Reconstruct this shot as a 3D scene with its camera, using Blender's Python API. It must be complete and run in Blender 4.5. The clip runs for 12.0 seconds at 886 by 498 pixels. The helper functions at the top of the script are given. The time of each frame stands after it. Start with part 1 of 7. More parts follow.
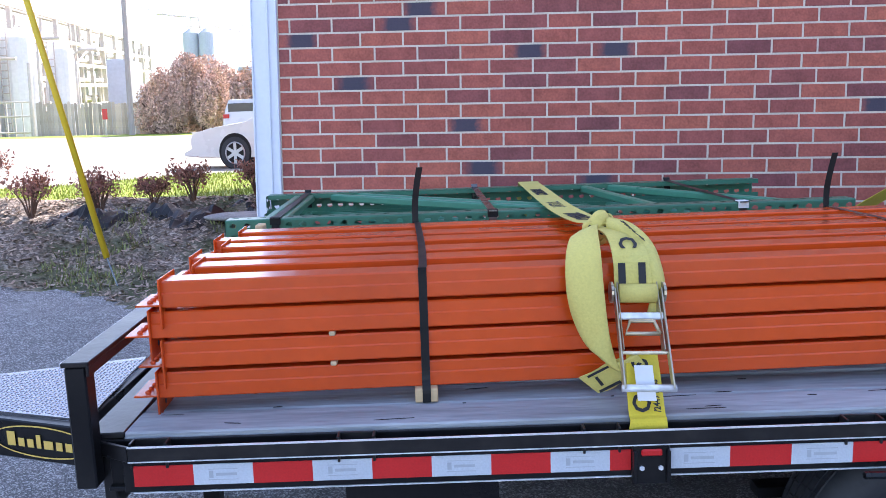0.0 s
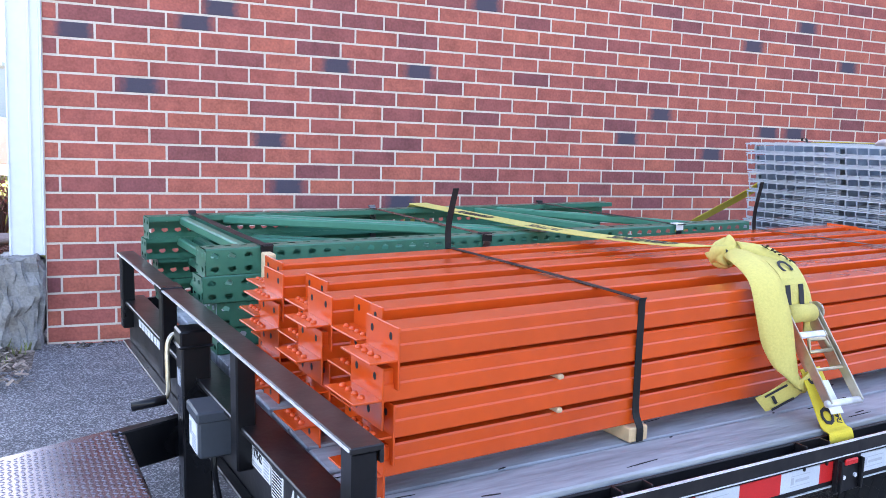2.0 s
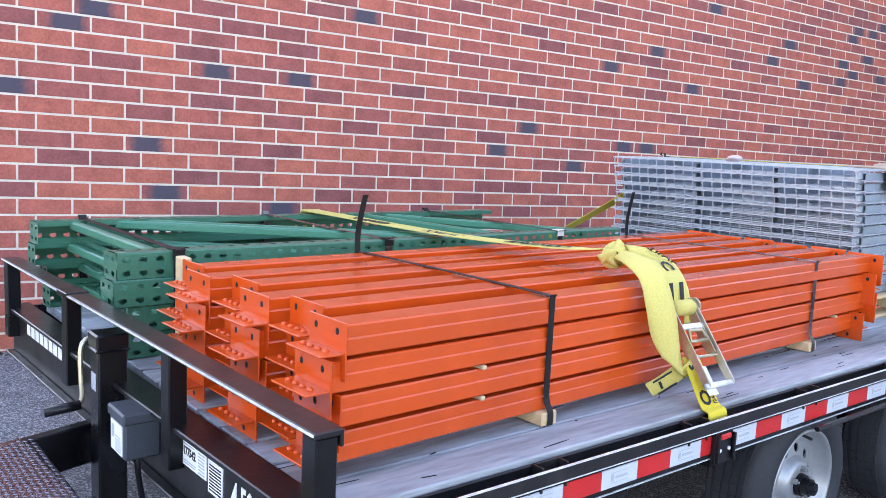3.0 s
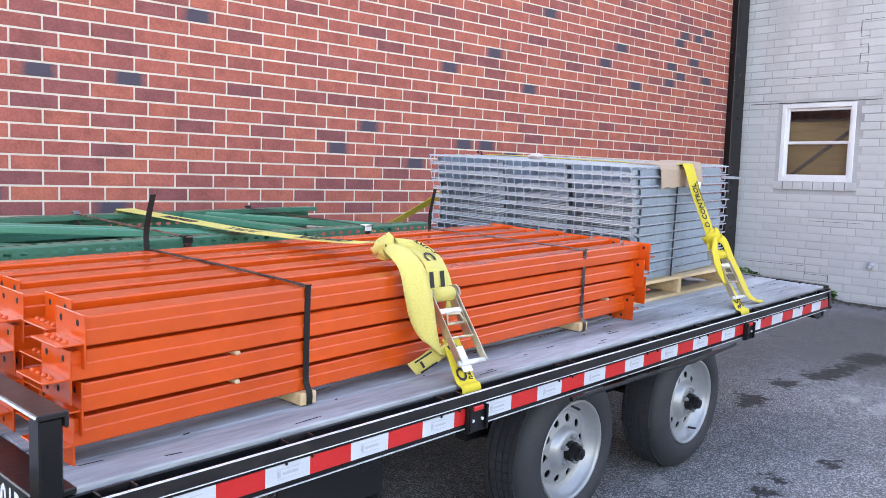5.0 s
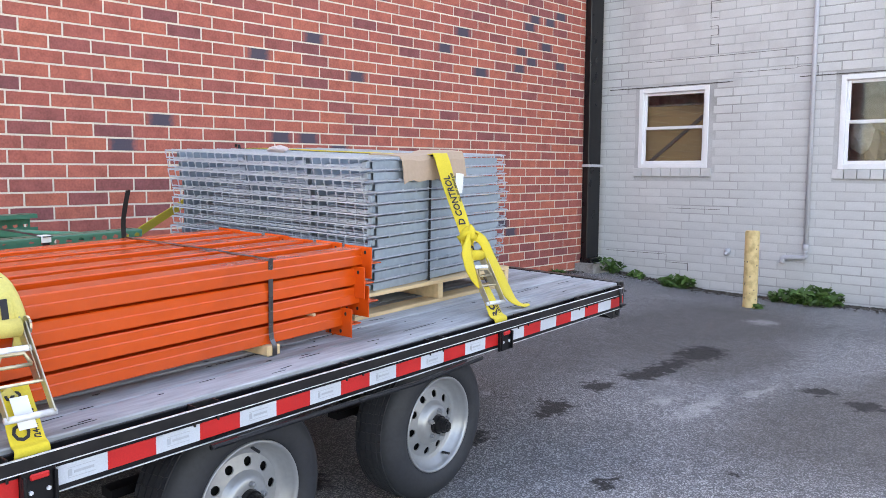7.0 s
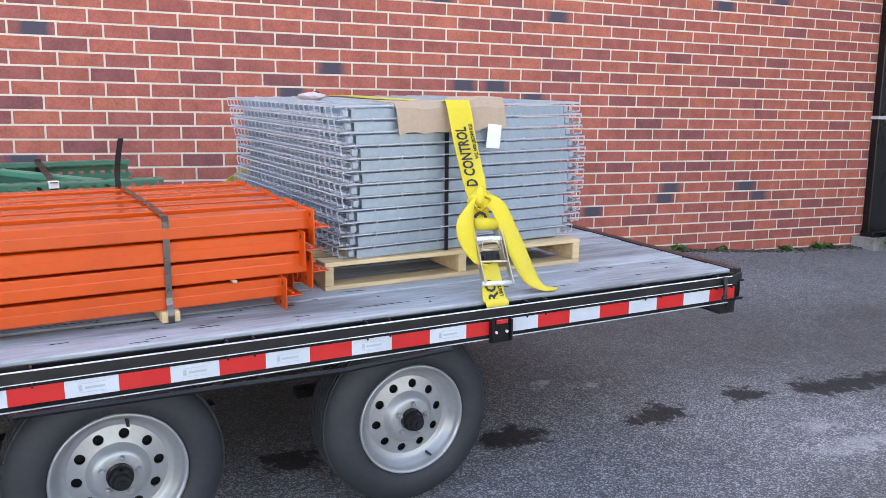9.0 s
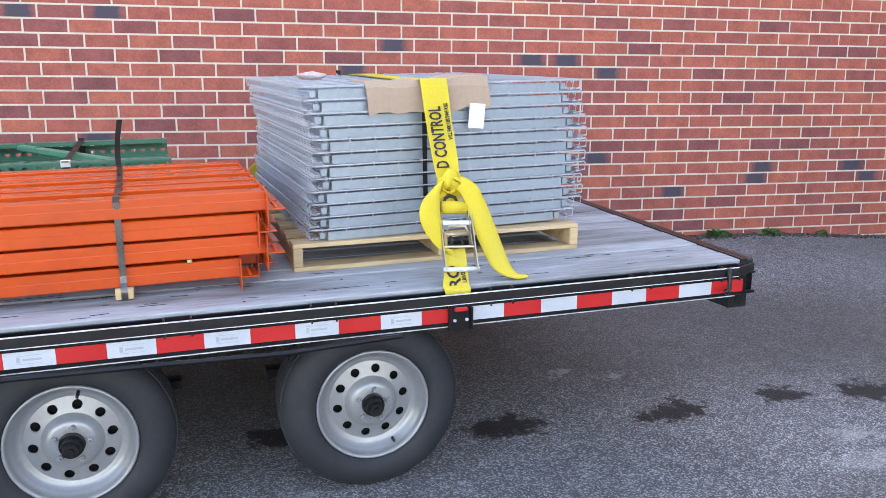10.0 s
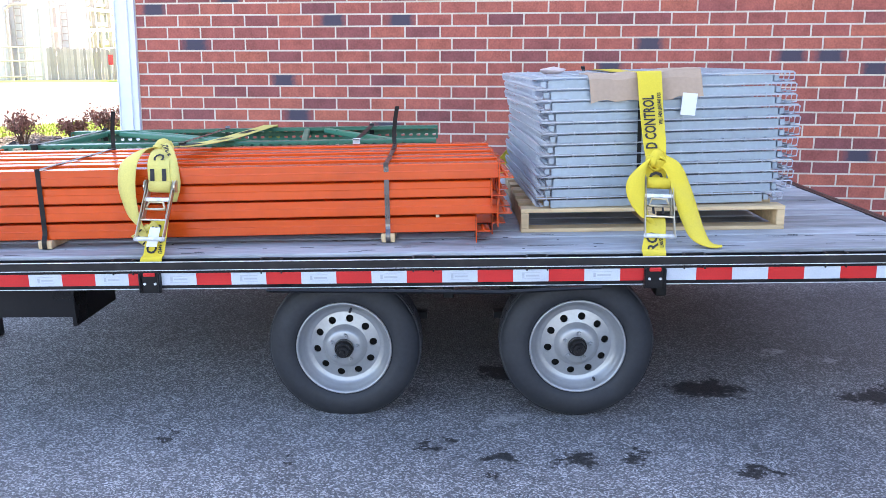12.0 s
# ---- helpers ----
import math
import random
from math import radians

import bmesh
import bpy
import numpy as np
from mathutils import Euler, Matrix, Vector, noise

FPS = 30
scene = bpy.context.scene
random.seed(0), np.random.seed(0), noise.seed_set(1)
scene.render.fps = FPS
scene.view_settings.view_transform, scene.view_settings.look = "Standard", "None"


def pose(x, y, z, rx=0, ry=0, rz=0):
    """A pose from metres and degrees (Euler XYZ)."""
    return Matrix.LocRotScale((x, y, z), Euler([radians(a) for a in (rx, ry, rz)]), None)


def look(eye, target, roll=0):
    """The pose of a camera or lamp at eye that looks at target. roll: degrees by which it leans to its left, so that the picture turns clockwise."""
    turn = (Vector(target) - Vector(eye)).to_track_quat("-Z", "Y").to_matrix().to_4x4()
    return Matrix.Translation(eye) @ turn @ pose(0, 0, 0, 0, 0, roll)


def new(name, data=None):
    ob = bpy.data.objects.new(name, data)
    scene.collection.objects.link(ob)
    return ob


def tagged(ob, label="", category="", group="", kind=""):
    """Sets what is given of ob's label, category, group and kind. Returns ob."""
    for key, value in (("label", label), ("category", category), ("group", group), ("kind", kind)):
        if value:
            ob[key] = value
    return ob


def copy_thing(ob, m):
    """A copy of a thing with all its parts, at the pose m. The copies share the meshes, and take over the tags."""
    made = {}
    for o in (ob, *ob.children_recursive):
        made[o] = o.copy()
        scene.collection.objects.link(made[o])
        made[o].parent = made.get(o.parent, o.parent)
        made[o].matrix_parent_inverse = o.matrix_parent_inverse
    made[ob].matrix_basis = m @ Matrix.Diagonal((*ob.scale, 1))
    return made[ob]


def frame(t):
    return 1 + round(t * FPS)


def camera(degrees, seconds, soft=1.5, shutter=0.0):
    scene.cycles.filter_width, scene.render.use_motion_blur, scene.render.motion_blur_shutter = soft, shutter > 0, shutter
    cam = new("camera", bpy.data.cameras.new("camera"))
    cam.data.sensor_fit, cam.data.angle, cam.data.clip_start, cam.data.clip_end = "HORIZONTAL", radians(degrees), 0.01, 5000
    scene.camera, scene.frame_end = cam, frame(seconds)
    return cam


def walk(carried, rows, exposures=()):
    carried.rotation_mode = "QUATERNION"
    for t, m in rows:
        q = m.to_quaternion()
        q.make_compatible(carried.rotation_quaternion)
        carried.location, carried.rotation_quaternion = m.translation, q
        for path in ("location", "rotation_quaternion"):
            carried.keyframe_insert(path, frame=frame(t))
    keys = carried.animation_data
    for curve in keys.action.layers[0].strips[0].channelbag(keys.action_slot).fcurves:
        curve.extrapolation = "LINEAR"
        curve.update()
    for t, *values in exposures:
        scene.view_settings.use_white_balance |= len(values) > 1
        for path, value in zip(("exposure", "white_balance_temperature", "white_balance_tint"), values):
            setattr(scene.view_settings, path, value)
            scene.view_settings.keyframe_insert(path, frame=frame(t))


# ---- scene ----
cam = camera(56.3, 12.0, soft=0.6)
PATH = [
    (0, (1.054, 1.018, 1.481), (0.903, 2.996, 1.227), -0.4),
    (0.5, (0.558, 1.073, 1.464), (0.661, 3.053, 1.201), 0.2),
    (1, (0.174, 1.264, 1.458), (0.517, 3.215, 1.184), -1.1),
    (1.5, (-0.192, 1.391, 1.446), (0.463, 3.267, 1.223), -0.1),
    (2, (-0.389, 1.493, 1.468), (0.416, 3.313, 1.268), 1.6),
    (2.5, (-0.526, 1.489, 1.47), (0.424, 3.241, 1.306), 1.9),
    (2.7, (-0.606, 1.487, 1.458), (0.419, 3.196, 1.295), 2.2),
    (4.3, (-0.626, 1.078, 1.481), (0.612, 2.64, 1.31), 1.5),
    (4.5, (-0.597, 1.057, 1.487), (0.645, 2.615, 1.313), 1.4),
    (5, (-0.455, 1.064, 1.483), (0.875, 2.548, 1.316), 1.9),
    (5.5, (-0.247, 1.049, 1.504), (1.192, 2.428, 1.335), 0.8),
    (6, (0.04, 0.93, 1.499), (1.501, 2.285, 1.322), 0.2),
    (6.5, (0.305, 0.845, 1.499), (1.767, 2.199, 1.325), 0.2),
    (7, (0.612, 0.813, 1.513), (2.067, 2.173, 1.333), 0.4),
    (7.2, (0.746, 0.791, 1.524), (2.162, 2.19, 1.332), 0.6),
    (8.8, (1.989, 0.537, 1.536), (2.928, 2.279, 1.252), 1.0),
    (9, (2.134, 0.47, 1.527), (2.908, 2.289, 1.222), 0.9),
    (9.5, (2.448, 0.367, 1.543), (2.987, 2.261, 1.194), -0.2),
    (10, (2.79, 0.355, 1.555), (3.236, 2.269, 1.186), 0.4),
    (10.5, (3.027, 0.273, 1.532), (3.15, 2.23, 1.139), 1.9),
    (11, (3.205, 0.095, 1.527), (3.097, 2.054, 1.141), 1.9),
    (11.5, (3.159, -0.08, 1.521), (3.032, 1.878, 1.137), 1.8),
    (12, (2.995, -0.294, 1.512), (2.78, 1.659, 1.14), 0.5),
]
walk(cam, [(t, look(eye, target, roll)) for t, eye, target, roll in PATH],
     exposures=[(0, 1.9, 6400, 20), (1, 2.12, 6500, 20), (2.5, 2.6, 7100, 20), (4.5, 2.64, 7900, 19), (7, 2.52, 8500, 18), (10.5, 2.65, 8200, 18), (12, 2.55, 7000, 18)])

# ---- light ----
world = bpy.data.worlds.new("world")
scene.world = world
world.use_nodes = True
wn = world.node_tree.nodes
sky = wn.new("ShaderNodeTexSky")
sky.sky_type = "NISHITA"
sky.sun_disc = False
SUN_EL, SUN_AZ = 40.0, 24.0          # the sun stands behind the brick building, a little to the right
sky.sun_elevation, sky.sun_rotation = radians(SUN_EL), radians(SUN_AZ)
sky.air_density, sky.dust_density = 1.0, 1.5
wn["Background"].inputs["Strength"].default_value = 0.15
world.node_tree.links.new(sky.outputs[0], wn["Background"].inputs["Color"])
sun = new("sun", bpy.data.lights.new("sun", "SUN"))
sun.data.energy, sun.data.angle, sun.data.color = 4.0, radians(0.5), (1.0, 0.95, 0.87)
sx, sy, sz = math.sin(radians(SUN_AZ)) * math.cos(radians(SUN_EL)), math.cos(radians(SUN_AZ)) * math.cos(radians(SUN_EL)), math.sin(radians(SUN_EL))
sun.matrix_world = look((sx * 60, sy * 60, sz * 60), (0, 0, 0))

# ---- materials ----


def material(name, colour, rough=0.6, metal=0.0, vary=0.12, scale=6.0, fine=80.0, bump=0.0, spec=0.5, coords="Object", tint=None, tint_scale=1.5, tint_amount=0.0, piece=0.0, stretch=(1, 1, 1)):
    """A procedural surface: base colour varied at two scales, a second tint in patches, roughness breakup, bump, and chance per piece."""
    m = bpy.data.materials.new(name)
    m.use_nodes = True
    nt = m.node_tree
    n, l = nt.nodes, nt.links
    b = n["Principled BSDF"]
    b.inputs["Metallic"].default_value = metal
    b.inputs["Specular IOR Level"].default_value = spec
    tc = n.new("ShaderNodeTexCoord")
    mp = n.new("ShaderNodeMapping")
    mp.inputs["Scale"].default_value = stretch
    l.new(tc.outputs[coords], mp.inputs["Vector"])
    big = n.new("ShaderNodeTexNoise")
    big.inputs["Scale"].default_value, big.inputs["Detail"].default_value = scale, 4
    small = n.new("ShaderNodeTexNoise")
    small.inputs["Scale"].default_value, small.inputs["Detail"].default_value = fine, 3
    l.new(mp.outputs[0], big.inputs["Vector"])
    l.new(mp.outputs[0], small.inputs["Vector"])
    add = n.new("ShaderNodeMath")
    add.operation = "ADD"
    l.new(big.outputs["Fac"], add.inputs[0])
    l.new(small.outputs["Fac"], add.inputs[1])
    rng = n.new("ShaderNodeMapRange")
    rng.inputs["From Min"].default_value, rng.inputs["From Max"].default_value = 0.6, 1.4
    rng.inputs["To Min"].default_value, rng.inputs["To Max"].default_value = 1 - vary, 1 + vary
    l.new(add.outputs[0], rng.inputs["Value"])
    value = rng.outputs[0]
    if piece:
        oi, geo = n.new("ShaderNodeObjectInfo"), n.new("ShaderNodeNewGeometry")
        s = n.new("ShaderNodeMath")
        s.operation = "ADD"
        l.new(oi.outputs["Random"], s.inputs[0])
        l.new(geo.outputs["Random Per Island"], s.inputs[1])
        fr = n.new("ShaderNodeMath")
        fr.operation = "FRACT"
        l.new(s.outputs[0], fr.inputs[0])
        pr = n.new("ShaderNodeMapRange")
        pr.inputs["To Min"].default_value, pr.inputs["To Max"].default_value = 1 - piece, 1 + piece
        l.new(fr.outputs[0], pr.inputs["Value"])
        mul = n.new("ShaderNodeMath")
        mul.operation = "MULTIPLY"
        l.new(value, mul.inputs[0])
        l.new(pr.outputs[0], mul.inputs[1])
        value = mul.outputs[0]
    base = n.new("ShaderNodeRGB")
    base.outputs[0].default_value = (*colour, 1)
    col = base.outputs[0]
    if tint is not None:
        tn = n.new("ShaderNodeTexNoise")
        tn.inputs["Scale"].default_value, tn.inputs["Detail"].default_value = tint_scale, 6
        l.new(mp.outputs[0], tn.inputs["Vector"])
        tr = n.new("ShaderNodeMapRange")
        tr.inputs["From Min"].default_value, tr.inputs["From Max"].default_value = 0.48, 0.68
        tr.inputs["To Max"].default_value = tint_amount
        l.new(tn.outputs["Fac"], tr.inputs["Value"])
        mx = n.new("ShaderNodeMix")
        mx.data_type = "RGBA"
        l.new(tr.outputs[0], mx.inputs["Factor"])
        l.new(col, mx.inputs["A"])
        mx.inputs["B"].default_value = (*tint, 1)
        col = mx.outputs["Result"]
    hv = n.new("ShaderNodeVectorMath")
    hv.operation = "SCALE"
    l.new(col, hv.inputs[0])
    l.new(value, hv.inputs["Scale"])
    l.new(hv.outputs[0], b.inputs["Base Color"])
    rr = n.new("ShaderNodeMapRange")
    rr.inputs["To Min"].default_value, rr.inputs["To Max"].default_value = max(0.02, rough - 0.1), min(1.0, rough + 0.1)
    l.new(big.outputs["Fac"], rr.inputs["Value"])
    l.new(rr.outputs[0], b.inputs["Roughness"])
    if bump:
        bp = n.new("ShaderNodeBump")
        bp.inputs["Strength"].default_value, bp.inputs["Distance"].default_value = min(1.0, bump), 0.004
        l.new(small.outputs["Fac"], bp.inputs["Height"])
        l.new(bp.outputs[0], b.inputs["Normal"])
    return m


M_MORTAR = material("mortar", (0.7, 0.61, 0.51), 0.95, vary=0.15, scale=3, fine=90, bump=0.6)
M_WHITE_BRICK = material("grey_painted_brick", (0.58, 0.58, 0.585), 0.75, vary=0.06, scale=3, fine=60, bump=0.5, piece=0.05, tint=(0.42, 0.41, 0.42), tint_scale=2.2, tint_amount=0.5)
M_WHITE_MORTAR = material("painted_mortar", (0.47, 0.47, 0.48), 0.85, vary=0.15, scale=4, fine=60, bump=0.5, tint=(0.25, 0.24, 0.23), tint_scale=1.3, tint_amount=0.6)
M_TRIM = material("white_metal_trim", (0.78, 0.8, 0.86), 0.45, vary=0.04, scale=2, fine=30)
M_WINDOW = material("white_vinyl", (0.82, 0.82, 0.84), 0.45, vary=0.05, scale=5, fine=60)
M_CONCRETE = material("rough_concrete", (0.3, 0.29, 0.28), 0.95, vary=0.35, scale=12, fine=70, bump=1.0, tint=(0.16, 0.13, 0.1), tint_scale=4, tint_amount=0.6)
M_BLACK = material("black_painted_steel", (0.006, 0.006, 0.0075), 0.3, spec=0.35, vary=0.3, scale=5, fine=60, bump=0.05, tint=(0.016, 0.015, 0.015), tint_scale=6, tint_amount=0.5)
M_BLACK_WORN = material("worn_black_steel", (0.011, 0.01, 0.011), 0.32, vary=0.4, scale=9, fine=50, bump=0.15, tint=(0.035, 0.031, 0.029), tint_scale=14, tint_amount=0.4)
M_EDGE = material("bright_steel", (0.75, 0.76, 0.78), 0.35, metal=0.2, vary=0.3, scale=9, fine=40)
M_ORANGE = material("orange_enamel", (0.68, 0.082, 0.009), 0.22, vary=0.06, scale=2.5, fine=25, bump=0.03, spec=0.5, tint=(0.5, 0.058, 0.01), tint_scale=3, tint_amount=0.5, piece=0.05)
M_ORANGE.node_tree.nodes["Principled BSDF"].inputs["Coat Weight"].default_value = 0.2
M_ORANGE.node_tree.nodes["Principled BSDF"].inputs["Coat Roughness"].default_value = 0.18
M_GREEN = material("green_enamel", (0.034, 0.16, 0.1), 0.34, vary=0.1, scale=4, fine=40, bump=0.04, tint=(0.03, 0.16, 0.1), tint_scale=5, tint_amount=0.6)
M_GREEN_PALE = material("pale_green_enamel", (0.05, 0.22, 0.14), 0.32, vary=0.12, scale=6, fine=50, bump=0.04)
M_GALV = material("galvanised_steel", (0.33, 0.4, 0.46), 0.42, metal=0.4, vary=0.14, scale=5, fine=40, bump=0.05, piece=0.08)
M_WIRE = material("galvanised_wire", (0.5, 0.54, 0.6), 0.4, metal=0.35, vary=0.15, scale=8, fine=60)
M_ZINC = material("zinc_plated_steel", (0.56, 0.5, 0.38), 0.32, metal=0.75, vary=0.2, scale=12, fine=60, tint=(0.45, 0.33, 0.15), tint_scale=10, tint_amount=0.8)
M_PINE = material("pine_lumber", (0.62, 0.45, 0.26), 0.75, vary=0.26, scale=5, fine=40, bump=0.3, stretch=(0.15, 1, 1), piece=0.15, tint=(0.45, 0.29, 0.14), tint_scale=4, tint_amount=0.5)
M_STRAP = material("yellow_webbing", (0.72, 0.55, 0.04), 0.8, vary=0.08, scale=4, fine=160, bump=0.35, tint=(0.55, 0.45, 0.1), tint_scale=5, tint_amount=0.5)
M_STRAP_PALE = material("pale_yellow_webbing", (0.66, 0.55, 0.15), 0.8, vary=0.12, scale=4, fine=160, bump=0.35, tint=(0.6, 0.55, 0.18), tint_scale=5, tint_amount=0.5)
M_INK = material("black_print", (0.02, 0.02, 0.025), 0.7, vary=0.2, scale=20, fine=90)
M_BAND = material("black_plastic_band", (0.012, 0.012, 0.013), 0.45, spec=0.25, vary=0.2, scale=10, fine=50)
M_STEEL_BAND = material("steel_band", (0.16, 0.155, 0.155), 0.28, metal=1.0, vary=0.2, scale=10, fine=50)
M_CARD = material("brown_cardboard", (0.47, 0.34, 0.25), 0.9, vary=0.08, scale=3, fine=60, bump=0.2, stretch=(1, 6, 1))
M_PAPER = material("white_paper", (0.82, 0.82, 0.82), 0.8, vary=0.03, scale=10, fine=60)
M_RED_TAPE = material("red_reflective_tape", (0.62, 0.02, 0.02), 0.35, vary=0.12, scale=8, fine=200, bump=0.1)
M_WHITE_TAPE = material("white_reflective_tape", (0.56, 0.6, 0.66), 0.35, vary=0.12, scale=8, fine=200, bump=0.1)
M_GREY_PRINT = material("grey_print", (0.42, 0.45, 0.5), 0.5, vary=0.1)
M_GOLD = material("gold_lettering", (0.75, 0.5, 0.12), 0.4, vary=0.08)
M_WHITE_PAINT = material("white_lettering", (0.85, 0.85, 0.85), 0.5, vary=0.05)
M_RUBBER = material("tyre_rubber", (0.022, 0.024, 0.03), 0.68, vary=0.25, scale=6, fine=60, bump=0.15, tint=(0.033, 0.034, 0.038), tint_scale=4, tint_amount=0.6)
M_RIM = material("silver_wheel_paint", (0.36, 0.37, 0.385), 0.36, metal=0.5, vary=0.08, scale=9, fine=60, tint=(0.36, 0.35, 0.34), tint_scale=8, tint_amount=0.4)
# near-black for deck knots, and for shade painted into holes and recesses
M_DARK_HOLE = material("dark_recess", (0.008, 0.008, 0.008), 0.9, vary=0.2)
M_TREAD = material("diamond_plate", (0.24, 0.235, 0.27), 0.24, metal=0.95, vary=0.12, scale=3, fine=40)
M_GREY_PLASTIC = material("dark_grey_plastic", (0.05, 0.06, 0.075), 0.5, vary=0.1, scale=8, fine=80)
M_YELLOW_POST = material("yellow_bollard_paint", (0.74, 0.55, 0.27), 0.65, vary=0.1, scale=5, fine=40, bump=0.2, tint=(0.35, 0.2, 0.07), tint_scale=12, tint_amount=0.6)
M_GUARD = material("yellow_plastic_guard", (0.75, 0.5, 0.02), 0.45, vary=0.06)
M_PIPE = material("grey_painted_pipe", (0.5, 0.5, 0.54), 0.55, vary=0.1, scale=5, fine=50)
M_LEAF = material("weed_leaf", (0.07, 0.15, 0.035), 0.6, vary=0.3, scale=6, fine=40, piece=0.35)


def ground_material(name, colour, speck, speck_scale, rough, big=0.35, bump=0.9, stains=(), dark_patches=(), scuffs=(), tint=None):
    """Ground: colour with specks of stone, wide blotches, relief, soft darker patches, and dark damp stains at their
    own places.
    """
    m = bpy.data.materials.new(name)
    m.use_nodes = True
    n, l = m.node_tree.nodes, m.node_tree.links
    b = n["Principled BSDF"]
    tc = n.new("ShaderNodeTexCoord")
    vor = n.new("ShaderNodeTexVoronoi")
    vor.inputs["Scale"].default_value = speck_scale
    l.new(tc.outputs["Object"], vor.inputs["Vector"])
    sp = n.new("ShaderNodeMapRange")
    sp.inputs["From Min"].default_value, sp.inputs["From Max"].default_value = 0.5, 1.05
    sep = n.new("ShaderNodeSeparateColor")
    l.new(vor.outputs["Color"], sep.inputs[0])
    l.new(sep.outputs[0], sp.inputs["Value"])
    mix = n.new("ShaderNodeMix")
    mix.data_type = "RGBA"
    l.new(sp.outputs[0], mix.inputs["Factor"])
    mix.inputs["A"].default_value, mix.inputs["B"].default_value = (*colour, 1), (*speck, 1)
    col = mix.outputs["Result"]
    wide = n.new("ShaderNodeTexNoise")
    wide.inputs["Scale"].default_value, wide.inputs["Detail"].default_value = 0.9, 6
    l.new(tc.outputs["Object"], wide.inputs["Vector"])
    mid = n.new("ShaderNodeTexNoise")
    mid.inputs["Scale"].default_value, mid.inputs["Detail"].default_value = 9, 5
    l.new(tc.outputs["Object"], mid.inputs["Vector"])
    sm = n.new("ShaderNodeMath")
    sm.operation = "ADD"
    l.new(wide.outputs["Fac"], sm.inputs[0])
    l.new(mid.outputs["Fac"], sm.inputs[1])
    wr = n.new("ShaderNodeMapRange")
    wr.inputs["From Min"].default_value, wr.inputs["From Max"].default_value = 0.6, 1.4
    wr.inputs["To Min"].default_value, wr.inputs["To Max"].default_value = 1 - big, 1 + big
    l.new(sm.outputs[0], wr.inputs["Value"])
    if tint is not None:
        tm = n.new("ShaderNodeMix")
        tm.data_type = "RGBA"
        tr = n.new("ShaderNodeMapRange")
        tr.inputs["From Min"].default_value, tr.inputs["From Max"].default_value = 0.5, 0.62
        l.new(wide.outputs["Fac"], tr.inputs["Value"])
        l.new(tr.outputs[0], tm.inputs["Factor"])
        l.new(col, tm.inputs["A"])
        tm.inputs["B"].default_value = (*tint, 1)
        col = tm.outputs["Result"]
    sc = n.new("ShaderNodeVectorMath")
    sc.operation = "SCALE"
    l.new(col, sc.inputs[0])
    l.new(wr.outputs[0], sc.inputs["Scale"])
    col, rough_socket = sc.outputs[0], None
    if stains:
        warp = n.new("ShaderNodeVectorMath")
        warp.operation = "MULTIPLY_ADD"
        wnz = n.new("ShaderNodeTexNoise")
        wnz.inputs["Scale"].default_value, wnz.inputs["Detail"].default_value = 11, 6
        l.new(tc.outputs["Object"], wnz.inputs["Vector"])
        l.new(wnz.outputs["Color"], warp.inputs[0])
        warp.inputs[1].default_value = (0.44, 0.44, 0)
        wnz.inputs["Roughness"].default_value = 0.68
        l.new(tc.outputs["Object"], warp.inputs[2])
        def spots(places):
            last = None
            for x, y, a, c in places:
                mp = n.new("ShaderNodeMapping")
                mp.vector_type = "TEXTURE"
                mp.inputs["Location"].default_value = (x + 0.22, y + 0.22, 0)
                mp.inputs["Scale"].default_value = (a, c, 100)
                l.new(warp.outputs[0], mp.inputs["Vector"])
                ln = n.new("ShaderNodeVectorMath")
                ln.operation = "LENGTH"
                l.new(mp.outputs[0], ln.inputs[0])
                if last is None:
                    last = ln.outputs["Value"]
                else:
                    mn = n.new("ShaderNodeMath")
                    mn.operation = "MINIMUM"
                    l.new(last, mn.inputs[0])
                    l.new(ln.outputs["Value"], mn.inputs[1])
                    last = mn.outputs[0]
            return last

        for places, tone, amount, soft_from in ((dark_patches, (0.062, 0.054, 0.047), 0.62, 0.5), (scuffs, (0.5, 0.5, 0.5), 0.45, 0.3)):
            if not places:
                continue
            fm = n.new("ShaderNodeMapRange")
            fm.inputs["From Min"].default_value, fm.inputs["From Max"].default_value = soft_from, 1.1
            fm.inputs["To Min"].default_value, fm.inputs["To Max"].default_value = amount, 0.0
            l.new(spots(places), fm.inputs["Value"])
            fx = n.new("ShaderNodeMix")
            fx.data_type = "RGBA"
            l.new(fm.outputs[0], fx.inputs["Factor"])
            l.new(col, fx.inputs["A"])
            fx.inputs["B"].default_value = (*tone, 1)
            col = fx.outputs["Result"]
        last = spots(stains)
        st = n.new("ShaderNodeMapRange")
        st.inputs["From Min"].default_value, st.inputs["From Max"].default_value = 0.7, 1.05
        st.inputs["To Min"].default_value, st.inputs["To Max"].default_value = 0.95, 0.0
        l.new(last, st.inputs["Value"])
        dm = n.new("ShaderNodeMix")
        dm.data_type = "RGBA"
        l.new(st.outputs[0], dm.inputs["Factor"])
        l.new(col, dm.inputs["A"])
        dm.inputs["B"].default_value = (0.009, 0.009, 0.0095, 1)
        col = dm.outputs["Result"]
        rs = n.new("ShaderNodeMapRange")
        rs.inputs["From Max"].default_value = 0.8
        rs.inputs["To Min"].default_value, rs.inputs["To Max"].default_value = rough, rough - 0.04
        l.new(st.outputs[0], rs.inputs["Value"])
        l.new(rs.outputs[0], b.inputs["Roughness"])
    else:
        b.inputs["Roughness"].default_value = rough
    l.new(col, b.inputs["Base Color"])
    bp = n.new("ShaderNodeBump")
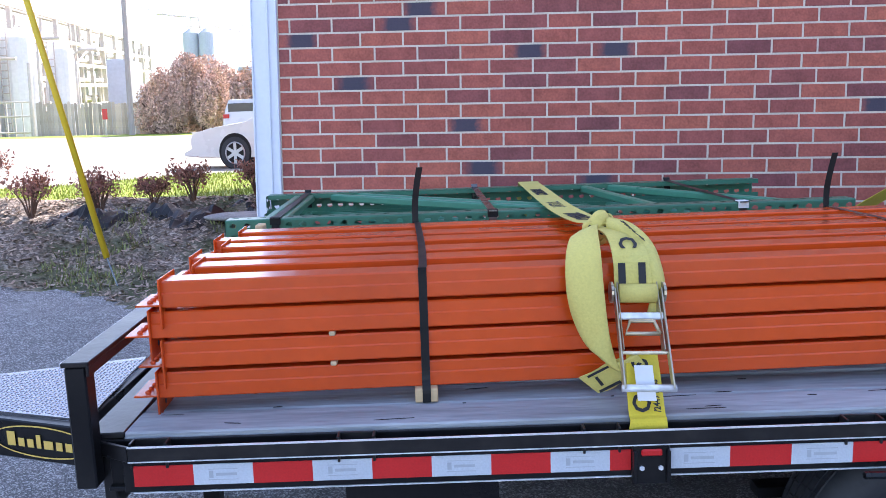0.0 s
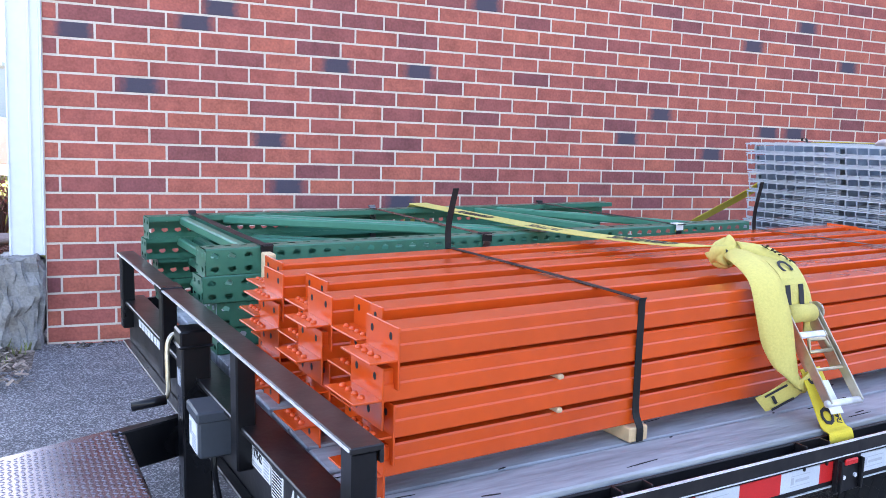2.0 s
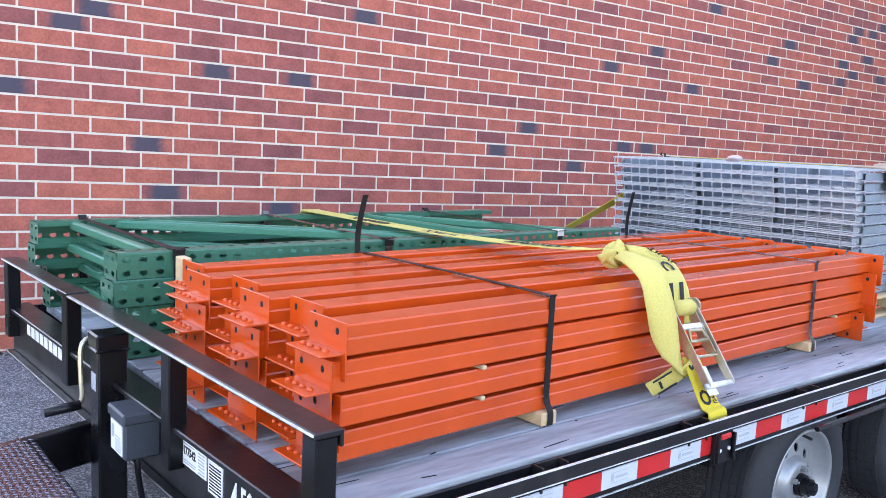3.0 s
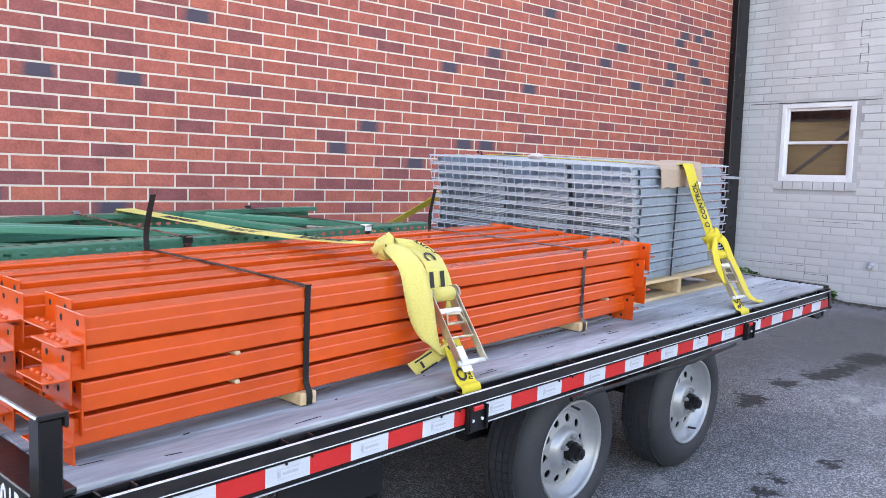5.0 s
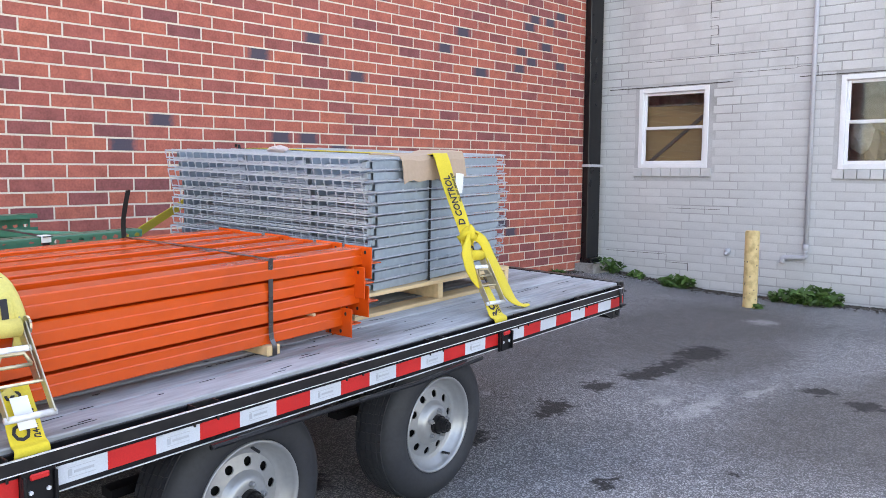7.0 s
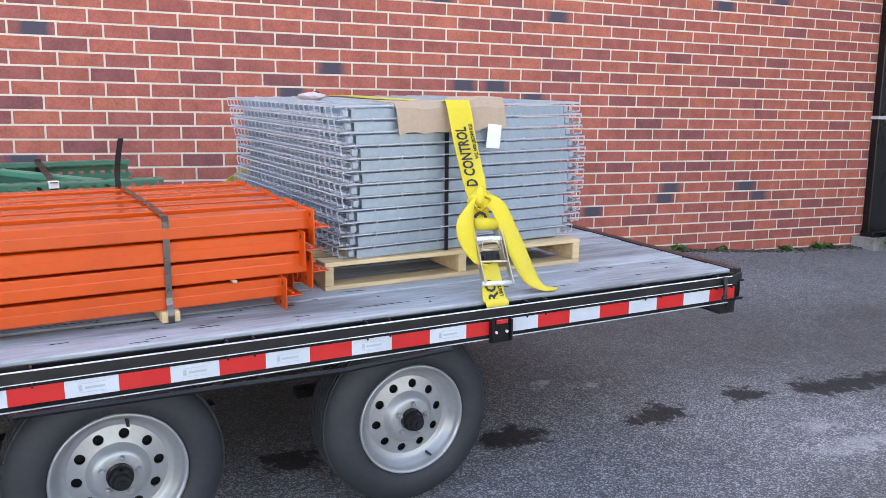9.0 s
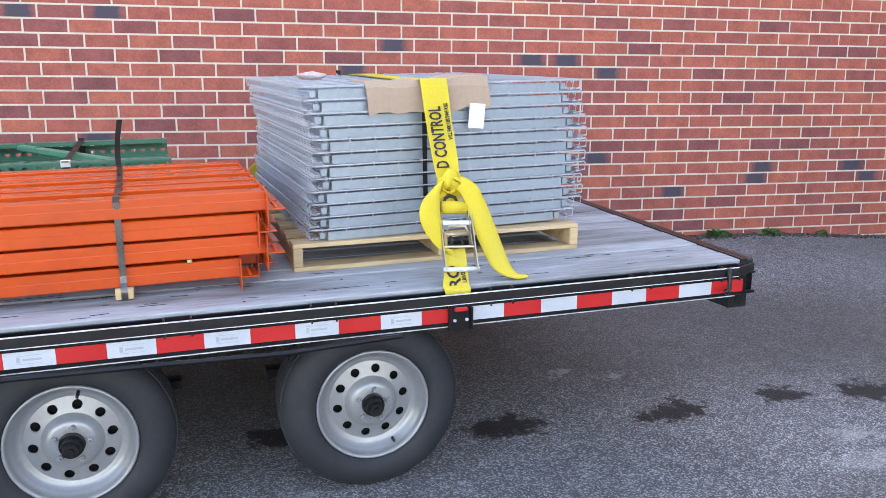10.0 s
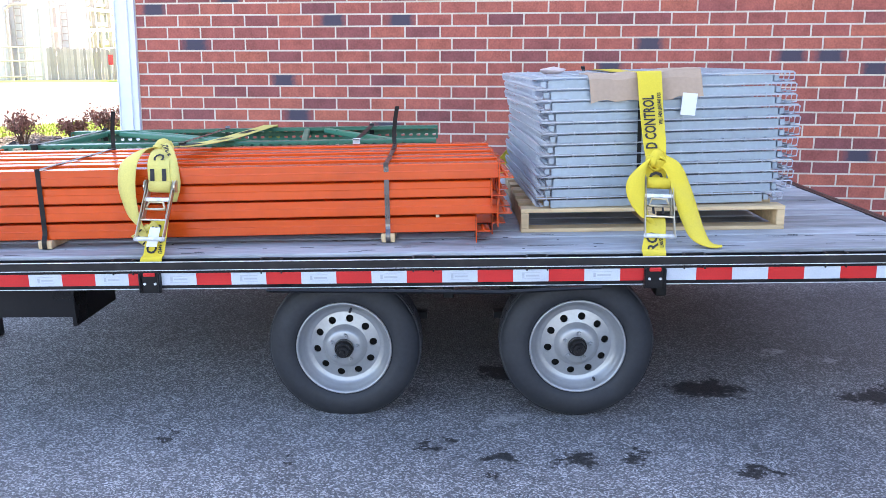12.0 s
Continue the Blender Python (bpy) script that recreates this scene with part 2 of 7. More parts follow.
    bp.inputs["Strength"].default_value, bp.inputs["Distance"].default_value = bump, 0.006
    l.new(vor.outputs["Distance"], bp.inputs["Height"])
    l.new(bp.outputs[0], b.inputs["Normal"])
    return m


STAINS = [(2.59, 2.91, 0.05, 0.04), (2.9, 2.82, 0.1, 0.06), (3.22, 2.85, 0.1, 0.06), (3.45, 2.88, 0.06, 0.07), (3.9, 2.83, 0.1, 0.05), (3.86, 3.69, 0.2, 0.14), (4.63, 3.67, 0.17, 0.1), (2.9, 2.68, 0.035, 0.03), (2.07, 2.7, 0.025, 0.03), (1.49, 2.85, 0.025, 0.03),
          (2.85, 3.8, 0.15, 0.1), (5.31, 3.77, 0.14, 0.1), (5.75, 3.72, 0.16, 0.13), (6.05, 3.7, 0.5, 0.11), (6.74, 3.73, 0.3, 0.2), (6.28, 2.67, 0.12, 0.12), (6.13, 2.35, 0.14, 0.12), (4.43, 2.44, 0.035, 0.03), (4.77, 3.72, 0.1, 0.1)]
# broad soft patches that pull the asphalt to a darker brown-grey
DARK_PATCHES = [(5.2, 4.7, 2.6, 1.0), (2.4, 4.6, 2.2, 0.9), (7.6, 4.2, 2.4, 1.1), (6.9, 3.5, 1.1, 0.5), (8.6, 2.2, 1.2, 0.6), (6.6, 2.2, 1.0, 0.5), (5.7, 2.3, 1.4, 0.8)]
SCUFFS = [(5.4, 3.08, 0.42, 0.08), (8.42, 3.92, 0.2, 0.16), (5.36, 3.31, 0.14, 0.08), (2.91, 3.24, 0.1, 0.07), (4.33, 4.23, 0.09, 0.04), (4.59, 4.14, 0.05, 0.06), (6.0, 2.95, 0.3, 0.06)]
M_ASPHALT = ground_material("asphalt", (0.12, 0.122, 0.13), (0.54, 0.545, 0.56), 160, 0.75, big=0.3, stains=STAINS, dark_patches=DARK_PATCHES, scuffs=SCUFFS)
M_MULCH = ground_material("brown_mulch", (0.14, 0.112, 0.09), (0.5, 0.42, 0.35), 45, 0.95, big=0.45, bump=1.0, tint=(0.075, 0.085, 0.04))
M_GRASS = ground_material("lawn", (0.2, 0.27, 0.025), (0.32, 0.36, 0.06), 60, 0.9, big=0.3, bump=1.0)
M_STREET = ground_material("pale_street", (0.27, 0.24, 0.205), (0.38, 0.345, 0.3), 50, 0.9, big=0.12, bump=0.4)


def brick_material():
    """Fired brick: each brick takes its own red from chance, from orange-red to plum, with fine pits."""
    m = bpy.data.materials.new("red_brick")
    m.use_nodes = True
    n, l = m.node_tree.nodes, m.node_tree.links
    b = n["Principled BSDF"]
    tc = n.new("ShaderNodeTexCoord")
    oi, geo = n.new("ShaderNodeObjectInfo"), n.new("ShaderNodeNewGeometry")
    s = n.new("ShaderNodeMath")
    s.operation = "ADD"
    l.new(oi.outputs["Random"], s.inputs[0])
    l.new(geo.outputs["Random Per Island"], s.inputs[1])
    fr = n.new("ShaderNodeMath")
    fr.operation = "FRACT"
    l.new(s.outputs[0], fr.inputs[0])
    ramp = n.new("ShaderNodeValToRGB")
    r = ramp.color_ramp
    r.elements[0].position, r.elements[0].color = 0.0, (0.25, 0.075, 0.075, 1)
    r.elements[1].position, r.elements[1].color = 1.0, (0.5, 0.135, 0.085, 1)
    for p, c in ((0.15, (0.35, 0.095, 0.08, 1)), (0.4, (0.42, 0.108, 0.08, 1)), (0.75, (0.46, 0.12, 0.085, 1))):
        r.elements.new(p).color = c
    l.new(fr.outputs[0], ramp.inputs[0])
    big = n.new("ShaderNodeTexNoise")
    big.inputs["Scale"].default_value, big.inputs["Detail"].default_value = 9, 6
    l.new(geo.outputs["Position"], big.inputs["Vector"])
    small = n.new("ShaderNodeTexNoise")
    small.inputs["Scale"].default_value, small.inputs["Detail"].default_value = 70, 4
    l.new(geo.outputs["Position"], small.inputs["Vector"])
    ad = n.new("ShaderNodeMath")
    ad.operation = "ADD"
    l.new(big.outputs["Fac"], ad.inputs[0])
    l.new(small.outputs["Fac"], ad.inputs[1])
    mr = n.new("ShaderNodeMapRange")
    mr.inputs["From Min"].default_value, mr.inputs["From Max"].default_value = 0.6, 1.4
    mr.inputs["To Min"].default_value, mr.inputs["To Max"].default_value = 0.66, 1.3
    l.new(ad.outputs[0], mr.inputs["Value"])
    sc = n.new("ShaderNodeVectorMath")
    sc.operation = "SCALE"
    l.new(ramp.outputs[0], sc.inputs[0])
    l.new(mr.outputs[0], sc.inputs["Scale"])
    l.new(sc.outputs[0], b.inputs["Base Color"])
    b.inputs["Roughness"].default_value = 0.8
    bp = n.new("ShaderNodeBump")
    bp.inputs["Strength"].default_value, bp.inputs["Distance"].default_value = 0.5, 0.004
    l.new(small.outputs["Fac"], bp.inputs["Height"])
    l.new(bp.outputs[0], b.inputs["Normal"])
    return m


M_BRICK = brick_material()


def flashed_brick():
    """A brick with a blue-black flashed patch in its middle and red ends."""
    m = brick_material()
    m.name = "flashed_brick"
    n, l = m.node_tree.nodes, m.node_tree.links
    b = n["Principled BSDF"]
    red = b.inputs["Base Color"].links[0].from_socket
    tc = n.new("ShaderNodeTexCoord")
    nz = n.new("ShaderNodeTexNoise")
    nz.inputs["Scale"].default_value, nz.inputs["Detail"].default_value = 14, 4
    l.new(n["Object Info"].outputs["Location"], nz.inputs["Vector"])
    sep = n.new("ShaderNodeSeparateXYZ")
    l.new(tc.outputs["Object"], sep.inputs[0])
    pos = n.new("ShaderNodeMath")
    pos.operation = "MULTIPLY_ADD"
    oi = n["Object Info"]
    l.new(oi.outputs["Random"], pos.inputs[0])
    pos.inputs[1].default_value, pos.inputs[2].default_value = 0.07, -0.035
    sh = n.new("ShaderNodeMath")
    sh.operation = "SUBTRACT"
    l.new(sep.outputs[0], sh.inputs[0])
    l.new(pos.outputs[0], sh.inputs[1])
    ab = n.new("ShaderNodeMath")
    ab.operation = "ABSOLUTE"
    l.new(sh.outputs[0], ab.inputs[0])
    edge = n.new("ShaderNodeTexNoise")
    edge.inputs["Scale"].default_value, edge.inputs["Detail"].default_value = 30, 4
    l.new(tc.outputs["Object"], edge.inputs["Vector"])
    ed = n.new("ShaderNodeMath")
    ed.operation = "MULTIPLY_ADD"
    l.new(edge.outputs["Fac"], ed.inputs[0])
    ed.inputs[1].default_value = 0.07
    l.new(ab.outputs[0], ed.inputs[2])
    mr = n.new("ShaderNodeMapRange")
    mr.inputs["From Min"].default_value, mr.inputs["From Max"].default_value = 0.1, 0.165
    mr.inputs["To Min"].default_value, mr.inputs["To Max"].default_value = 0.95, 0.1
    l.new(ed.outputs[0], mr.inputs["Value"])
    mx = n.new("ShaderNodeMix")
    mx.data_type = "RGBA"
    l.new(mr.outputs[0], mx.inputs["Factor"])
    l.new(red, mx.inputs["A"])
    mx.inputs["B"].default_value = (0.06, 0.058, 0.085, 1)
    l.new(mx.outputs["Result"], b.inputs["Base Color"])
    return m


M_BRICK_DARK = flashed_brick()

# ---- small mesh tools ----


def mesh_from(name, verts, faces, mat, smooth=False):
    me = bpy.data.meshes.new(name)
    me.from_pydata([tuple(v) for v in verts], [], faces)
    for m in mat if isinstance(mat, (list, tuple)) else [mat]:
        me.materials.append(m)
    if smooth:
        me.polygons.foreach_set("use_smooth", [True] * len(me.polygons))
    me.update()
    return me


def thing(name, m=None, label="", category="", group="", kind=""):
    ob = new(name)
    ob.empty_display_size = 0.1
    if m is not None:
        ob.matrix_world = m
    return tagged(ob, label, category, group, kind)


def part(name, bm, mat, parent=None, label="", smooth=False, m=None):
    """Links a bmesh, or a mesh, as one mesh object under a thing or a part."""
    if isinstance(bm, bmesh.types.BMesh):
        me = bpy.data.meshes.new(name)
        bmesh.ops.recalc_face_normals(bm, faces=bm.faces)
        bm.to_mesh(me)
        bm.free()
        me.materials.append(mat)
        if smooth:
            me.polygons.foreach_set("use_smooth", [True] * len(me.polygons))
    else:
        me = bm
    ob = new(name, me)
    ob.parent = parent
    if m is not None:
        ob.matrix_basis = m
    return tagged(ob, label)


def box(bm, x0, x1, y0, y1, z0, z1, bevel=0.0, m=None):
    r = bmesh.ops.create_cube(bm, size=1.0)
    vs = r["verts"]
    bmesh.ops.scale(bm, vec=(x1 - x0, y1 - y0, z1 - z0), verts=vs)
    bmesh.ops.translate(bm, vec=((x0 + x1) / 2, (y0 + y1) / 2, (z0 + z1) / 2), verts=vs)
    if m is not None:
        bmesh.ops.transform(bm, matrix=m, verts=vs)
    if bevel:
        es = list({e for v in vs for e in v.link_edges})
        bmesh.ops.bevel(bm, geom=es, offset=bevel, segments=1, affect="EDGES")
    return bm


def boxes(*rows, bevel=0.0):
    bm = bmesh.new()
    for row in rows:
        box(bm, *row, bevel=bevel)
    return bm


def rod(bm, a, b, r, sides=8, r2=None):
    """A capped round bar from a to b."""
    a, b = Vector(a), Vector(b)
    d = b - a
    q = d.to_track_quat("Z", "Y").to_matrix().to_4x4()
    bmesh.ops.create_cone(bm, cap_ends=True, segments=sides, radius1=r, radius2=r if r2 is None else r2, depth=d.length, matrix=Matrix.Translation((a + b) / 2) @ q)
    return bm


def rods(rows, r, sides=6):
    bm = bmesh.new()
    for a, b in rows:
        rod(bm, a, b, r, sides)
    return bm


def tube(points, r, sides=6, taper=1.0):
    """A round bar swept through points."""
    bm = bmesh.new()
    pts = [Vector(p) for p in points]
    rings = []
    for i, p in enumerate(pts):
        d = (pts[min(i + 1, len(pts) - 1)] - pts[max(i - 1, 0)]).normalized()
        q = d.to_track_quat("Z", "Y").to_matrix()
        rr = r * (1 + (taper - 1) * i / max(1, len(pts) - 1))
        rings.append([bm.verts.new(p + q @ Vector((rr * math.cos(k * 2 * math.pi / sides), rr * math.sin(k * 2 * math.pi / sides), 0))) for k in range(sides)])
    for a, b in zip(rings, rings[1:]):
        for k in range(sides):
            bm.faces.new((a[k], a[(k + 1) % sides], b[(k + 1) % sides], b[k]))
    bm.faces.new(rings[0][::-1])
    bm.faces.new(rings[-1])
    return bm


def smooth_path(points, steps=6):
    """Catmull-Rom through points (tuples of any length)."""
    pts = [np.array(p, float) for p in points]
    out = []
    for i in range(len(pts) - 1):
        p0, p1, p2, p3 = pts[max(i - 1, 0)], pts[i], pts[i + 1], pts[min(i + 2, len(pts) - 1)]
        for k in range(steps):
            t = k / steps
            out.append(0.5 * (2 * p1 + (p2 - p0) * t + (2 * p0 - 5 * p1 + 4 * p2 - p3) * t * t + (3 * p1 - p0 - 3 * p2 + p3) * t ** 3))
    out.append(pts[-1])
    return out


def ribbon(rows, thick=0.003, steps=6, curl=0.0):
    """A webbing band through rows of (x, y, z, ax, ay, az, width): the centre line and the way across it."""
    path = smooth_path(rows, steps)
    bm = bmesh.new()
    rings = []
    n = len(path)
    for i, p in enumerate(path):
        c, a, w = Vector(p[:3]), Vector(p[3:6]).normalized(), p[6]
        d = (Vector(path[min(i + 1, n - 1)][:3]) - Vector(path[max(i - 1, 0)][:3])).normalized()
        up = a.cross(d).normalized()
        ring = []
        for side in (1, -1):
            for k in range(5):
                s = (k / 4 - 0.5) * side
                ring.append(bm.verts.new(c + a * w * s + up * (side * thick / 2 + curl * (4 * s * s - 0.5) * w)))
        rings.append(ring)
    for a, b in zip(rings, rings[1:]):
        for k in range(10):
            bm.faces.new((a[k], a[(k + 1) % 10], b[(k + 1) % 10], b[k]))
    bm.faces.new(rings[0][::-1])
    bm.faces.new(rings[-1])
    return bm


def words(text, size, mat, parent, m, name="lettering", squeeze=1.0, label=""):
    """Flat raised lettering in the built-in font, as a mesh."""
    cu = bpy.data.curves.new(name, "FONT")
    cu.body, cu.size, cu.extrude, cu.align_x, cu.align_y, cu.resolution_u = text, size, 0.0006, "CENTER", "CENTER", 2
    cu.offset = size * 0.022
    tmp = bpy.data.objects.new(name, cu)
    scene.collection.objects.link(tmp)
    me = bpy.data.meshes.new_from_object(tmp.evaluated_get(bpy.context.evaluated_depsgraph_get()))
    bpy.data.objects.remove(tmp)
    bpy.data.curves.remove(cu)
    me.transform(Matrix.Diagonal((squeeze, 1, 1, 1)))
    me.materials.clear()
    me.materials.append(mat)
    return part(name, me, mat, parent, label, m=m)


def smoothstep(a, b, x):
    t = min(1.0, max(0.0, (x - a) / (b - a)))
    return t * t * (3 - 2 * t)


# ---- ground ----
WALL_Y, WALL_X0, WHITE_X = 6.97, -0.573, 10.28
BG = pose(0.327, -0.199, 0.087, -0.537, -0.842, 2.035) @ Matrix.Scale(0.979, 4)   # the street side lies at a slight angle to the lot


def lot_edge(x):
    """Where the asphalt ends and the planted bank begins, left of the building."""
    return 6.35 + 0.55 * smoothstep(-0.6, -2.6, x) * 2 if x < -0.6 else 6.35


def ground_z(x, y):
    base = 0.072 + 0.028 * smoothstep(4, 9, x)
    wall = 0.36 - 0.04 * smoothstep(-1.6, -0.3, x) - 0.06 * smoothstep(7.2, 8.7, x)
    z = base + (wall - base) * smoothstep(2.9 + 2.1 * smoothstep(8.5, 10, x), 7.2, y)
    if y < 2.5:
        z -= 0.02 * (2.5 - y)
    if y > 6.5:
        left = smoothstep(-0.5, -1.3, x)
        rise = 0.62 * smoothstep(6.9, 10.0, y) + 0.14 * smoothstep(10.0, 16.0, y) + 1.55 * smoothstep(17, 46, y) + 0.02 * max(0.0, y - 46)
        z += left * rise
        bed = left * smoothstep(7.1, 7.7, y) * (1 - smoothstep(9.7, 10.4, y))
        if bed > 0:
            z += bed * 0.09 * noise.noise(Vector((x * 1.7, y * 1.7, 3.0))) + bed * 0.05 * noise.noise(Vector((x * 7, y * 7, 8.0)))
    return z


def axis(*spans):
    out = []
    for a, b, s in spans:
        k = max(1, round((b - a) / s))
        out += [a + (b - a) * i / k for i in range(k)]
    return out + [spans[-1][1]]


def region(x, y):
    """0 asphalt, 1 planted bank, 2 lawn, 3 street."""
    if x > -0.6 or y < lot_edge(x) + 0.12 * noise.noise(Vector((x * 2, y * 2, 0))):
        return 0
    if y < 10.25 + 0.25 * noise.noise(Vector((x, 0, 5))):
        return 1
    kerb = 12.5 + max(0.0, x + 5.5) * 1.9
    if y < kerb or 37 < y < 46 or x < -70 or y > 60:
        return 2
    return 3


gx = axis((-900, -120, 160), (-120, -24, 8), (-24, -8, 1.0), (-8, -0.4, 0.12), (-0.4, 10.5, 0.25), (10.5, 40, 4), (40, 900, 160))
gy = axis((-900, -60, 160), (-60, -4, 6), (-4, 5, 0.25), (5, 13, 0.12), (13, 24, 0.5), (24, 60, 2), (60, 900, 120))
gv = [(x, y, ground_z(max(-30, min(30, x)), max(-8, min(120, y)))) for y in gy for x in gx]
W = len(gx)
gf = [(j * W + i, j * W + i + 1, (j + 1) * W + i + 1, (j + 1) * W + i) for j in range(len(gy) - 1) for i in range(W - 1)]
gw = [Vector(p).lerp(BG @ Vector(p), smoothstep(-0.5, -1.3, p[0]) * smoothstep(6.0, 6.8, p[1])) for p in gv]
gm = mesh_from("ground", gw, gf, [M_ASPHALT, M_MULCH, M_GRASS, M_STREET], True)
for p, f in zip(gm.polygons, gf):
    p.material_index = region((gv[f[0]][0] + gv[f[2]][0]) / 2, (gv[f[0]][1] + gv[f[2]][1]) / 2)
tagged(new("ground", gm), "grey asphalt lot with damp stains, mulch bank, lawn and pale street", "ground", kind="structure")

# ---- buildings ----
BL, BH, JT = 0.3048, 0.1016, 0.0138       # brick module, course height, joint
Z_TOP, DEPTH = 7.6, 8.0                   # roof edge of the brick building and how far back it runs; unseen, chosen for its shadow


def brick_mesh(length, mat, proud=0.008, name="brick"):
    """One brick face, centred, with chamfered arrises; it faces -y."""
    a, h, c = (length - JT) / 2, (BH - JT) / 2, 0.002
    v = [(-a, 0.02, -h), (a, 0.02, -h), (a, 0.02, h), (-a, 0.02, h),
         (-a, -proud + c, -h), (a, -proud + c, -h), (a, -proud + c, h), (-a, -proud + c, h),
         (-a + c, -proud, -h + c), (a - c, -proud, -h + c), (a - c, -proud, h - c), (-a + c, -proud, h - c)]
    f = [(0, 1, 5, 4), (1, 2, 6, 5), (2, 3, 7, 6), (3, 0, 4, 7), (4, 5, 9, 8), (5, 6, 10, 9), (6, 7, 11, 10), (7, 4, 8, 11), (8, 9, 10, 11)]
    return v, f


def brick_courses(x0, x1, z0, z1, phase_x, phase_z):
    """Bricks of a third-bond wall as (course, centre x, length, centre z)."""
    out = []
    k0, k1 = math.floor((z0 - phase_z) / BH), math.ceil((z1 - phase_z) / BH)
    for k in range(k0, k1 + 1):
        off = phase_x - (BL / 3 if k % 2 else 0)
        i0, i1 = math.floor((x0 - off) / BL) - 1, math.ceil((x1 - off) / BL) + 1
        for i in range(i0, i1 + 1):
            a, b = max(x0, off + (i - 0.5) * BL), min(x1, off + (i + 0.5) * BL)
            if b - a > 0.04:
                out.append((k, (a + b) / 2, b - a, phase_z + k * BH))
    return out


def solid(name, rows, mat, label, category):
    return tagged(part(name, boxes(*rows), mat), label, category, kind="structure")


back = WALL_Y + DEPTH
solid("wall_north", [(WALL_X0, WHITE_X + 0.3, WALL_Y, WALL_Y + 0.3, -0.3, Z_TOP)], M_MORTAR, "red brick wall with pale mortar and scattered dark bricks", "wall")
solid("wall_west", [(WALL_X0, WALL_X0 + 0.3, WALL_Y + 0.3, back, -0.3, Z_TOP)], M_BRICK, "plain side wall of the brick building", "wall")
# back wall and roof are unseen, added so the building shades the lot
solid("wall_back", [(WALL_X0 + 0.3, WHITE_X + 0.3, back - 0.3, back, -0.3, Z_TOP)], M_BRICK, "unseen back wall of the brick building, set for its shadow", "wall")
solid("roof", [(WALL_X0, WHITE_X + 0.3, WALL_Y, back, Z_TOP, Z_TOP + 0.15)], M_CONCRETE, "unseen flat roof of the brick building, set for its shadow", "roof")

WIN = [(5.424, 6.376, 1.613, 2.62), (2.952, 3.904, 1.6, 2.62)]   # window openings in the painted wall: y0, y1, z0, z1
cuts = sorted({-6.0, WALL_Y} | {w[0] for w in WIN} | {w[1] for w in WIN})
rows = []
for y0, y1 in zip(cuts, cuts[1:]):
    hole = next((w for w in WIN if w[0] <= y0 + 1e-4 and y1 <= w[1] + 1e-4), None)
    if hole:
        rows += [(WHITE_X, WHITE_X + 0.25, y0, y1, -0.5, hole[2]), (WHITE_X, WHITE_X + 0.25, y0, y1, hole[3], 5.2)]
    else:
        rows.append((WHITE_X, WHITE_X + 0.25, y0, y1, -0.5, 5.2))
wall_east = solid("wall_east", rows, M_WHITE_MORTAR, "painted light grey brick wall with settlement cracks", "wall")
solid("room_behind_windows", [(WHITE_X + 1.6, WHITE_X + 1.7, -6, WALL_Y, -0.5, 5.2), (WHITE_X + 0.25, WHITE_X + 1.7, -6, WALL_Y, 5.1, 5.2), (WHITE_X + 0.25, WHITE_X + 1.7, -6, WALL_Y, -0.5, -0.4), (WHITE_X + 0.25, WHITE_X + 1.7, -6.1, -6, -0.5, 5.2), (WHITE_X + 0.25, WHITE_X + 1.7, WALL_Y, WALL_Y + 0.1, -0.5, 5.2)], M_CONCRETE, "dim plain room behind the windows", "wall")
wall_north = bpy.data.objects["wall_north"]

# ---- trailer ----
T = pose(0.1061, 2.7798, 0.7827, 2.316, -1.444, 4.873) @ Matrix.Scale(1.0287, 4)     # deck frame: x to the rear, y across towards the wall, z up from the deck
DECK_L, DECK_W, EDGE = 4.55, 2.44, 0.1
trailer = thing("flatbed_trailer", T, "black tandem-axle flatbed trailer with weathered plank deck, parked beside the wall", "trailer")

M_PLANK = material("weathered_deck_plank", (0.39, 0.41, 0.435), 0.74, vary=0.34, scale=4, fine=60, bump=0.8, stretch=(0.14, 1, 1), piece=0.22, tint=(0.15, 0.145, 0.145), tint_scale=6, tint_amount=0.8)


def plank_deck():
    n = 16
    w = (DECK_W - 0.06 - EDGE) / n
    for k in range(n):
        bm = box(bmesh.new(), 0.03, DECK_L - 0.05, EDGE + k * w + 0.0055, EDGE + (k + 1) * w - 0.0055, -0.042, -0.002 * (k % 3 == 1), 0.004)
        part("plank", bm, M_PLANK, trailer)
    random.seed(5)
    for k in range(75):      # knots, splits and screw heads worn into the boards
        x, y = random.uniform(0.1, 4.4), random.uniform(0.13, 2.2)
        if random.random() < 0.6 and y > 0.4:
            y = random.uniform(0.13, 0.4)
        l, h = random.choice([(0.012, 0.0022), (0.022, 0.002), (0.005, 0.0025), (0.07, 0.0014), (0.11, 0.0012), (0.05, 0.0015), (0.03, 0.0013)])
        bm = bmesh.new()
        bmesh.ops.create_cone(bm, cap_ends=True, segments=9, radius1=1, radius2=1, depth=0.0012, matrix=pose(x, y, 0.0006, rz=random.uniform(-12, 12) * min(1.0, 0.02 / l)) @ Matrix.Diagonal((l, h, 1, 1)))
        part("knot", bm, M_DARK_HOLE, trailer)


plank_deck()


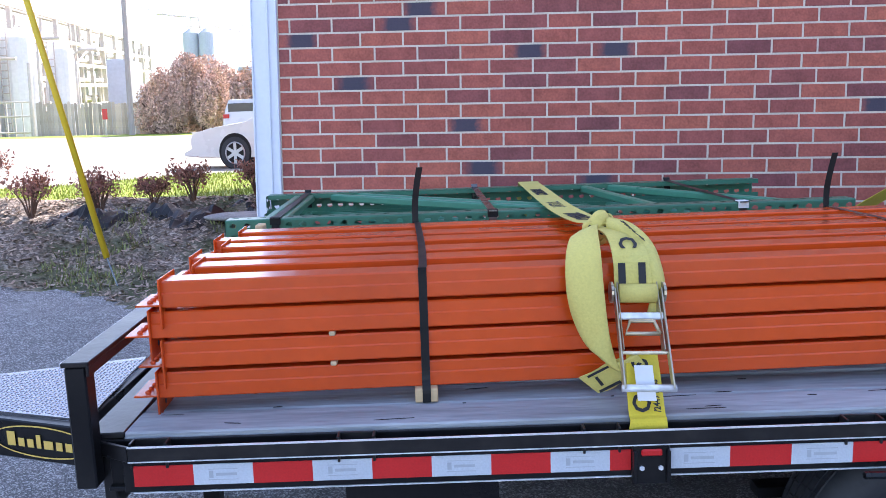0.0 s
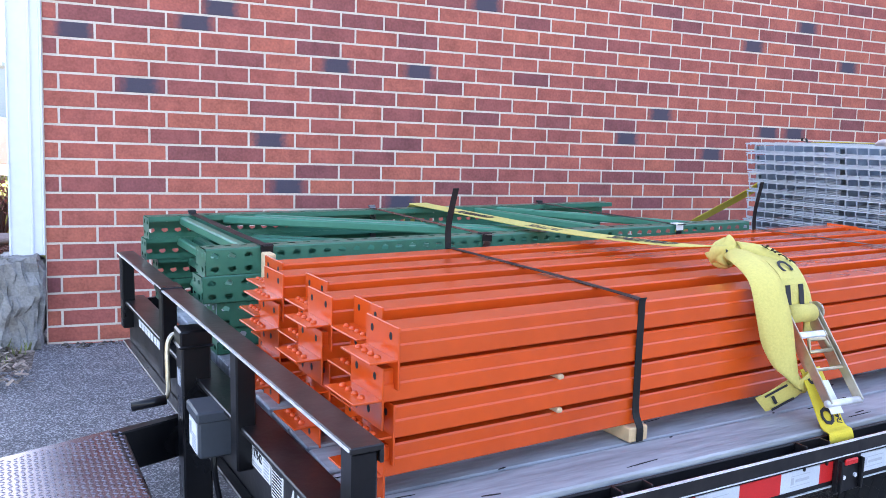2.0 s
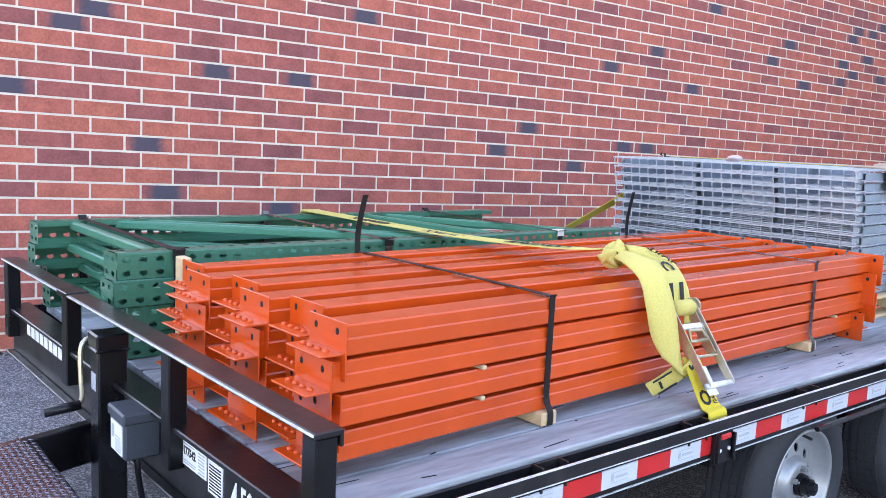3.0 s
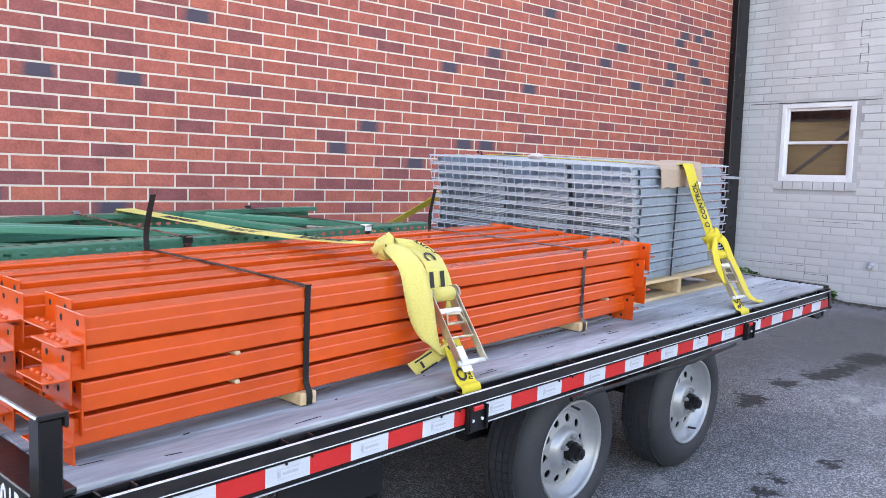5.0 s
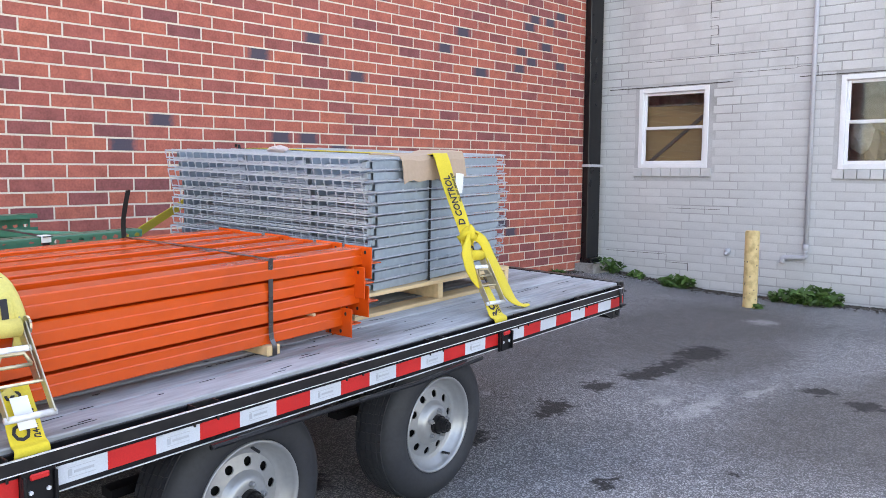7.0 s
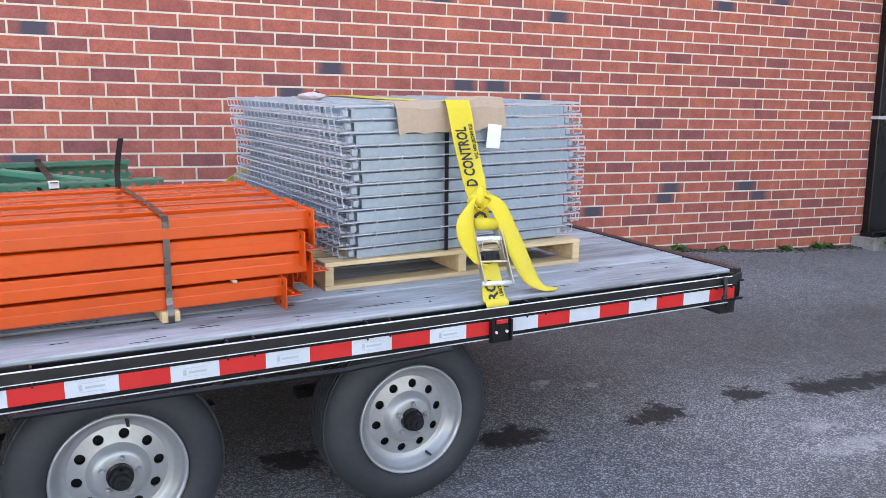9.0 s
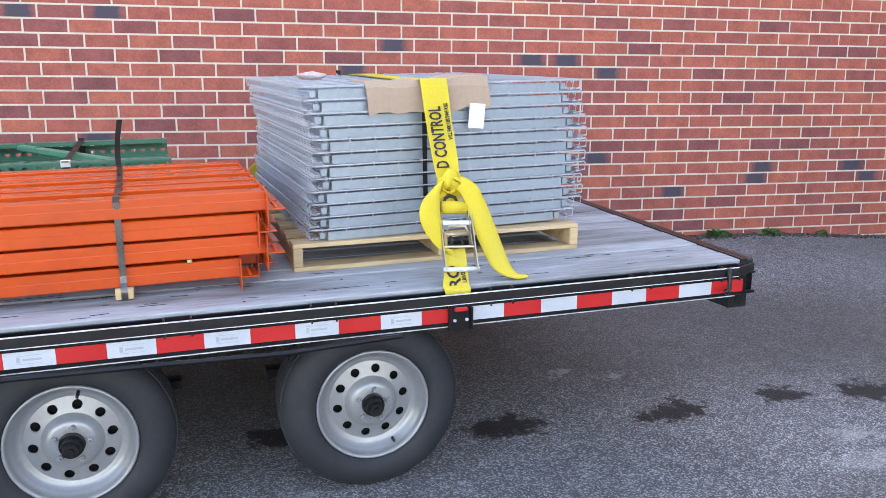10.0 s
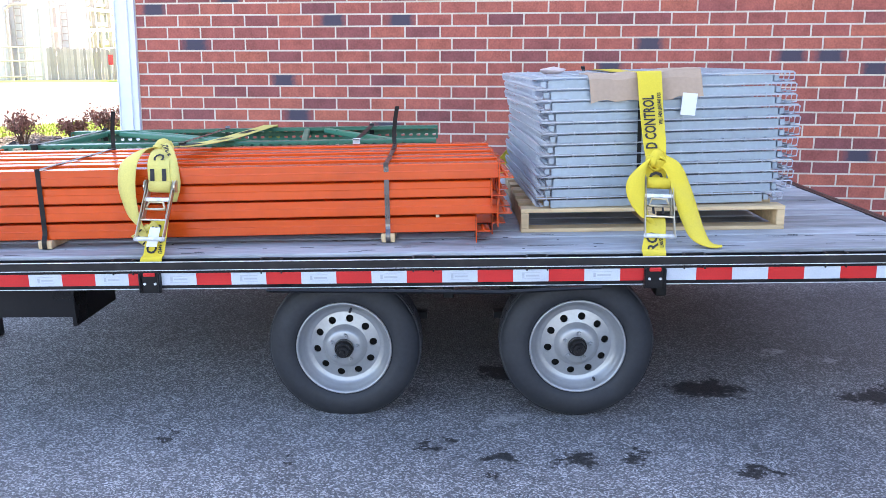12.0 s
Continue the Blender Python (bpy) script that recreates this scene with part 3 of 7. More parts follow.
def side_rail(v0, sign):
    """Rub rail, side channel, pockets and tape along one side; sign -1: the near side."""
    s = lambda a, b: (min(v0 + sign * a, v0 + sign * b), max(v0 + sign * a, v0 + sign * b))  # noqa: E731
    ch = part("side_channel", boxes((0.0, DECK_L, *s(0.0, 0.01), -0.13, -0.012), bevel=0.0015), M_BLACK, trailer)
    part("lower_flange", boxes((0.0, DECK_L, *s(0.01, 0.03), -0.13, -0.119), bevel=0.0015), M_BLACK, trailer)
    part("inner_ledge", boxes((0.0, DECK_L, *s(0.01, 0.028), -0.05, -0.042), bevel=0.0015), M_BLACK, trailer)
    part("rub_rail", boxes((0.06, DECK_L - 0.1, *s(0.045, 0.055), -0.049, -0.013), bevel=0.002), M_BLACK_WORN, trailer, "black flat-bar rub rail with bright edges")
    for x0, y0, x1, y1 in ((-0.03, 0.0, 0.06, 0.05), (DECK_L - 0.1, 0.05, DECK_L, 0.01)):
        bm = bmesh.new()
        d = math.hypot(x1 - x0, y1 - y0)
        box(bm, 0, d, -0.005, 0.005, -0.049, -0.013, 0.0015, m=pose(x0, v0 + sign * y0, 0, rz=math.degrees(math.atan2(sign * (y1 - y0), x1 - x0))))
        part("rail_end", bm, M_BLACK_WORN, trailer)
    # thin pale strips along the rail and channel edges
    for a, c in ((0.055, -0.0155), (0.0555, -0.05), (0.0395, -0.1325)):
        part("edge_wear", boxes((0.06, DECK_L - 0.1, *s(a - 0.006, a + 0.0008), c, c + 0.0026)), M_EDGE, trailer, "thin bright edge strip")
    part("side_plate", boxes((0.04, DECK_L - 0.05, *s(0.03, 0.038), -0.13, -0.052), bevel=0.002), M_BLACK, trailer)
    for u in (0.06, 0.54, 1.11, 1.72, 2.34, 2.8, 3.43, 3.99, 4.38):
        part("stake_pocket", boxes((u, u + 0.006, *s(0.01, 0.045), -0.07, -0.008), (u + 0.082, u + 0.088, *s(0.01, 0.045), -0.07, -0.008), (u, u + 0.088, *s(0.01, 0.016), -0.07, -0.008), bevel=0.001), M_BLACK_WORN, trailer)
    return ch


side_rail(EDGE, -1)
side_rail(DECK_W - 0.06, 1)

def tape():
    spans = [(0.065 + 0.1385 * i, 0.065 + 0.1385 * (i + 1), i % 2) for i in range(8)] + [(1.173, 1.222, 0)]
    spans += [(1.31 + 0.1437 * i, 1.31 + 0.1437 * (i + 1), 1 - i % 2) for i in range(13)] + [(3.178, 3.272, 0), (3.358, 3.482, 1)]
    spans += [(3.482 + 0.143 * i, 3.482 + 0.143 * (i + 1), i % 2) for i in range(7)]
    for a, b, white in spans:
        piece = part("reflective_tape", boxes((a, b, 0.0595, 0.062, -0.115, -0.065)), M_WHITE_TAPE if white else M_RED_TAPE, trailer, "white reflective tape" if white else "red reflective tape")
        if white and a < 3.2 and b - a > 0.1:
            part("maker_mark", boxes((a + 0.035, b - 0.035, 0.0588, 0.0595, -0.078, -0.0765), (a + 0.035, b - 0.035, 0.0588, 0.0595, -0.104, -0.1025), (a + 0.036, a + 0.046, 0.0588, 0.0595, -0.099, -0.081), (a + 0.052, b - 0.038, 0.0588, 0.0595, -0.094, -0.087)), M_GREY_PRINT, piece)


tape()
for u in (1.266, 3.315):
    br = part("strap_bracket", boxes((u - 0.043, u + 0.043, 0.046, 0.06, -0.145, -0.05), (u - 0.043, u - 0.035, 0.034, 0.046, -0.14, -0.06), (u + 0.035, u + 0.043, 0.034, 0.046, -0.14, -0.06), bevel=0.002), M_BLACK, trailer)
    for dx in (-0.022, 0.022):
        part("bolt", rods([((u + dx, 0.046, -0.105), (u + dx, 0.041, -0.105))], 0.006, 6), M_EDGE, br)
    part("marker_lamp", boxes((u - 0.024, u + 0.024, 0.038, 0.046, -0.074, -0.058), bevel=0.003), M_RED_TAPE, br, "small red side marker lamp")


def running_gear():
    part("frame_rail", boxes((-0.2, 4.3, 0.42, 0.5, -0.2, -0.12), bevel=0.004), M_BLACK, trailer)
    part("frame_rail", boxes((0.02, 4.3, 1.86, 1.94, -0.2, -0.12), bevel=0.004), M_BLACK, trailer)
    for k in range(11):
        part("cross_member", boxes((0.12 + k * 0.42, 0.17 + k * 0.42, 0.12, DECK_W - 0.1, -0.12, -0.044)), M_BLACK, trailer)
    part("rear_bumper", boxes((DECK_L - 0.1, DECK_L - 0.01, 0.1, DECK_W - 0.06, -0.195, -0.131), (DECK_L - 0.03, DECK_L, 0.09, DECK_W - 0.04, -0.13, 0.004), bevel=0.004), M_BLACK_WORN, trailer)
    bm = bmesh.new()
    rod(bm, (DECK_L - 0.05, 0.096, -0.163), (DECK_L - 0.05, 0.1, -0.163), 0.018, 14)
    part("bracket_hole", bm, M_DARK_HOLE, trailer)
    gus = bmesh.new()
    ga, gb = [[gus.verts.new((DECK_L + x, y, z)) for x, z in ((-0.24, -0.131), (-0.1, -0.131), (-0.1, -0.19))] for y in (0.1, 0.112)]
    gus.faces.new(ga)
    gus.faces.new(gb)
    for k in range(3):
        gus.faces.new((ga[k], ga[(k + 1) % 3], gb[(k + 1) % 3], gb[k]))
    part("rear_gusset", gus, M_BLACK, trailer)
    part("deck_end_cap", boxes((DECK_L - 0.05, DECK_L - 0.03, 0.1, DECK_W - 0.06, -0.044, 0.004)), M_BLACK_WORN, trailer)
    hook = tube([(4.4, 0.04, -0.012), (4.4, 0.034, -0.05), (4.402, 0.03, -0.09), (4.385, 0.022, -0.105), (4.375, 0.016, -0.09)], 0.009, 8)
    part("tie_hook", hook, M_BLACK_WORN, trailer, smooth=True)
    part("wire_loom", tube([(1.75, 0.02, -0.13), (2.3, 0.04, -0.145), (2.7, 0.03, -0.15), (3.1, 0.02, -0.13)], 0.009, 6), M_BLACK, trailer)
    part("mud_plate", boxes((0.9, 0.915, 0.1, 0.5, -0.3, -0.118), (0.55, 0.9, 0.1, 0.11, -0.26, -0.118)), M_BLACK, trailer)


running_gear()
HUB = [(2.026, 0.182, -0.441), (3.03, 0.182, -0.441)]


def wheel(u, v, w, spin, far=False):
    """Trailer wheel with ten-hole steel rim; its outer face looks to -y."""
    hub = thing("wheel", None)
    hub.parent = trailer
    hub.matrix_basis = pose(u, v, w, 0, 0, 180 if far else 0) @ pose(0, 0, 0, 0, spin, 0) @ Matrix.Diagonal((0.975, 1, 0.975, 1))
    prof = [(0.212, 0.01), (0.222, -0.004), (0.25, -0.012), (0.285, -0.008), (0.31, 0.006), (0.325, 0.02), (0.333, 0.034), (0.337, 0.06), (0.338, 0.1), (0.337, 0.15), (0.332, 0.175), (0.31, 0.2), (0.25, 0.215), (0.212, 0.2)]
    n = 64
    verts, faces = [], []
    for i in range(n):
        a = 2 * math.pi * i / n
        verts += [(r * math.cos(a), y, r * math.sin(a)) for r, y in prof]
    m = len(prof)
    faces = [(i * m + j, i * m + j + 1, ((i + 1) % n) * m + j + 1, ((i + 1) % n) * m + j) for i in range(n) for j in range(m - 1)]
    tyre = part("tyre", mesh_from("tyre", verts, faces, M_RUBBER, True), M_RUBBER, hub)
    # tread ribs and sipes
    bm = bmesh.new()
    for y in (0.045, 0.075, 0.105, 0.135, 0.165):
        edge = y in (0.045, 0.165)
        for i in range(54):
            a = 360 * i / 54 + y * 200
            box(bm, -0.0184, 0.0184, y - (0.004 if edge else 0.012), y + 0.012, 0.332, 0.3395 if edge else 0.3415, m=pose(0, 0, 0, 0, a, 0))
    part("tread", bm, M_RUBBER, tyre)
    # rim barrel and dished disc with ten holes
    rp = [(0.208, 0.03), (0.213, 0.004), (0.21, -0.002), (0.203, 0.0), (0.199, 0.012), (0.19, 0.03), (0.183, 0.034), (0.178, 0.05), (0.166, 0.052), (0.155, 0.056)]
    verts, faces = [], []
    m = len(rp)
    for i in range(n):
        a = 2 * math.pi * i / n
        verts += [(r * math.cos(a), y, r * math.sin(a)) for r, y in rp]
    faces = [(i * m + j, i * m + j + 1, ((i + 1) % n) * m + j + 1, ((i + 1) % n) * m + j) for i in range(n) for j in range(m - 1)]
    rim = part("rim", mesh_from("rim", verts, faces, M_RIM, True), M_RIM, hub, "silver painted steel rim")
    bm = bmesh.new()
    loops = [(0.0, 0.0, 0.157, 60), (0.0, 0.0, 0.098, 60)] + [(0.127 * math.cos(k * math.pi / 5), 0.127 * math.sin(k * math.pi / 5), 0.0168, 18) for k in range(10)]
    edges = []
    for cx, cz, rr, q in loops:
        vs = [bm.verts.new((cx + rr * math.cos(2 * math.pi * s / q), 0.0, cz + rr * math.sin(2 * math.pi * s / q))) for s in range(q)]
        edges += [bm.edges.new((vs[s], vs[(s + 1) % q])) for s in range(q)]
    bmesh.ops.triangle_fill(bm, use_beauty=True, use_dissolve=False, edges=edges, normal=(0, -1, 0))
    for vert in bm.verts:
        vert.co.y = 0.0565 - (0.157 - math.hypot(vert.co.x, vert.co.z)) * 0.22
    bmesh.ops.solidify(bm, geom=bm.faces[:], thickness=0.006)
    part("disc", bm, M_RIM, rim)
    cp = [(0.1, 0.0437), (0.088, 0.03), (0.08, 0.018), (0.07, 0.014), (0.042, 0.014)]
    verts = [(r * math.cos(2 * math.pi * i / n), y, r * math.sin(2 * math.pi * i / n)) for i in range(n) for r, y in cp]
    m = len(cp)
    part("disc_centre", mesh_from("disc_centre", verts, [(i * m + j, i * m + j + 1, ((i + 1) % n) * m + j + 1, ((i + 1) % n) * m + j) for i in range(n) for j in range(m - 1)], M_RIM, True), M_RIM, rim)
    # near-black disc closing the barrel: shade behind the rim holes, as colour
    bm = bmesh.new()
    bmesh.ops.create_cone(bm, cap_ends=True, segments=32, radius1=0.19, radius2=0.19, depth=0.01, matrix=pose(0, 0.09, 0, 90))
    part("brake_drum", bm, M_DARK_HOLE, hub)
    bm = bmesh.new()
    rod(bm, (0, 0.06, 0), (0, -0.004, 0), 0.041, 20)
    rod(bm, (0, 0, 0), (0, -0.03, 0), 0.035, 20, 0.032)
    rod(bm, (0, -0.03, 0), (0, -0.046, 0), 0.026, 18, 0.023)
    rod(bm, (0, -0.046, 0), (0, -0.052, 0), 0.012, 12, 0.01)
    part("hub_cap", bm, M_BLACK, hub, "black grease cap")
    for k in range(5):
        a = 2 * math.pi * k / 5 + 0.05
        x, z = 0.0585 * math.cos(a), 0.0585 * math.sin(a)
        bm = bmesh.new()
        rod(bm, (x, 0.018, z), (x, -0.004, z), 0.0105, 6)
        rod(bm, (x, 0.0, z), (x, -0.012, z), 0.0055, 8)
        part("lug_nut", bm, M_RIM, hub)
    bm = bmesh.new()
    rod(bm, (0.178, 0.04, 0.0), (0.172, 0.0, 0.0), 0.0055, 8)
    part("valve_stem", bm, M_RUBBER, hub)
    return hub


for (u, v, w), spin in zip(HUB, (-79, 64)):
    wheel(u, v, w, spin)
    wheel(u, v + 2.05, w, spin + 30, True)
    part("axle", rods([((u, v + 0.1, w), (u, v + 1.98, w))], 0.038, 12), M_BLACK, trailer)
    part("spring", boxes((u - 0.35, u + 0.35, 0.44, 0.5, w + 0.05, w + 0.08), (u - 0.2, u + 0.2, 0.44, 0.5, w + 0.02, w + 0.05)), M_BLACK, trailer)
    part("spring_hanger", boxes((u + 0.42, u + 0.47, 0.6, 0.7, w + 0.1, -0.28), bevel=0.004), M_BLACK, trailer)

# ---- front of the trailer: rail, jack, tongue ----


def headboard():
    rail = part("headboard_rail", boxes((-0.075, -0.012, 0.04, 2.34, 0.183, 0.195), (-0.02, -0.012, 0.04, 2.34, 0.16, 0.185), bevel=0.002), M_BLACK_WORN, trailer, "worn black angle-iron front rail")
    part("rail_edge_wear", boxes((-0.0775, -0.0745, 0.045, 2.34, 0.188, 0.1925)), M_EDGE, rail)
    for v in (0.07, 0.74, 1.56, 2.31):
        part("rail_post", boxes((-0.07, -0.022, v - 0.026, v + 0.026, -0.11, 0.183), bevel=0.004), M_BLACK, trailer)
    part("front_channel", boxes((-0.03, 0.0, 0.1, DECK_W - 0.06, -0.19, -0.0125), bevel=0.003), M_BLACK_WORN, trailer)
    part("front_top_flange", boxes((-0.06, 0.03, 0.1, DECK_W - 0.06, -0.012, 0.003), bevel=0.003), M_BLACK_WORN, trailer)
    part("front_lower_flange", boxes((-0.06, -0.0305, 0.1, DECK_W - 0.06, -0.19, -0.18), bevel=0.003), M_BLACK_WORN, trailer)
    part("rail_sleeve", boxes((-0.08, -0.008, 1.5, 1.6, 0.178, 0.199), bevel=0.003), M_BLACK, rail, "black tape wrapped round the rail")
    words("4,500 LBS", 0.095, M_WHITE_PAINT, trailer, pose(-0.0312, 0.335, -0.085, 90, 0, -90), squeeze=0.62, label="white block lettering")
    lab = part("inspection_label", boxes((-0.033, -0.0305, 0.58, 0.74, -0.095, -0.03)), M_PAPER, trailer, "white printed label")
    words("177542", 0.03, M_INK, lab, pose(-0.0336, 0.675, -0.058, 90, 0, -90), squeeze=0.8)
    part("print", boxes(*[(-0.0338, -0.033, 0.59, 0.625, -0.09 + k * 0.008, -0.0865 + k * 0.008) for k in range(7)], *[(-0.0338, -0.033, 0.64, 0.715, -0.089 + k * 0.006, -0.0865 + k * 0.006) for k in range(2)], (-0.0338, -0.033, 0.65, 0.73, -0.041, -0.038)), M_GREY_PRINT, lab)
    lab = part("load_label", boxes((-0.033, -0.0305, 0.495, 0.57, -0.115, -0.035)), M_PAPER, trailer, "white printed label")
    part("print", boxes(*[(-0.0338, -0.033, 0.502, 0.563, -0.108 + k * 0.0075, -0.1045 + k * 0.0075) for k in range(9)]), M_INK, lab)
    part("name_plate_bars", boxes(*[(-0.0325, -0.0305, 1.72 + k * 0.057, 1.762 + k * 0.057, -0.075, -0.028) for k in range(8)]), M_WHITE_PAINT, trailer, "row of plain white bars")


BEFORE = set(trailer.children)
headboard()
SKEW = pose(0, 0.3, 0, rz=1.7) @ pose(0, -0.3, 0)      # the headboard stands a little out of square to the deck
for ob in trailer.children:
    if ob not in BEFORE:
        ob.matrix_basis = SKEW @ ob.matrix_basis


def jack_and_tongue():
    post = part("jack_post", boxes((-0.125, -0.045, 1.13, 1.21, -0.42, 0.1), bevel=0.005), M_BLACK, trailer, "black square jack post")
    part("jack_cap", boxes((-0.13, -0.04, 1.125, 1.215, 0.1, 0.145), (-0.134, -0.036, 1.121, 1.219, 0.095, 0.104), bevel=0.005), M_BLACK, post)
    part("jack_leg", boxes((-0.115, -0.055, 1.14, 1.2, -0.72, -0.42), (-0.16, -0.01, 1.1, 1.24, -0.745, -0.72)), M_BLACK, post)
    part("crank", tube(smooth_path([(-0.1, 1.2, 0.09), (-0.115, 1.225, 0.115), (-0.135, 1.226, 0.112), (-0.148, 1.22, 0.08), (-0.152, 1.2, 0.0), (-0.155, 1.18, -0.035), (-0.165, 1.165, -0.05), (-0.185, 1.16, -0.055)], 4), 0.007, 8), M_ZINC, post, "bent steel crank", True)
    bm = bmesh.new()
    rod(bm, (-0.165, 1.155, -0.052), (-0.255, 1.175, -0.066), 0.014, 12)
    part("crank_grip", bm, M_BLACK, post, "black rubber grip", True)
    part("jack_sticker", boxes((-0.127, -0.1255, 1.15, 1.19, -0.02, 0.03)), M_GREY_PRINT, post)
    bx = part("breakaway_box", boxes((-0.14, -0.045, 0.86, 0.98, -0.125, -0.005), bevel=0.006), M_GREY_PLASTIC, trailer, "dark grey plastic battery box")
    part("lid", boxes((-0.145, -0.04, 0.855, 0.985, -0.03, 0.0), bevel=0.005), M_GREY_PLASTIC, bx)
    lb = part("label", boxes((-0.1425, -0.14, 0.875, 0.96, -0.115, -0.035)), M_PAPER, bx)
    part("print", boxes(*[(-0.1432, -0.1425, 0.883, 0.925, -0.11 + k * 0.0075, -0.106 + k * 0.0075) for k in range(6)], (-0.1432, -0.1425, 0.933, 0.953, -0.08, -0.045)), M_GREY_PRINT, lb)
    part("cable", tube(smooth_path([(-0.09, 0.92, -0.12), (-0.09, 0.9, -0.2), (-0.07, 0.88, -0.35), (-0.05, 0.9, -0.5)], 4), 0.008, 6), M_BLACK, trailer)
    # tongue beams converge forwards; a tread plate lies on them
    for v0, v1 in ((0.47, 0.9), (1.33, 0.93)):
        bm = bmesh.new()
        d = math.hypot(1.2, v1 - v0)
        box(bm, 0, d, -0.02, 0.02, -0.275, -0.153, 0.004, m=pose(0.0, v0, 0, rz=math.degrees(math.atan2(v1 - v0, -1.2))))
        part("tongue_beam", bm, M_BLACK, trailer)
    part("tongue_cross", boxes((-0.3, -0.27, 0.62, 1.2, -0.22, -0.153), bevel=0.003), M_BLACK, trailer)
    bm = bmesh.new()
    pts = [(-0.27, 0.59), (-1.15, 0.88), (-1.15, 0.95), (-0.31, 1.23)]
    lo, hi = [bm.verts.new((x, y, -0.153)) for x, y in pts], [bm.verts.new((x, y, -0.145)) for x, y in pts]
    bm.faces.new(lo)
    bm.faces.new(hi)
    for k in range(4):
        bm.faces.new((lo[k], lo[(k + 1) % 4], hi[(k + 1) % 4], hi[k]))
    plate = part("tread_plate", bm, M_TREAD, trailer, "steel diamond tread plate")
    # raised lozenges
    verts, faces = [], []
    for i in range(56):
        for j in range(44):
            x, y = -0.285 - i * 0.0155, 0.58 + j * 0.0155 + (i % 2) * 0.0078
            f = (-x - 0.27) / 0.88
            if not (0.6 + f * 0.29 < y < 1.215 - f * 0.28):
                continue
            a = radians(38 if (i + j) % 2 else -38)
            c, s, b = math.cos(a), math.sin(a), len(verts)
            for px, py, pz in ((0.008, 0, 0), (0, 0.0032, 0), (-0.008, 0, 0), (0, -0.0032, 0), (0.002, 0, 0.0018), (-0.002, 0, 0.0018)):
                verts.append((x + c * px - s * py, y + s * px + c * py, -0.1449 + pz))
            faces += [(b, b + 1, b + 4), (b + 1, b + 5, b + 4), (b + 1, b + 2, b + 5), (b + 2, b + 3, b + 5), (b + 3, b + 4, b + 5), (b + 3, b, b + 4)]
    part("tread_pattern", mesh_from("tread_pattern", verts, faces, M_TREAD), M_TREAD, plate)
    # maker's oval on the near tongue beam, as plain shapes
    ang = math.degrees(math.atan2(0.43, -1.2))
    base = pose(0.0, 0.47, 0, rz=ang) @ pose(0.43, 0.0235, -0.212, 90, 0, 180)
    bm = bmesh.new()
    ring = [[bm.verts.new((r * math.cos(2 * math.pi * k / 40) * 0.19, r2 * math.sin(2 * math.pi * k / 40), 0)) for k in range(40)] for r, r2 in ((1.0, 0.05), (0.975, 0.0455))]
    for k in range(40):
        bm.faces.new((ring[0][k], ring[0][(k + 1) % 40], ring[1][(k + 1) % 40], ring[1][k]))
    oval = part("maker_oval", bm, M_GOLD, trailer, "gold oval outline", m=base)
    x = -0.13
    for k, (wd, ht) in enumerate(((0.03, 0.044), (0.023, 0.026), (0.023, 0.026), (0.016, 0.042), (0.034, 0.026), (0.023, 0.026), (0.024, 0.026))):
        part("maker_bar", boxes((x, x + wd, -0.02, -0.02 + ht, -0.001, 0.0005)), M_GOLD, oval)
        x += wd + 0.012


jack_and_tongue()

# ---- orange rack beams ----
BEAM_LEN = 2.52
COLS = [0.0, 0.155, 0.315, 0.465, 0.625, 0.77]
TIERS = [0.0, 0.077, 0.154, 0.231]
B = T @ pose(0.088, 0.232, 0.038, rz=2.3)


def beam_mesh():
    """Rolled step-beam section, laid on its side, swept along x."""
    prof = [(0.003, 0.0), (0.079, 0.0), (0.082, 0.003), (0.082, 0.062), (0.079, 0.065), (0.007, 0.065), (0.0036, 0.061), (0.0036, 0.0375), (0.0, 0.034), (0.0, 0.003)]
    n = len(prof)
    v = [(x, y, z) for x in (0.0, BEAM_LEN) for y, z in prof]
    f = [(i, (i + 1) % n, n + (i + 1) % n, n + i) for i in range(n)] + [tuple(range(n))[::-1], tuple(range(n, 2 * n))]
    return mesh_from("beam_tube", v, f, M_ORANGE)


def connector(sign):
    """End plate across the beam's end, wider than the beam on one side, with a riveted ledge that sticks out along x."""
    y0, y1 = (-0.012, 0.128) if sign < 0 else (-0.048, 0.092)
    plate = box(bmesh.new(), min(0, sign * 0.0045), max(0, sign * 0.0045), y0, y1, -0.05, 0.072, 0.0012)
    ledge = box(bmesh.new(), min(sign * 0.004, sign * 0.062), max(sign * 0.004, sign * 0.062), y0 + 0.004, y1 - 0.003, 0.006, 0.0105, 0.001)
    rivet, hole = bmesh.new(), bmesh.new()
    for k in range(4):
        bmesh.ops.create_uvsphere(rivet, u_segments=8, v_segments=5, radius=0.0075, matrix=pose(sign * 0.034, y0 + 0.03 + k * 0.028, 0.012) @ Matrix.Diagonal((1, 1, 0.8, 1)))
    for y, z in ((0.032, 0.05), (0.112, 0.05), (0.057, -0.022), (0.112, -0.03)):
        for side in (sign * 0.0049, -sign * 0.0004):
            bmesh.ops.create_cone(hole, cap_ends=True, segments=10, radius1=0.006, radius2=0.006, depth=0.0006, matrix=pose(side, y0 + y, z, 0, 90, 0) @ Matrix.Diagonal((1.3, 1, 1, 1)))
    return plate, ledge, rivet, hole


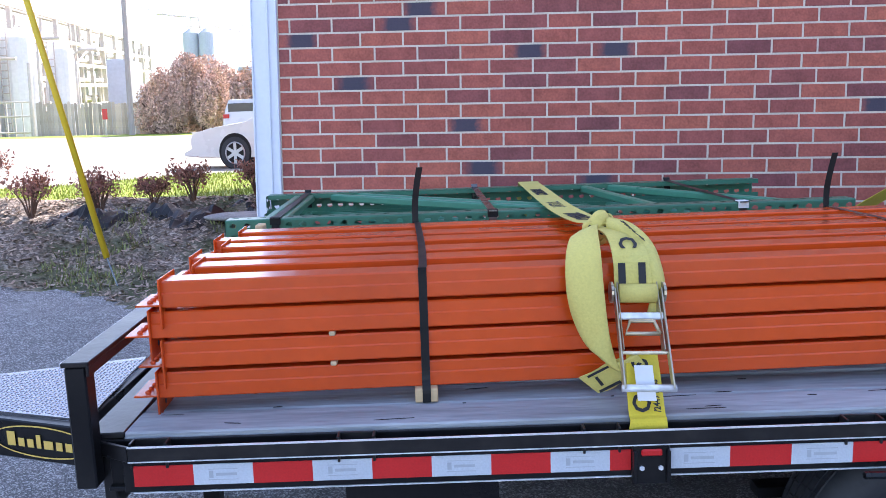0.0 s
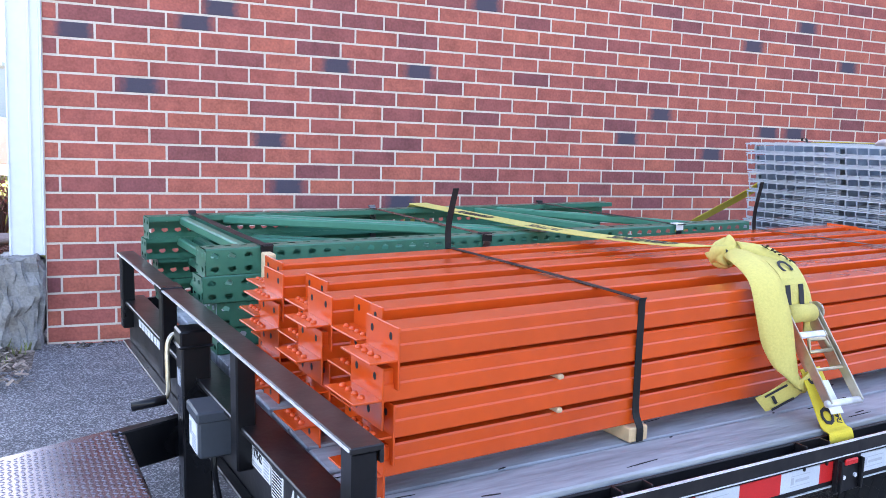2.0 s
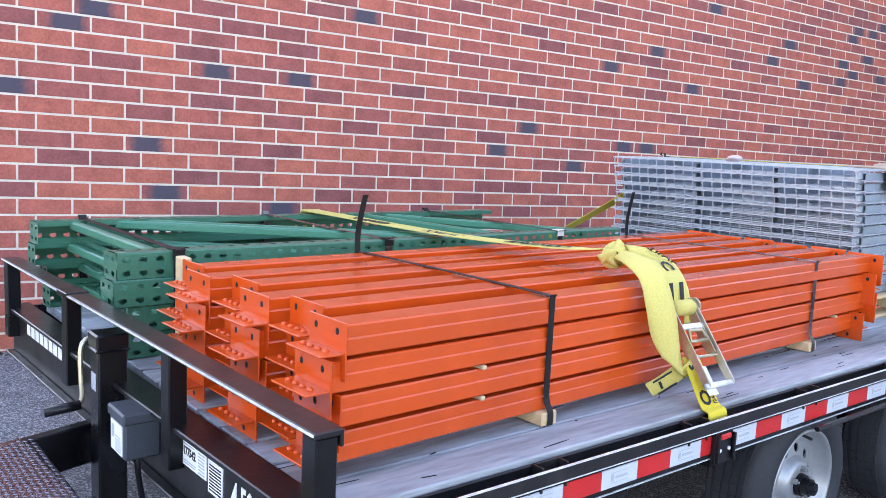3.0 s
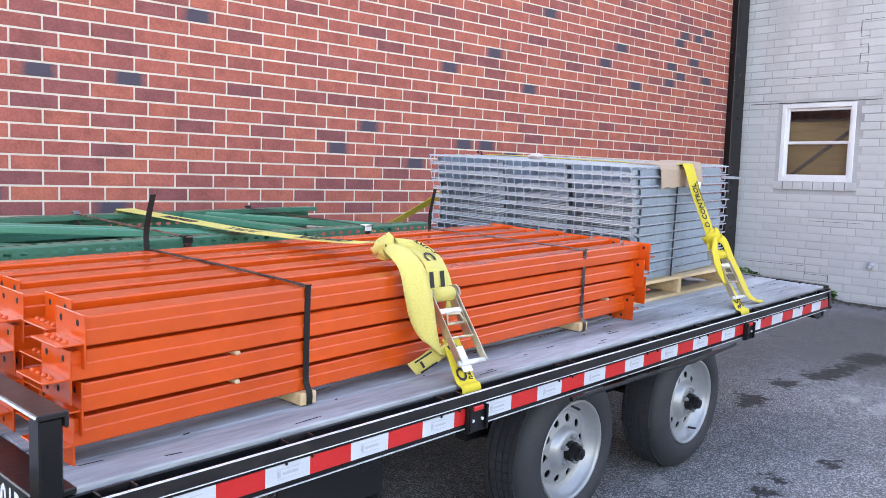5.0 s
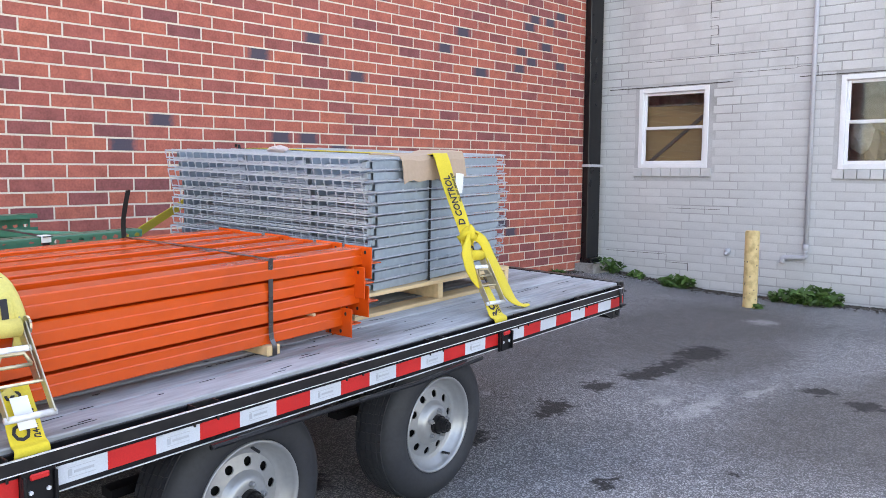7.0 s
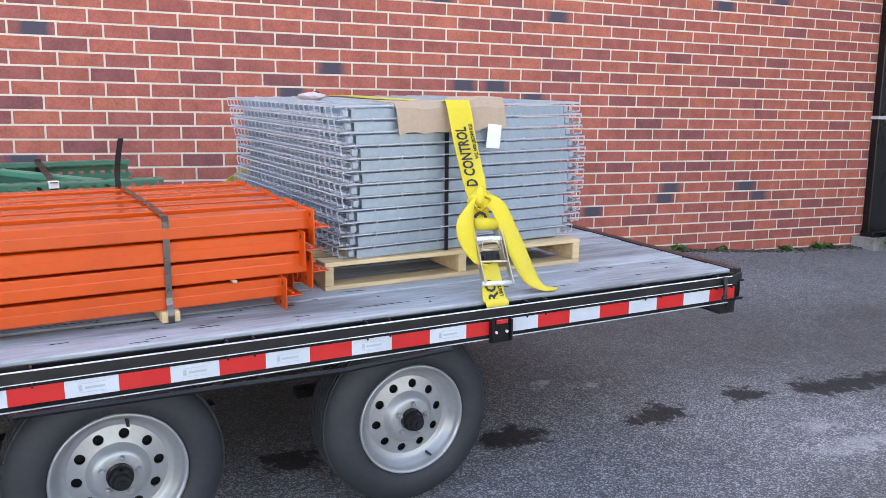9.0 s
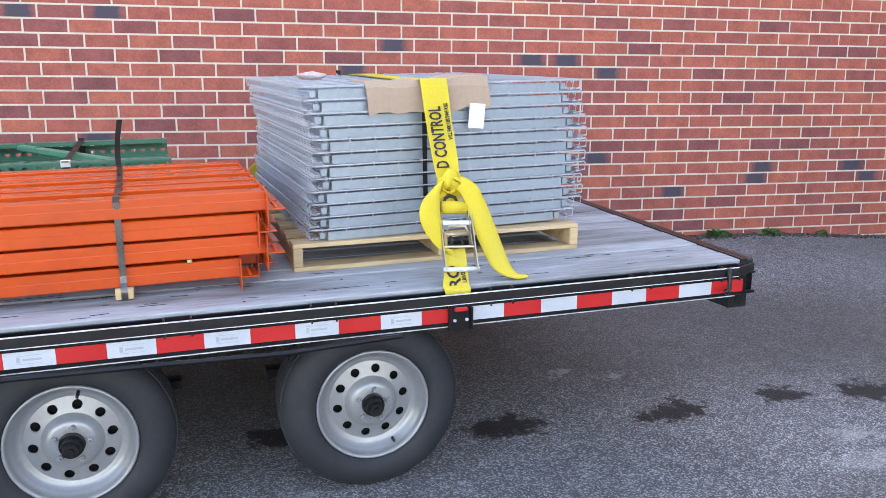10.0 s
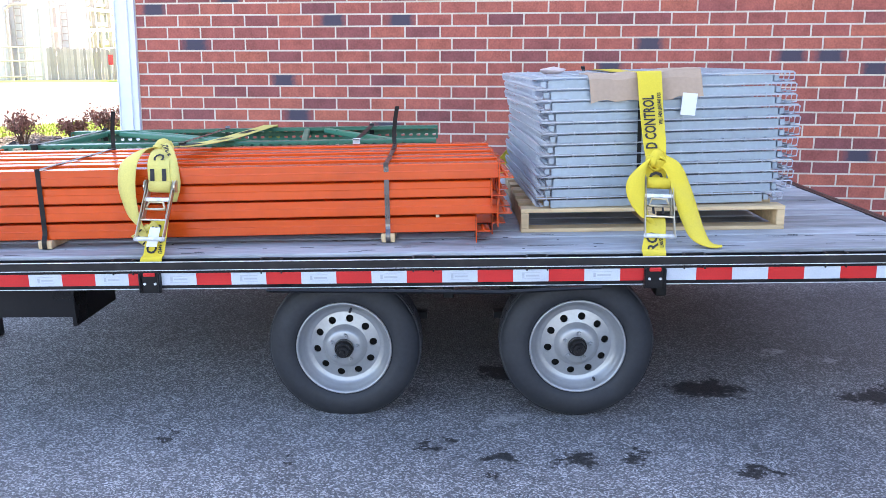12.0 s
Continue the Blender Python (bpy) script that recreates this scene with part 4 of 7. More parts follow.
def make_beam():
    ob = thing("rack_beam", None, "orange enamelled steel pallet-rack beam with riveted end connectors, banded in a stack", "rack beam", "stacked rack beams")
    part("beam_tube", beam_mesh(), M_ORANGE, ob)
    for sign, x in ((-1, 0.0), (1, BEAM_LEN)):
        plate, ledge, rivet, hole = connector(sign)
        p = part("end_plate", plate, M_ORANGE, ob, m=pose(x, 0, 0))
        part("ledge", ledge, M_ORANGE, p)
        tagged(part("rivets", rivet, M_ORANGE, p, smooth=True), kind="stuff")
        tagged(part("bolt_holes", hole, M_DARK_HOLE, p), kind="stuff")
    return ob


random.seed(11)
first = make_beam()
for c, y in enumerate(COLS):
    for k, z in enumerate(TIERS):
        dx = (0.0 if c % 2 == 0 else 0.06) + random.uniform(-0.01, 0.01) + (0.014 if k % 2 else -0.006)
        m = B @ pose(dx, y + random.uniform(-0.004, 0.004), z + (0.004 if c % 2 else 0), 0, 0, random.uniform(-0.12, 0.12)) @ Matrix.Diagonal((0.982 if c % 2 else 1.0, 1, 1, 1))
        if c == 0 and k == 0:
            first.matrix_world = m
        else:
            copy_thing(first, m)


def lumber(name, m, dims, label, category="wood block"):
    ob = tagged(part(name, boxes(dims, bevel=0.003), M_PINE), label, category)
    ob.matrix_world = m
    return ob


for u in (0.66, 2.135):
    lumber("wood_block", B @ pose(u, 0, 0), (-0.029, 0.029, -0.02, 0.9, -0.037, -0.0005), "pine spacer block under the orange beams on the deck")
for x, zs in ((0.43, (0.142, 0.065)), (2.35, (0.065,))):
    for z in zs:
        lumber("wood_shim", B @ pose(x, 0, z), (-0.008, 0.008, -0.006, 0.8, 0.0005, 0.0115), "thin pine shim between orange beam tiers", "wood shim")
lumber("wood_board", T @ pose(0.135, 1.19, 0), (0, 0.03, 0, 0.055, 0, 0.34), "upright pine board between orange beams and green frames", "board")


def beam_band(x, mat, label):
    """A flat packing band round the beam stack, with its cut end standing up behind."""
    ob = thing("packing_band", B @ pose(x, 0, 0), label, "packing band")
    rows = [(0, -0.0225, -0.036, 1, 0, 0, 0.021), (0, -0.0225, -0.003, 1, 0, 0, 0.021), (0, -0.006, 0.03, 1, 0, 0, 0.021), (0, -0.004, 0.1, 1, 0, 0, 0.021), (0, -0.004, 0.29, 1, 0, 0, 0.021), (0.0, 0.0, 0.302, 1, 0, 0, 0.021), (0.004, 0.1, 0.304, 1, 0, 0, 0.021), (0.008, 0.4, 0.305, 1, 0, 0, 0.021), (0.006, 0.86, 0.304, 1, 0, 0, 0.021)]
    part("band", ribbon(rows, 0.0012, 4), mat, ob)
    tail = [(0.0, 0.865, 0.28, 1, 0, 0, 0.022), (0.0, 0.87, 0.36, 1, 0, 0, 0.022), (0.008, 0.865, 0.43, 1, 0, 0, 0.022), (0.02, 0.86, 0.495, 1, 0, 0, 0.022)]
    part("loose_end", ribbon(tail, 0.0012, 4), M_BAND, ob, "black band end sticking up")
    return ob


beam_band(0.66, M_BAND, "black packing band strapped round the orange beams")
beam_band(2.135, M_STEEL_BAND, "grey steel packing band strapped round the orange beams")

# ---- green upright frames ----
G = T @ pose(-0.02, 1.335, 0.002, rz=1.3)
FRAME_L, FRAME_W, POST, FH = 2.34, 0.965, 0.076, 0.083


def perforated(x0, x1, z0, z1, rows, pitch, place, drop=0.0):
    """A strip of sheet with rows of tear-drop holes cut through; place(x, z) gives a point. Verts and faces."""
    v, f = [], []
    n = round((x1 - x0) / pitch)
    h = (z1 - z0) / rows
    for r in range(rows):
        for i in range(n):
            a, b, c, d = x0 + i * pitch, x0 + (i + 1) * pitch, z0 + r * h, z0 + (r + 1) * h
            cx, cz, o = (a + b) / 2, (c + d) / 2, len(v)
            outer = [(a, c), (cx, c), (b, c), (b, cz), (b, d), (cx, d), (a, d), (a, cz)]
            tilt = 0.003 if r % 2 else -0.003
            inner = [(cx - 0.008, cz - 0.005), (cx - 0.001, cz - 0.008 + tilt), (cx + 0.011, cz - 0.007), (cx + 0.014, cz + tilt), (cx + 0.011, cz + 0.007), (cx - 0.001, cz + 0.008 + tilt), (cx - 0.008, cz + 0.005), (cx - 0.012, cz)]
            v += [place(*p) for p in outer] + [place(*p) for p in inner]
            f += [(o + k, o + (k + 1) % 8, o + 8 + (k + 1) % 8, o + 8 + k) for k in range(8)]
    return v, f


def post_mesh():
    """Roll-formed upright: two perforated flanges joined by a perforated web, open at the back."""
    v, f = [], []
    p = FRAME_L / 46

    def add(part_v, part_f):
        o = len(v)
        v.extend(part_v)
        f.extend(tuple(o + i for i in q) for q in part_f)

    add(*perforated(0, FRAME_L, 0.003, FH - 0.004, 2, p, lambda x, z: (x, 0.0, z)))
    add([(0, 0, 0.003), (FRAME_L, 0, 0.003), (FRAME_L, 0.004, 0), (0, 0.004, 0), (FRAME_L, POST, 0), (0, POST, 0)], [(0, 1, 2, 3), (3, 2, 4, 5)])
    add([(0, 0, FH - 0.004), (FRAME_L, 0, FH - 0.004), (FRAME_L, 0.004, FH), (0, 0.004, FH), (FRAME_L, 0.03, FH), (0, 0.03, FH)], [(0, 1, 2, 3), (3, 2, 4, 5)])
    add(*perforated(0, FRAME_L, 0.03, POST, 1, p, lambda x, z: (x, z, FH)))
    add([(0, POST, 0), (FRAME_L, POST, 0), (FRAME_L, POST, 0.02), (0, POST, 0.02), (0, POST, FH), (FRAME_L, POST, FH), (FRAME_L, POST, FH - 0.02), (0, POST, FH - 0.02)], [(0, 1, 2, 3), (4, 5, 6, 7)])
    return mesh_from("post", v, f, M_GREEN)


def make_upright():
    ob = thing("upright_frame", None, "green perforated steel pallet-rack upright frame lying in a stack", "rack frame", "stacked upright frames")
    pm = post_mesh()
    part("post", pm, M_GREEN, ob)
    part("post", pm, M_GREEN, ob, m=pose(0, FRAME_W, 0) @ Matrix.Diagonal((1, -1, 1, 1)))
    for y0 in (0.0, FRAME_W - 0.11):
        pv, pf = perforated(y0, y0 + 0.11, 0.0, FH - 0.002, 2, 0.055, lambda y, z: (-0.003, y, z))
        part("end_plate", mesh_from("end_plate", pv, pf, M_GREEN), M_GREEN, ob)
    for xa, xb in ((0.14, 0.14), (0.2, 0.2), (1.3, 0.3), (1.42, 0.42), (1.62, 1.5), (2.14, 1.62)):
        bm = bmesh.new()
        ya, yb = POST - 0.02, FRAME_W - POST + 0.02
        d = math.hypot(xb - xa, yb - ya)
        box(bm, 0, d, -0.017, 0.017, 0.046, 0.079, 0.006, m=pose(xa, ya, 0, rz=math.degrees(math.atan2(yb - ya, xb - xa))))
        part("brace", bm, M_GREEN_PALE, ob)
    return ob


u0 = make_upright()
u0.matrix_world = G @ pose(0.05, 0.02, 0)
for k, (dx, dy) in enumerate(((0.045, 0.012), (0.0, 0.0), (0.012, 0.004)), 1):
    copy_thing(u0, G @ pose(dx, dy, k * 0.0845))
GT = 4 * 0.0845
for x, mat, lab in ((0.2, M_BAND, "black packing band round the green frames"), (1.02, M_STEEL_BAND, "steel packing band round the green frames"), (1.98, M_BAND, "black packing band round the green frames")):
    ob = thing("packing_band", G @ pose(x, 0, 0), lab, "packing band")
    part("band", ribbon([(0, -0.003, 0.0, 1, 0, 0, 0.03), (0, -0.003, 0.2, 1, 0, 0, 0.03), (0, -0.002, GT - 0.005, 1, 0, 0, 0.03), (0, 0.01, GT + 0.003, 1, 0, 0, 0.03), (0, 0.5, GT + 0.002, 1, 0, 0, 0.03), (0, FRAME_W - 0.01, GT + 0.003, 1, 0, 0, 0.03), (0, FRAME_W + 0.002, GT - 0.01, 1, 0, 0, 0.03), (0, FRAME_W + 0.003, 0.0, 1, 0, 0, 0.03)], 0.001, 4), mat, ob)
    part("edge_protector", boxes((-0.02, 0.02, -0.008, -0.004, GT - 0.02, GT + 0.005), (-0.02, 0.02, -0.008, 0.03, GT + 0.0045, GT + 0.0085), bevel=0.001), M_PAPER if x > 1.5 else M_BAND, ob)

# ---- pallet and wire decks ----
P = T @ pose(2.805, 0.47, 0, rz=0.6)


def make_pallet():
    ob = thing("wood_pallet", P, "pale pine pallet under the wire decking on the trailer deck", "pallet")
    for x in (0.0, 0.57, 1.14):
        part("stringer", boxes((x, x + 0.036, 0.0, 1.2, 0.018, 0.09), bevel=0.003), M_PINE, ob)
    for y in (0.0, 0.55, 1.11):
        part("bottom_board", boxes((0.0, 1.176, y, y + 0.09, 0.0005, 0.0175), bevel=0.002), M_PINE, ob)
    for k in range(7):
        y = k * 0.184
        part("top_board", boxes((0.0, 1.176, y, y + 0.1, 0.0905, 0.107), bevel=0.002), M_PINE, ob)
    return ob


make_pallet()
D = T @ pose(2.925, 0.492, 0.108, 0, -0.5, 3.0)
DL, DW, LAYER = 1.0, 1.27, 0.0479


def wire_grid():
    """All wires of one deck: long wires with hooked ends, and cross wires; four-sided."""
    v, f = [], []

    def wire(pts, r=0.0037):
        o = len(v)
        for i, p in enumerate(pts):
            d = (Vector(pts[min(i + 1, len(pts) - 1)]) - Vector(pts[max(i - 1, 0)])).normalized()
            a = d.orthogonal().normalized()
            b = d.cross(a)
            v.extend(tuple(Vector(p) + s * r) for s in (a, b, -a, -b))
        for i in range(len(pts) - 1):
            for k in range(4):
                f.append((o + 4 * i + k, o + 4 * i + (k + 1) % 4, o + 4 * i + 4 + (k + 1) % 4, o + 4 * i + 4 + k))

    for k in range(25):
        y = 0.012 + k * (DW - 0.024) / 24
        z = 0.0415
        wire([(-0.012, y, z - 0.034), (-0.046, y, z - 0.033), (-0.052, y, z - 0.004), (-0.048, y, z), (DL + 0.02, y, z), (DL + 0.072, y, z), (DL + 0.078, y, z - 0.004), (DL + 0.075, y, z - 0.032), (DL + 0.035, y, z - 0.034)])
    for k in range(12):
        x = 0.0 + k * (DL + 0.03) / 11
        z = 0.0468
        wire([(x, -0.004, z - 0.012), (x, -0.008, z), (x, DW / 2, z), (x, DW + 0.008, z), (x, DW + 0.004, z - 0.012)])
    for y in (-0.011, DW + 0.011):
        wire([(-0.03, y, 0.0445), (DL + 0.06, y, 0.0445)], 0.003)
    for x, z in ((-0.046, 0.0445), (-0.03, 0.01), (DL + 0.066, 0.0445), (DL + 0.05, 0.01)):
        wire([(x, 0.0, z), (x, DW, z)])
    return mesh_from("wire_grid", v, f, M_WIRE)


def make_deck():
    ob = thing("wire_deck", None, "galvanised wire rack deck with channel supports, stacked on the pallet", "wire deck", "stacked wire decks")
    tagged(part("wire_grid", wire_grid(), M_WIRE, ob), kind="stuff")
    for k, y in enumerate((0.0, 0.42, 0.83, DW - 0.03)):
        e = 0.022 if k in (0, 3) else 0.09
        bm = boxes((e, DL - e, y, y + 0.002, 0.0, 0.031), (e, DL - e, y, y + 0.03, 0.0305, 0.033), (e, DL - e, y + 0.028, y + 0.03, 0.0, 0.031))
        part("channel", bm, M_GALV, ob)
    for x in (-0.008, DL - 0.012):
        part("channel_lug", boxes((x, x + 0.022, 0.008, 0.03, 0.006, 0.03), bevel=0.001), M_GALV, ob)
    return ob


random.seed(21)
d0 = make_deck()
for k in range(12):
    m = D @ pose(random.uniform(-0.008, 0.008) + (0.015 if 3 < k < 9 else 0) - (0.02 if k == 11 else 0), random.uniform(-0.004, 0.004), k * LAYER, 0, 0, random.uniform(-0.3, 0.3))
    if k == 0:
        d0.matrix_world = m
    else:
        copy_thing(d0, m)
DT = 12 * LAYER
ob = thing("packing_band", D @ pose(0.405, 0, 0), "black packing band round the wire decks", "packing band")
part("band", ribbon([(0, -0.012, -0.01, 1, 0, 0, 0.018), (0, -0.012, 0.3, 1, 0, 0, 0.018), (0, -0.012, DT - 0.01, 1, 0, 0, 0.018), (0, 0.0, DT + 0.003, 1, 0, 0, 0.018), (0, 0.6, DT + 0.003, 1, 0, 0, 0.018), (0, DW, DT + 0.003, 1, 0, 0, 0.018), (0, DW + 0.012, DT - 0.02, 1, 0, 0, 0.018), (0, DW + 0.012, 0, 1, 0, 0, 0.018)], 0.001, 4), M_BAND, ob)


def cardboard():
    """A torn strip of cardboard folded over the stack's front edge."""
    nx, rows = 14, [(0.16, 0.006), (0.05, 0.007), (-0.01, 0.004), (-0.022, -0.015), (-0.026, -0.06), (-0.03, -0.1)]
    v = []
    random.seed(3)
    for j, (y, z) in enumerate(rows):
        for i in range(nx + 1):
            x = 0.165 + i * 0.49 / nx + j * 0.004
            jag = random.uniform(-0.006, 0.008) if j in (0, len(rows) - 1) else 0
            lift = 0.018 * smoothstep(0.5, 1, i / nx) * (j < 3) + 0.004 * math.sin(i * 1.3)
            drop = -0.012 * (1 - i / nx) if j == len(rows) - 1 else 0
            v.append((x, y + (jag if j == 0 else 0), DT + z + lift + (jag if j else 0) + drop))
    n = nx + 1
    f = [(j * n + i, j * n + i + 1, (j + 1) * n + i + 1, (j + 1) * n + i) for j in range(len(rows) - 1) for i in range(nx)]
    bm = bmesh.new()
    me = mesh_from("cardboard", v, f, M_CARD)
    bm.from_mesh(me)
    r = bmesh.ops.solidify(bm, geom=bm.faces[:], thickness=0.004)
    ob = tagged(part("cardboard_sheet", bm, M_CARD), "torn brown cardboard folded over the wire decks' edge", "cardboard")
    ob.matrix_world = D


cardboard()
ob = tagged(part("paper_tag", boxes((0.53, 0.595, -0.034, -0.033, DT - 0.115, DT - 0.02)), M_PAPER), "white paper tag hanging from the cardboard on the wire decks", "tag")
ob.matrix_world = D @ pose(0, 0, 0, 0, 6, 0)
bm = bmesh.new()
bmesh.ops.create_icosphere(bm, subdivisions=2, radius=0.04, matrix=pose(0.13, 0.7, DT + 0.016) @ Matrix.Diagonal((1.5, 0.8, 0.4, 1)))
for v in bm.verts:
    v.co += Vector((0, 0, 1)) * 0.014 * noise.noise(v.co * 40) + Vector((1, 0, 0)) * 0.02 * noise.noise(v.co * 25)
ob = tagged(part("plastic_scrap", bm, material("pinkish_film", (0.62, 0.5, 0.48), 0.4)), "crumpled pale plastic scrap on top of the wire decks", "plastic scrap")
ob.matrix_world = D

# ---- ratchet straps ----


def ratchet(strap, top, bottom, width, spool_mat):
    """Long-handled ratchet buckle lying along top to bottom: x across, y down, z outwards."""
    top, bottom = Vector(top), Vector(bottom)
    down = (bottom - top).normalized()
    across = Vector((1, 0, 0))
    across = (across - down * across.dot(down)).normalized()
    out = across.cross(down)
    if out.y > 0:
        out = -out
        across = -across
    m = Matrix((across, down, out)).transposed().to_4x4()
    m.translation = top
    L, h = (bottom - top).length, width / 2
    r = thing("ratchet", None)
    r.parent = strap
    r.matrix_basis = m
    for s in (-1, 1):
        part("handle_plate", boxes((s * h - 0.002, s * h + 0.002, 0.0, L, 0.004, 0.03), bevel=0.001), M_ZINC, r)
        part("body_plate", boxes((s * (h - 0.008) - 0.0015, s * (h - 0.008) + 0.0015, -0.02, L * 0.62, -0.012, 0.022), bevel=0.001), M_ZINC, r)
        bm = bmesh.new()
        for k in range(12):
            box(bm, -0.003, 0.003, -0.0055, 0.0055, 0.018, 0.0255, m=pose(s * (h + 0.007), 0.005, 0.012, 30 * k, 0, 0))
        bmesh.ops.create_cone(bm, cap_ends=True, segments=18, radius1=0.02, radius2=0.02, depth=0.006, matrix=pose(s * (h + 0.007), 0.005, 0.012, 0, 90, 0))
        part("ratchet_gear", bm, M_ZINC, r, "toothed steel gear")
    bm = bmesh.new()
    rod(bm, (-h + 0.012, 0.008, 0.012), (h - 0.012, 0.008, 0.012), 0.024, 20)
    part("wound_webbing", bm, spool_mat, r, "webbing wound on the spool", True)
    part("release_bar", boxes((-h, h, L * 0.24, L * 0.31, 0.012, 0.02), bevel=0.003), M_EDGE, r)
    pts = [(-h * 0.72, L * 0.46, 0.02), (-h * 0.5, L * 0.34, 0.024), (h * 0.5, L * 0.34, 0.024), (h * 0.72, L * 0.46, 0.02), (-h * 0.72, L * 0.46, 0.02)]
    part("pawl_grip", tube(pts, 0.0055, 8), M_ZINC, r, smooth=True)
    part("cross_bar", rods([((-h, L * 0.64, 0.014), (h, L * 0.64, 0.014))], 0.0045, 8), M_ZINC, r)
    bm = bmesh.new()
    rod(bm, (-h - 0.006, L * 0.985, 0.017), (h + 0.006, L * 0.985, 0.017), 0.009, 12)
    part("grip_bar", bm, M_EDGE, r, "round steel grip bar", True)
    part("care_label", boxes((-0.022, 0.022, L * 0.72, L * 1.06, -0.016, -0.0145)), M_PAPER, r, "white sewn label")
    return r


def knot(strap, c, size, mat):
    """A lump of webbing tied on itself: bands wound round each other."""
    c = Vector(c)
    random.seed(int(c.x * 100))
    for ax, tilt, rad, w in ((0, 20, 0.036, 0.05), (1, -25, 0.042, 0.045), (2, 65, 0.036, 0.04), (0, 100, 0.03, 0.05)):
        rows = []
        q = Euler((radians(tilt), radians(40 * ax), radians(70 * ax))).to_matrix()
        for k in range(9):
            a = 2 * math.pi * k / 8 + ax
            p = c + q @ Vector((rad * math.cos(a), rad * 0.75 * math.sin(a), 0.01 * math.sin(2 * a))) * size
            rows.append((*p, *(q @ Vector((0.25 * math.cos(a), 0.3 * math.sin(a), 1))), w * size))
        part("knot_turn", ribbon(rows, 0.006, 4, 0.15), mat, strap, smooth=True)


def bars_on(parent, m, rows, mat=M_INK):
    for a, b, c, d in rows:
        part("print", boxes((a, b, c, d, -0.0004, 0.0008)), mat, parent, m=m)


def plane(p, along, across):
    """Pose at p with x along and y across, z outwards."""
    x = Vector(along).normalized()
    y = Vector(across)
    y = (y - x * y.dot(x)).normalized()
    z = x.cross(y)
    m = Matrix((x, y, z)).transposed().to_4x4()
    m.translation = Vector(p)
    return m


X = (1, 0, 0)


def strap_on_beams():
    s = thing("ratchet_strap", T, "worn yellow ratchet strap with black print over the orange beams, knotted", "ratchet strap", "ratchet straps")
    part("webbing", ribbon([(1.25, 2.5, -0.03, *X, 0.1), (1.25, 2.46, 0.25, *X, 0.1), (1.25, 2.4, 0.345, *X, 0.1), (1.25, 2.3, 0.352, *X, 0.1), (1.24, 1.4, 0.36, *X, 0.1), (1.235, 0.95, 0.375, *X, 0.1), (1.23, 0.62, 0.395, *X, 0.085), (1.225, 0.5, 0.41, *X, 0.05)], 0.003, 5), M_STRAP_PALE, s)
    words("CONTROL", 0.075, M_INK, s, plane((1.232, 0.8, 0.3875), (0, 1, -0.06), (-1, 0, 0)), squeeze=0.85)
    words("CONTROL", 0.07, M_INK, s, plane((1.24, 1.85, 0.3585), (0, 1, -0.01), (-1, 0, 0)), squeeze=0.85)
    words("CONTROL", 0.07, M_INK, s, plane((1.238, 1.3, 0.3635), (0, 1, -0.02), (-1, 0, 0)), squeeze=0.85)
    knot(s, (1.225, 0.455, 0.395), 1.05, M_STRAP_PALE)
    bars_on(s, plane((1.222, 0.418, 0.405), (0.8, -0.3, -0.4), (0.3, 0.6, 0.5)), [(-0.03, -0.02, -0.02, 0.015), (-0.012, -0.003, -0.015, 0.02), (0.006, 0.014, -0.02, 0.014)])
    # hanging loop, its printed tail, the twisted run to the spool, and the leg down to the rail
    part("loop", ribbon([(1.205, 0.44, 0.4, 0.5, 0.6, 0.3, 0.05), (1.165, 0.345, 0.408, 0.9, -0.1, 0.3, 0.07), (1.145, 0.248, 0.368, 0.92, -0.22, 0.15, 0.086), (1.142, 0.205, 0.28, 0.9, -0.35, 0.05, 0.092), (1.155, 0.19, 0.19, 0.85, -0.45, -0.2, 0.088), (1.184, 0.178, 0.118, 0.85, -0.3, -0.5, 0.075), (1.226, 0.175, 0.092, 0.6, 0, -0.8, 0.045), (1.27, 0.17, 0.12, 0.6, 0, -0.8, 0.04)], 0.003, 5, 0.08), M_STRAP_PALE, s, smooth=True)
    part("tail", ribbon([(1.24, 0.18, 0.1, 0.62, 0, -0.78, 0.05), (1.215, 0.195, 0.08, 0.62, 0, -0.78, 0.062), (1.185, 0.215, 0.052, 0.66, 0.05, -0.74, 0.066), (1.155, 0.235, 0.034, 0.75, 0.1, -0.66, 0.066)], 0.003, 4), M_STRAP_PALE, s, "frayed printed tail")
    bars_on(s, plane((1.192, 0.207, 0.059), (-0.72, 0.45, -0.55), (0.63, 0, -0.77)) @ pose(0, 0, 0.003), [(-0.03, 0.034, -0.029, -0.023), (-0.03, 0.034, 0.02, 0.027), (0.012, 0.02, -0.016, 0.012)])
    part("run", ribbon([(1.23, 0.42, 0.405, *X, 0.06), (1.255, 0.325, 0.396, 1, 0.05, -0.1, 0.08), (1.265, 0.262, 0.356, 1, 0.05, -0.03, 0.09), (1.27, 0.247, 0.275, *X, 0.094)], 0.004, 5), M_STRAP_PALE, s)
    bars_on(s, plane((1.268, 0.252, 0.312), (0, -0.18, -0.98), (1, 0, 0)) @ pose(0, 0, 0.006), [(-0.028, 0.03, -0.036, -0.018), (-0.028, 0.03, 0.014, 0.032)])
    words("C", 0.06, M_INK, s, plane((1.261, 0.29, 0.38), (0, -0.82, -0.56), (1, 0, 0)) @ pose(0, 0, 0.007))
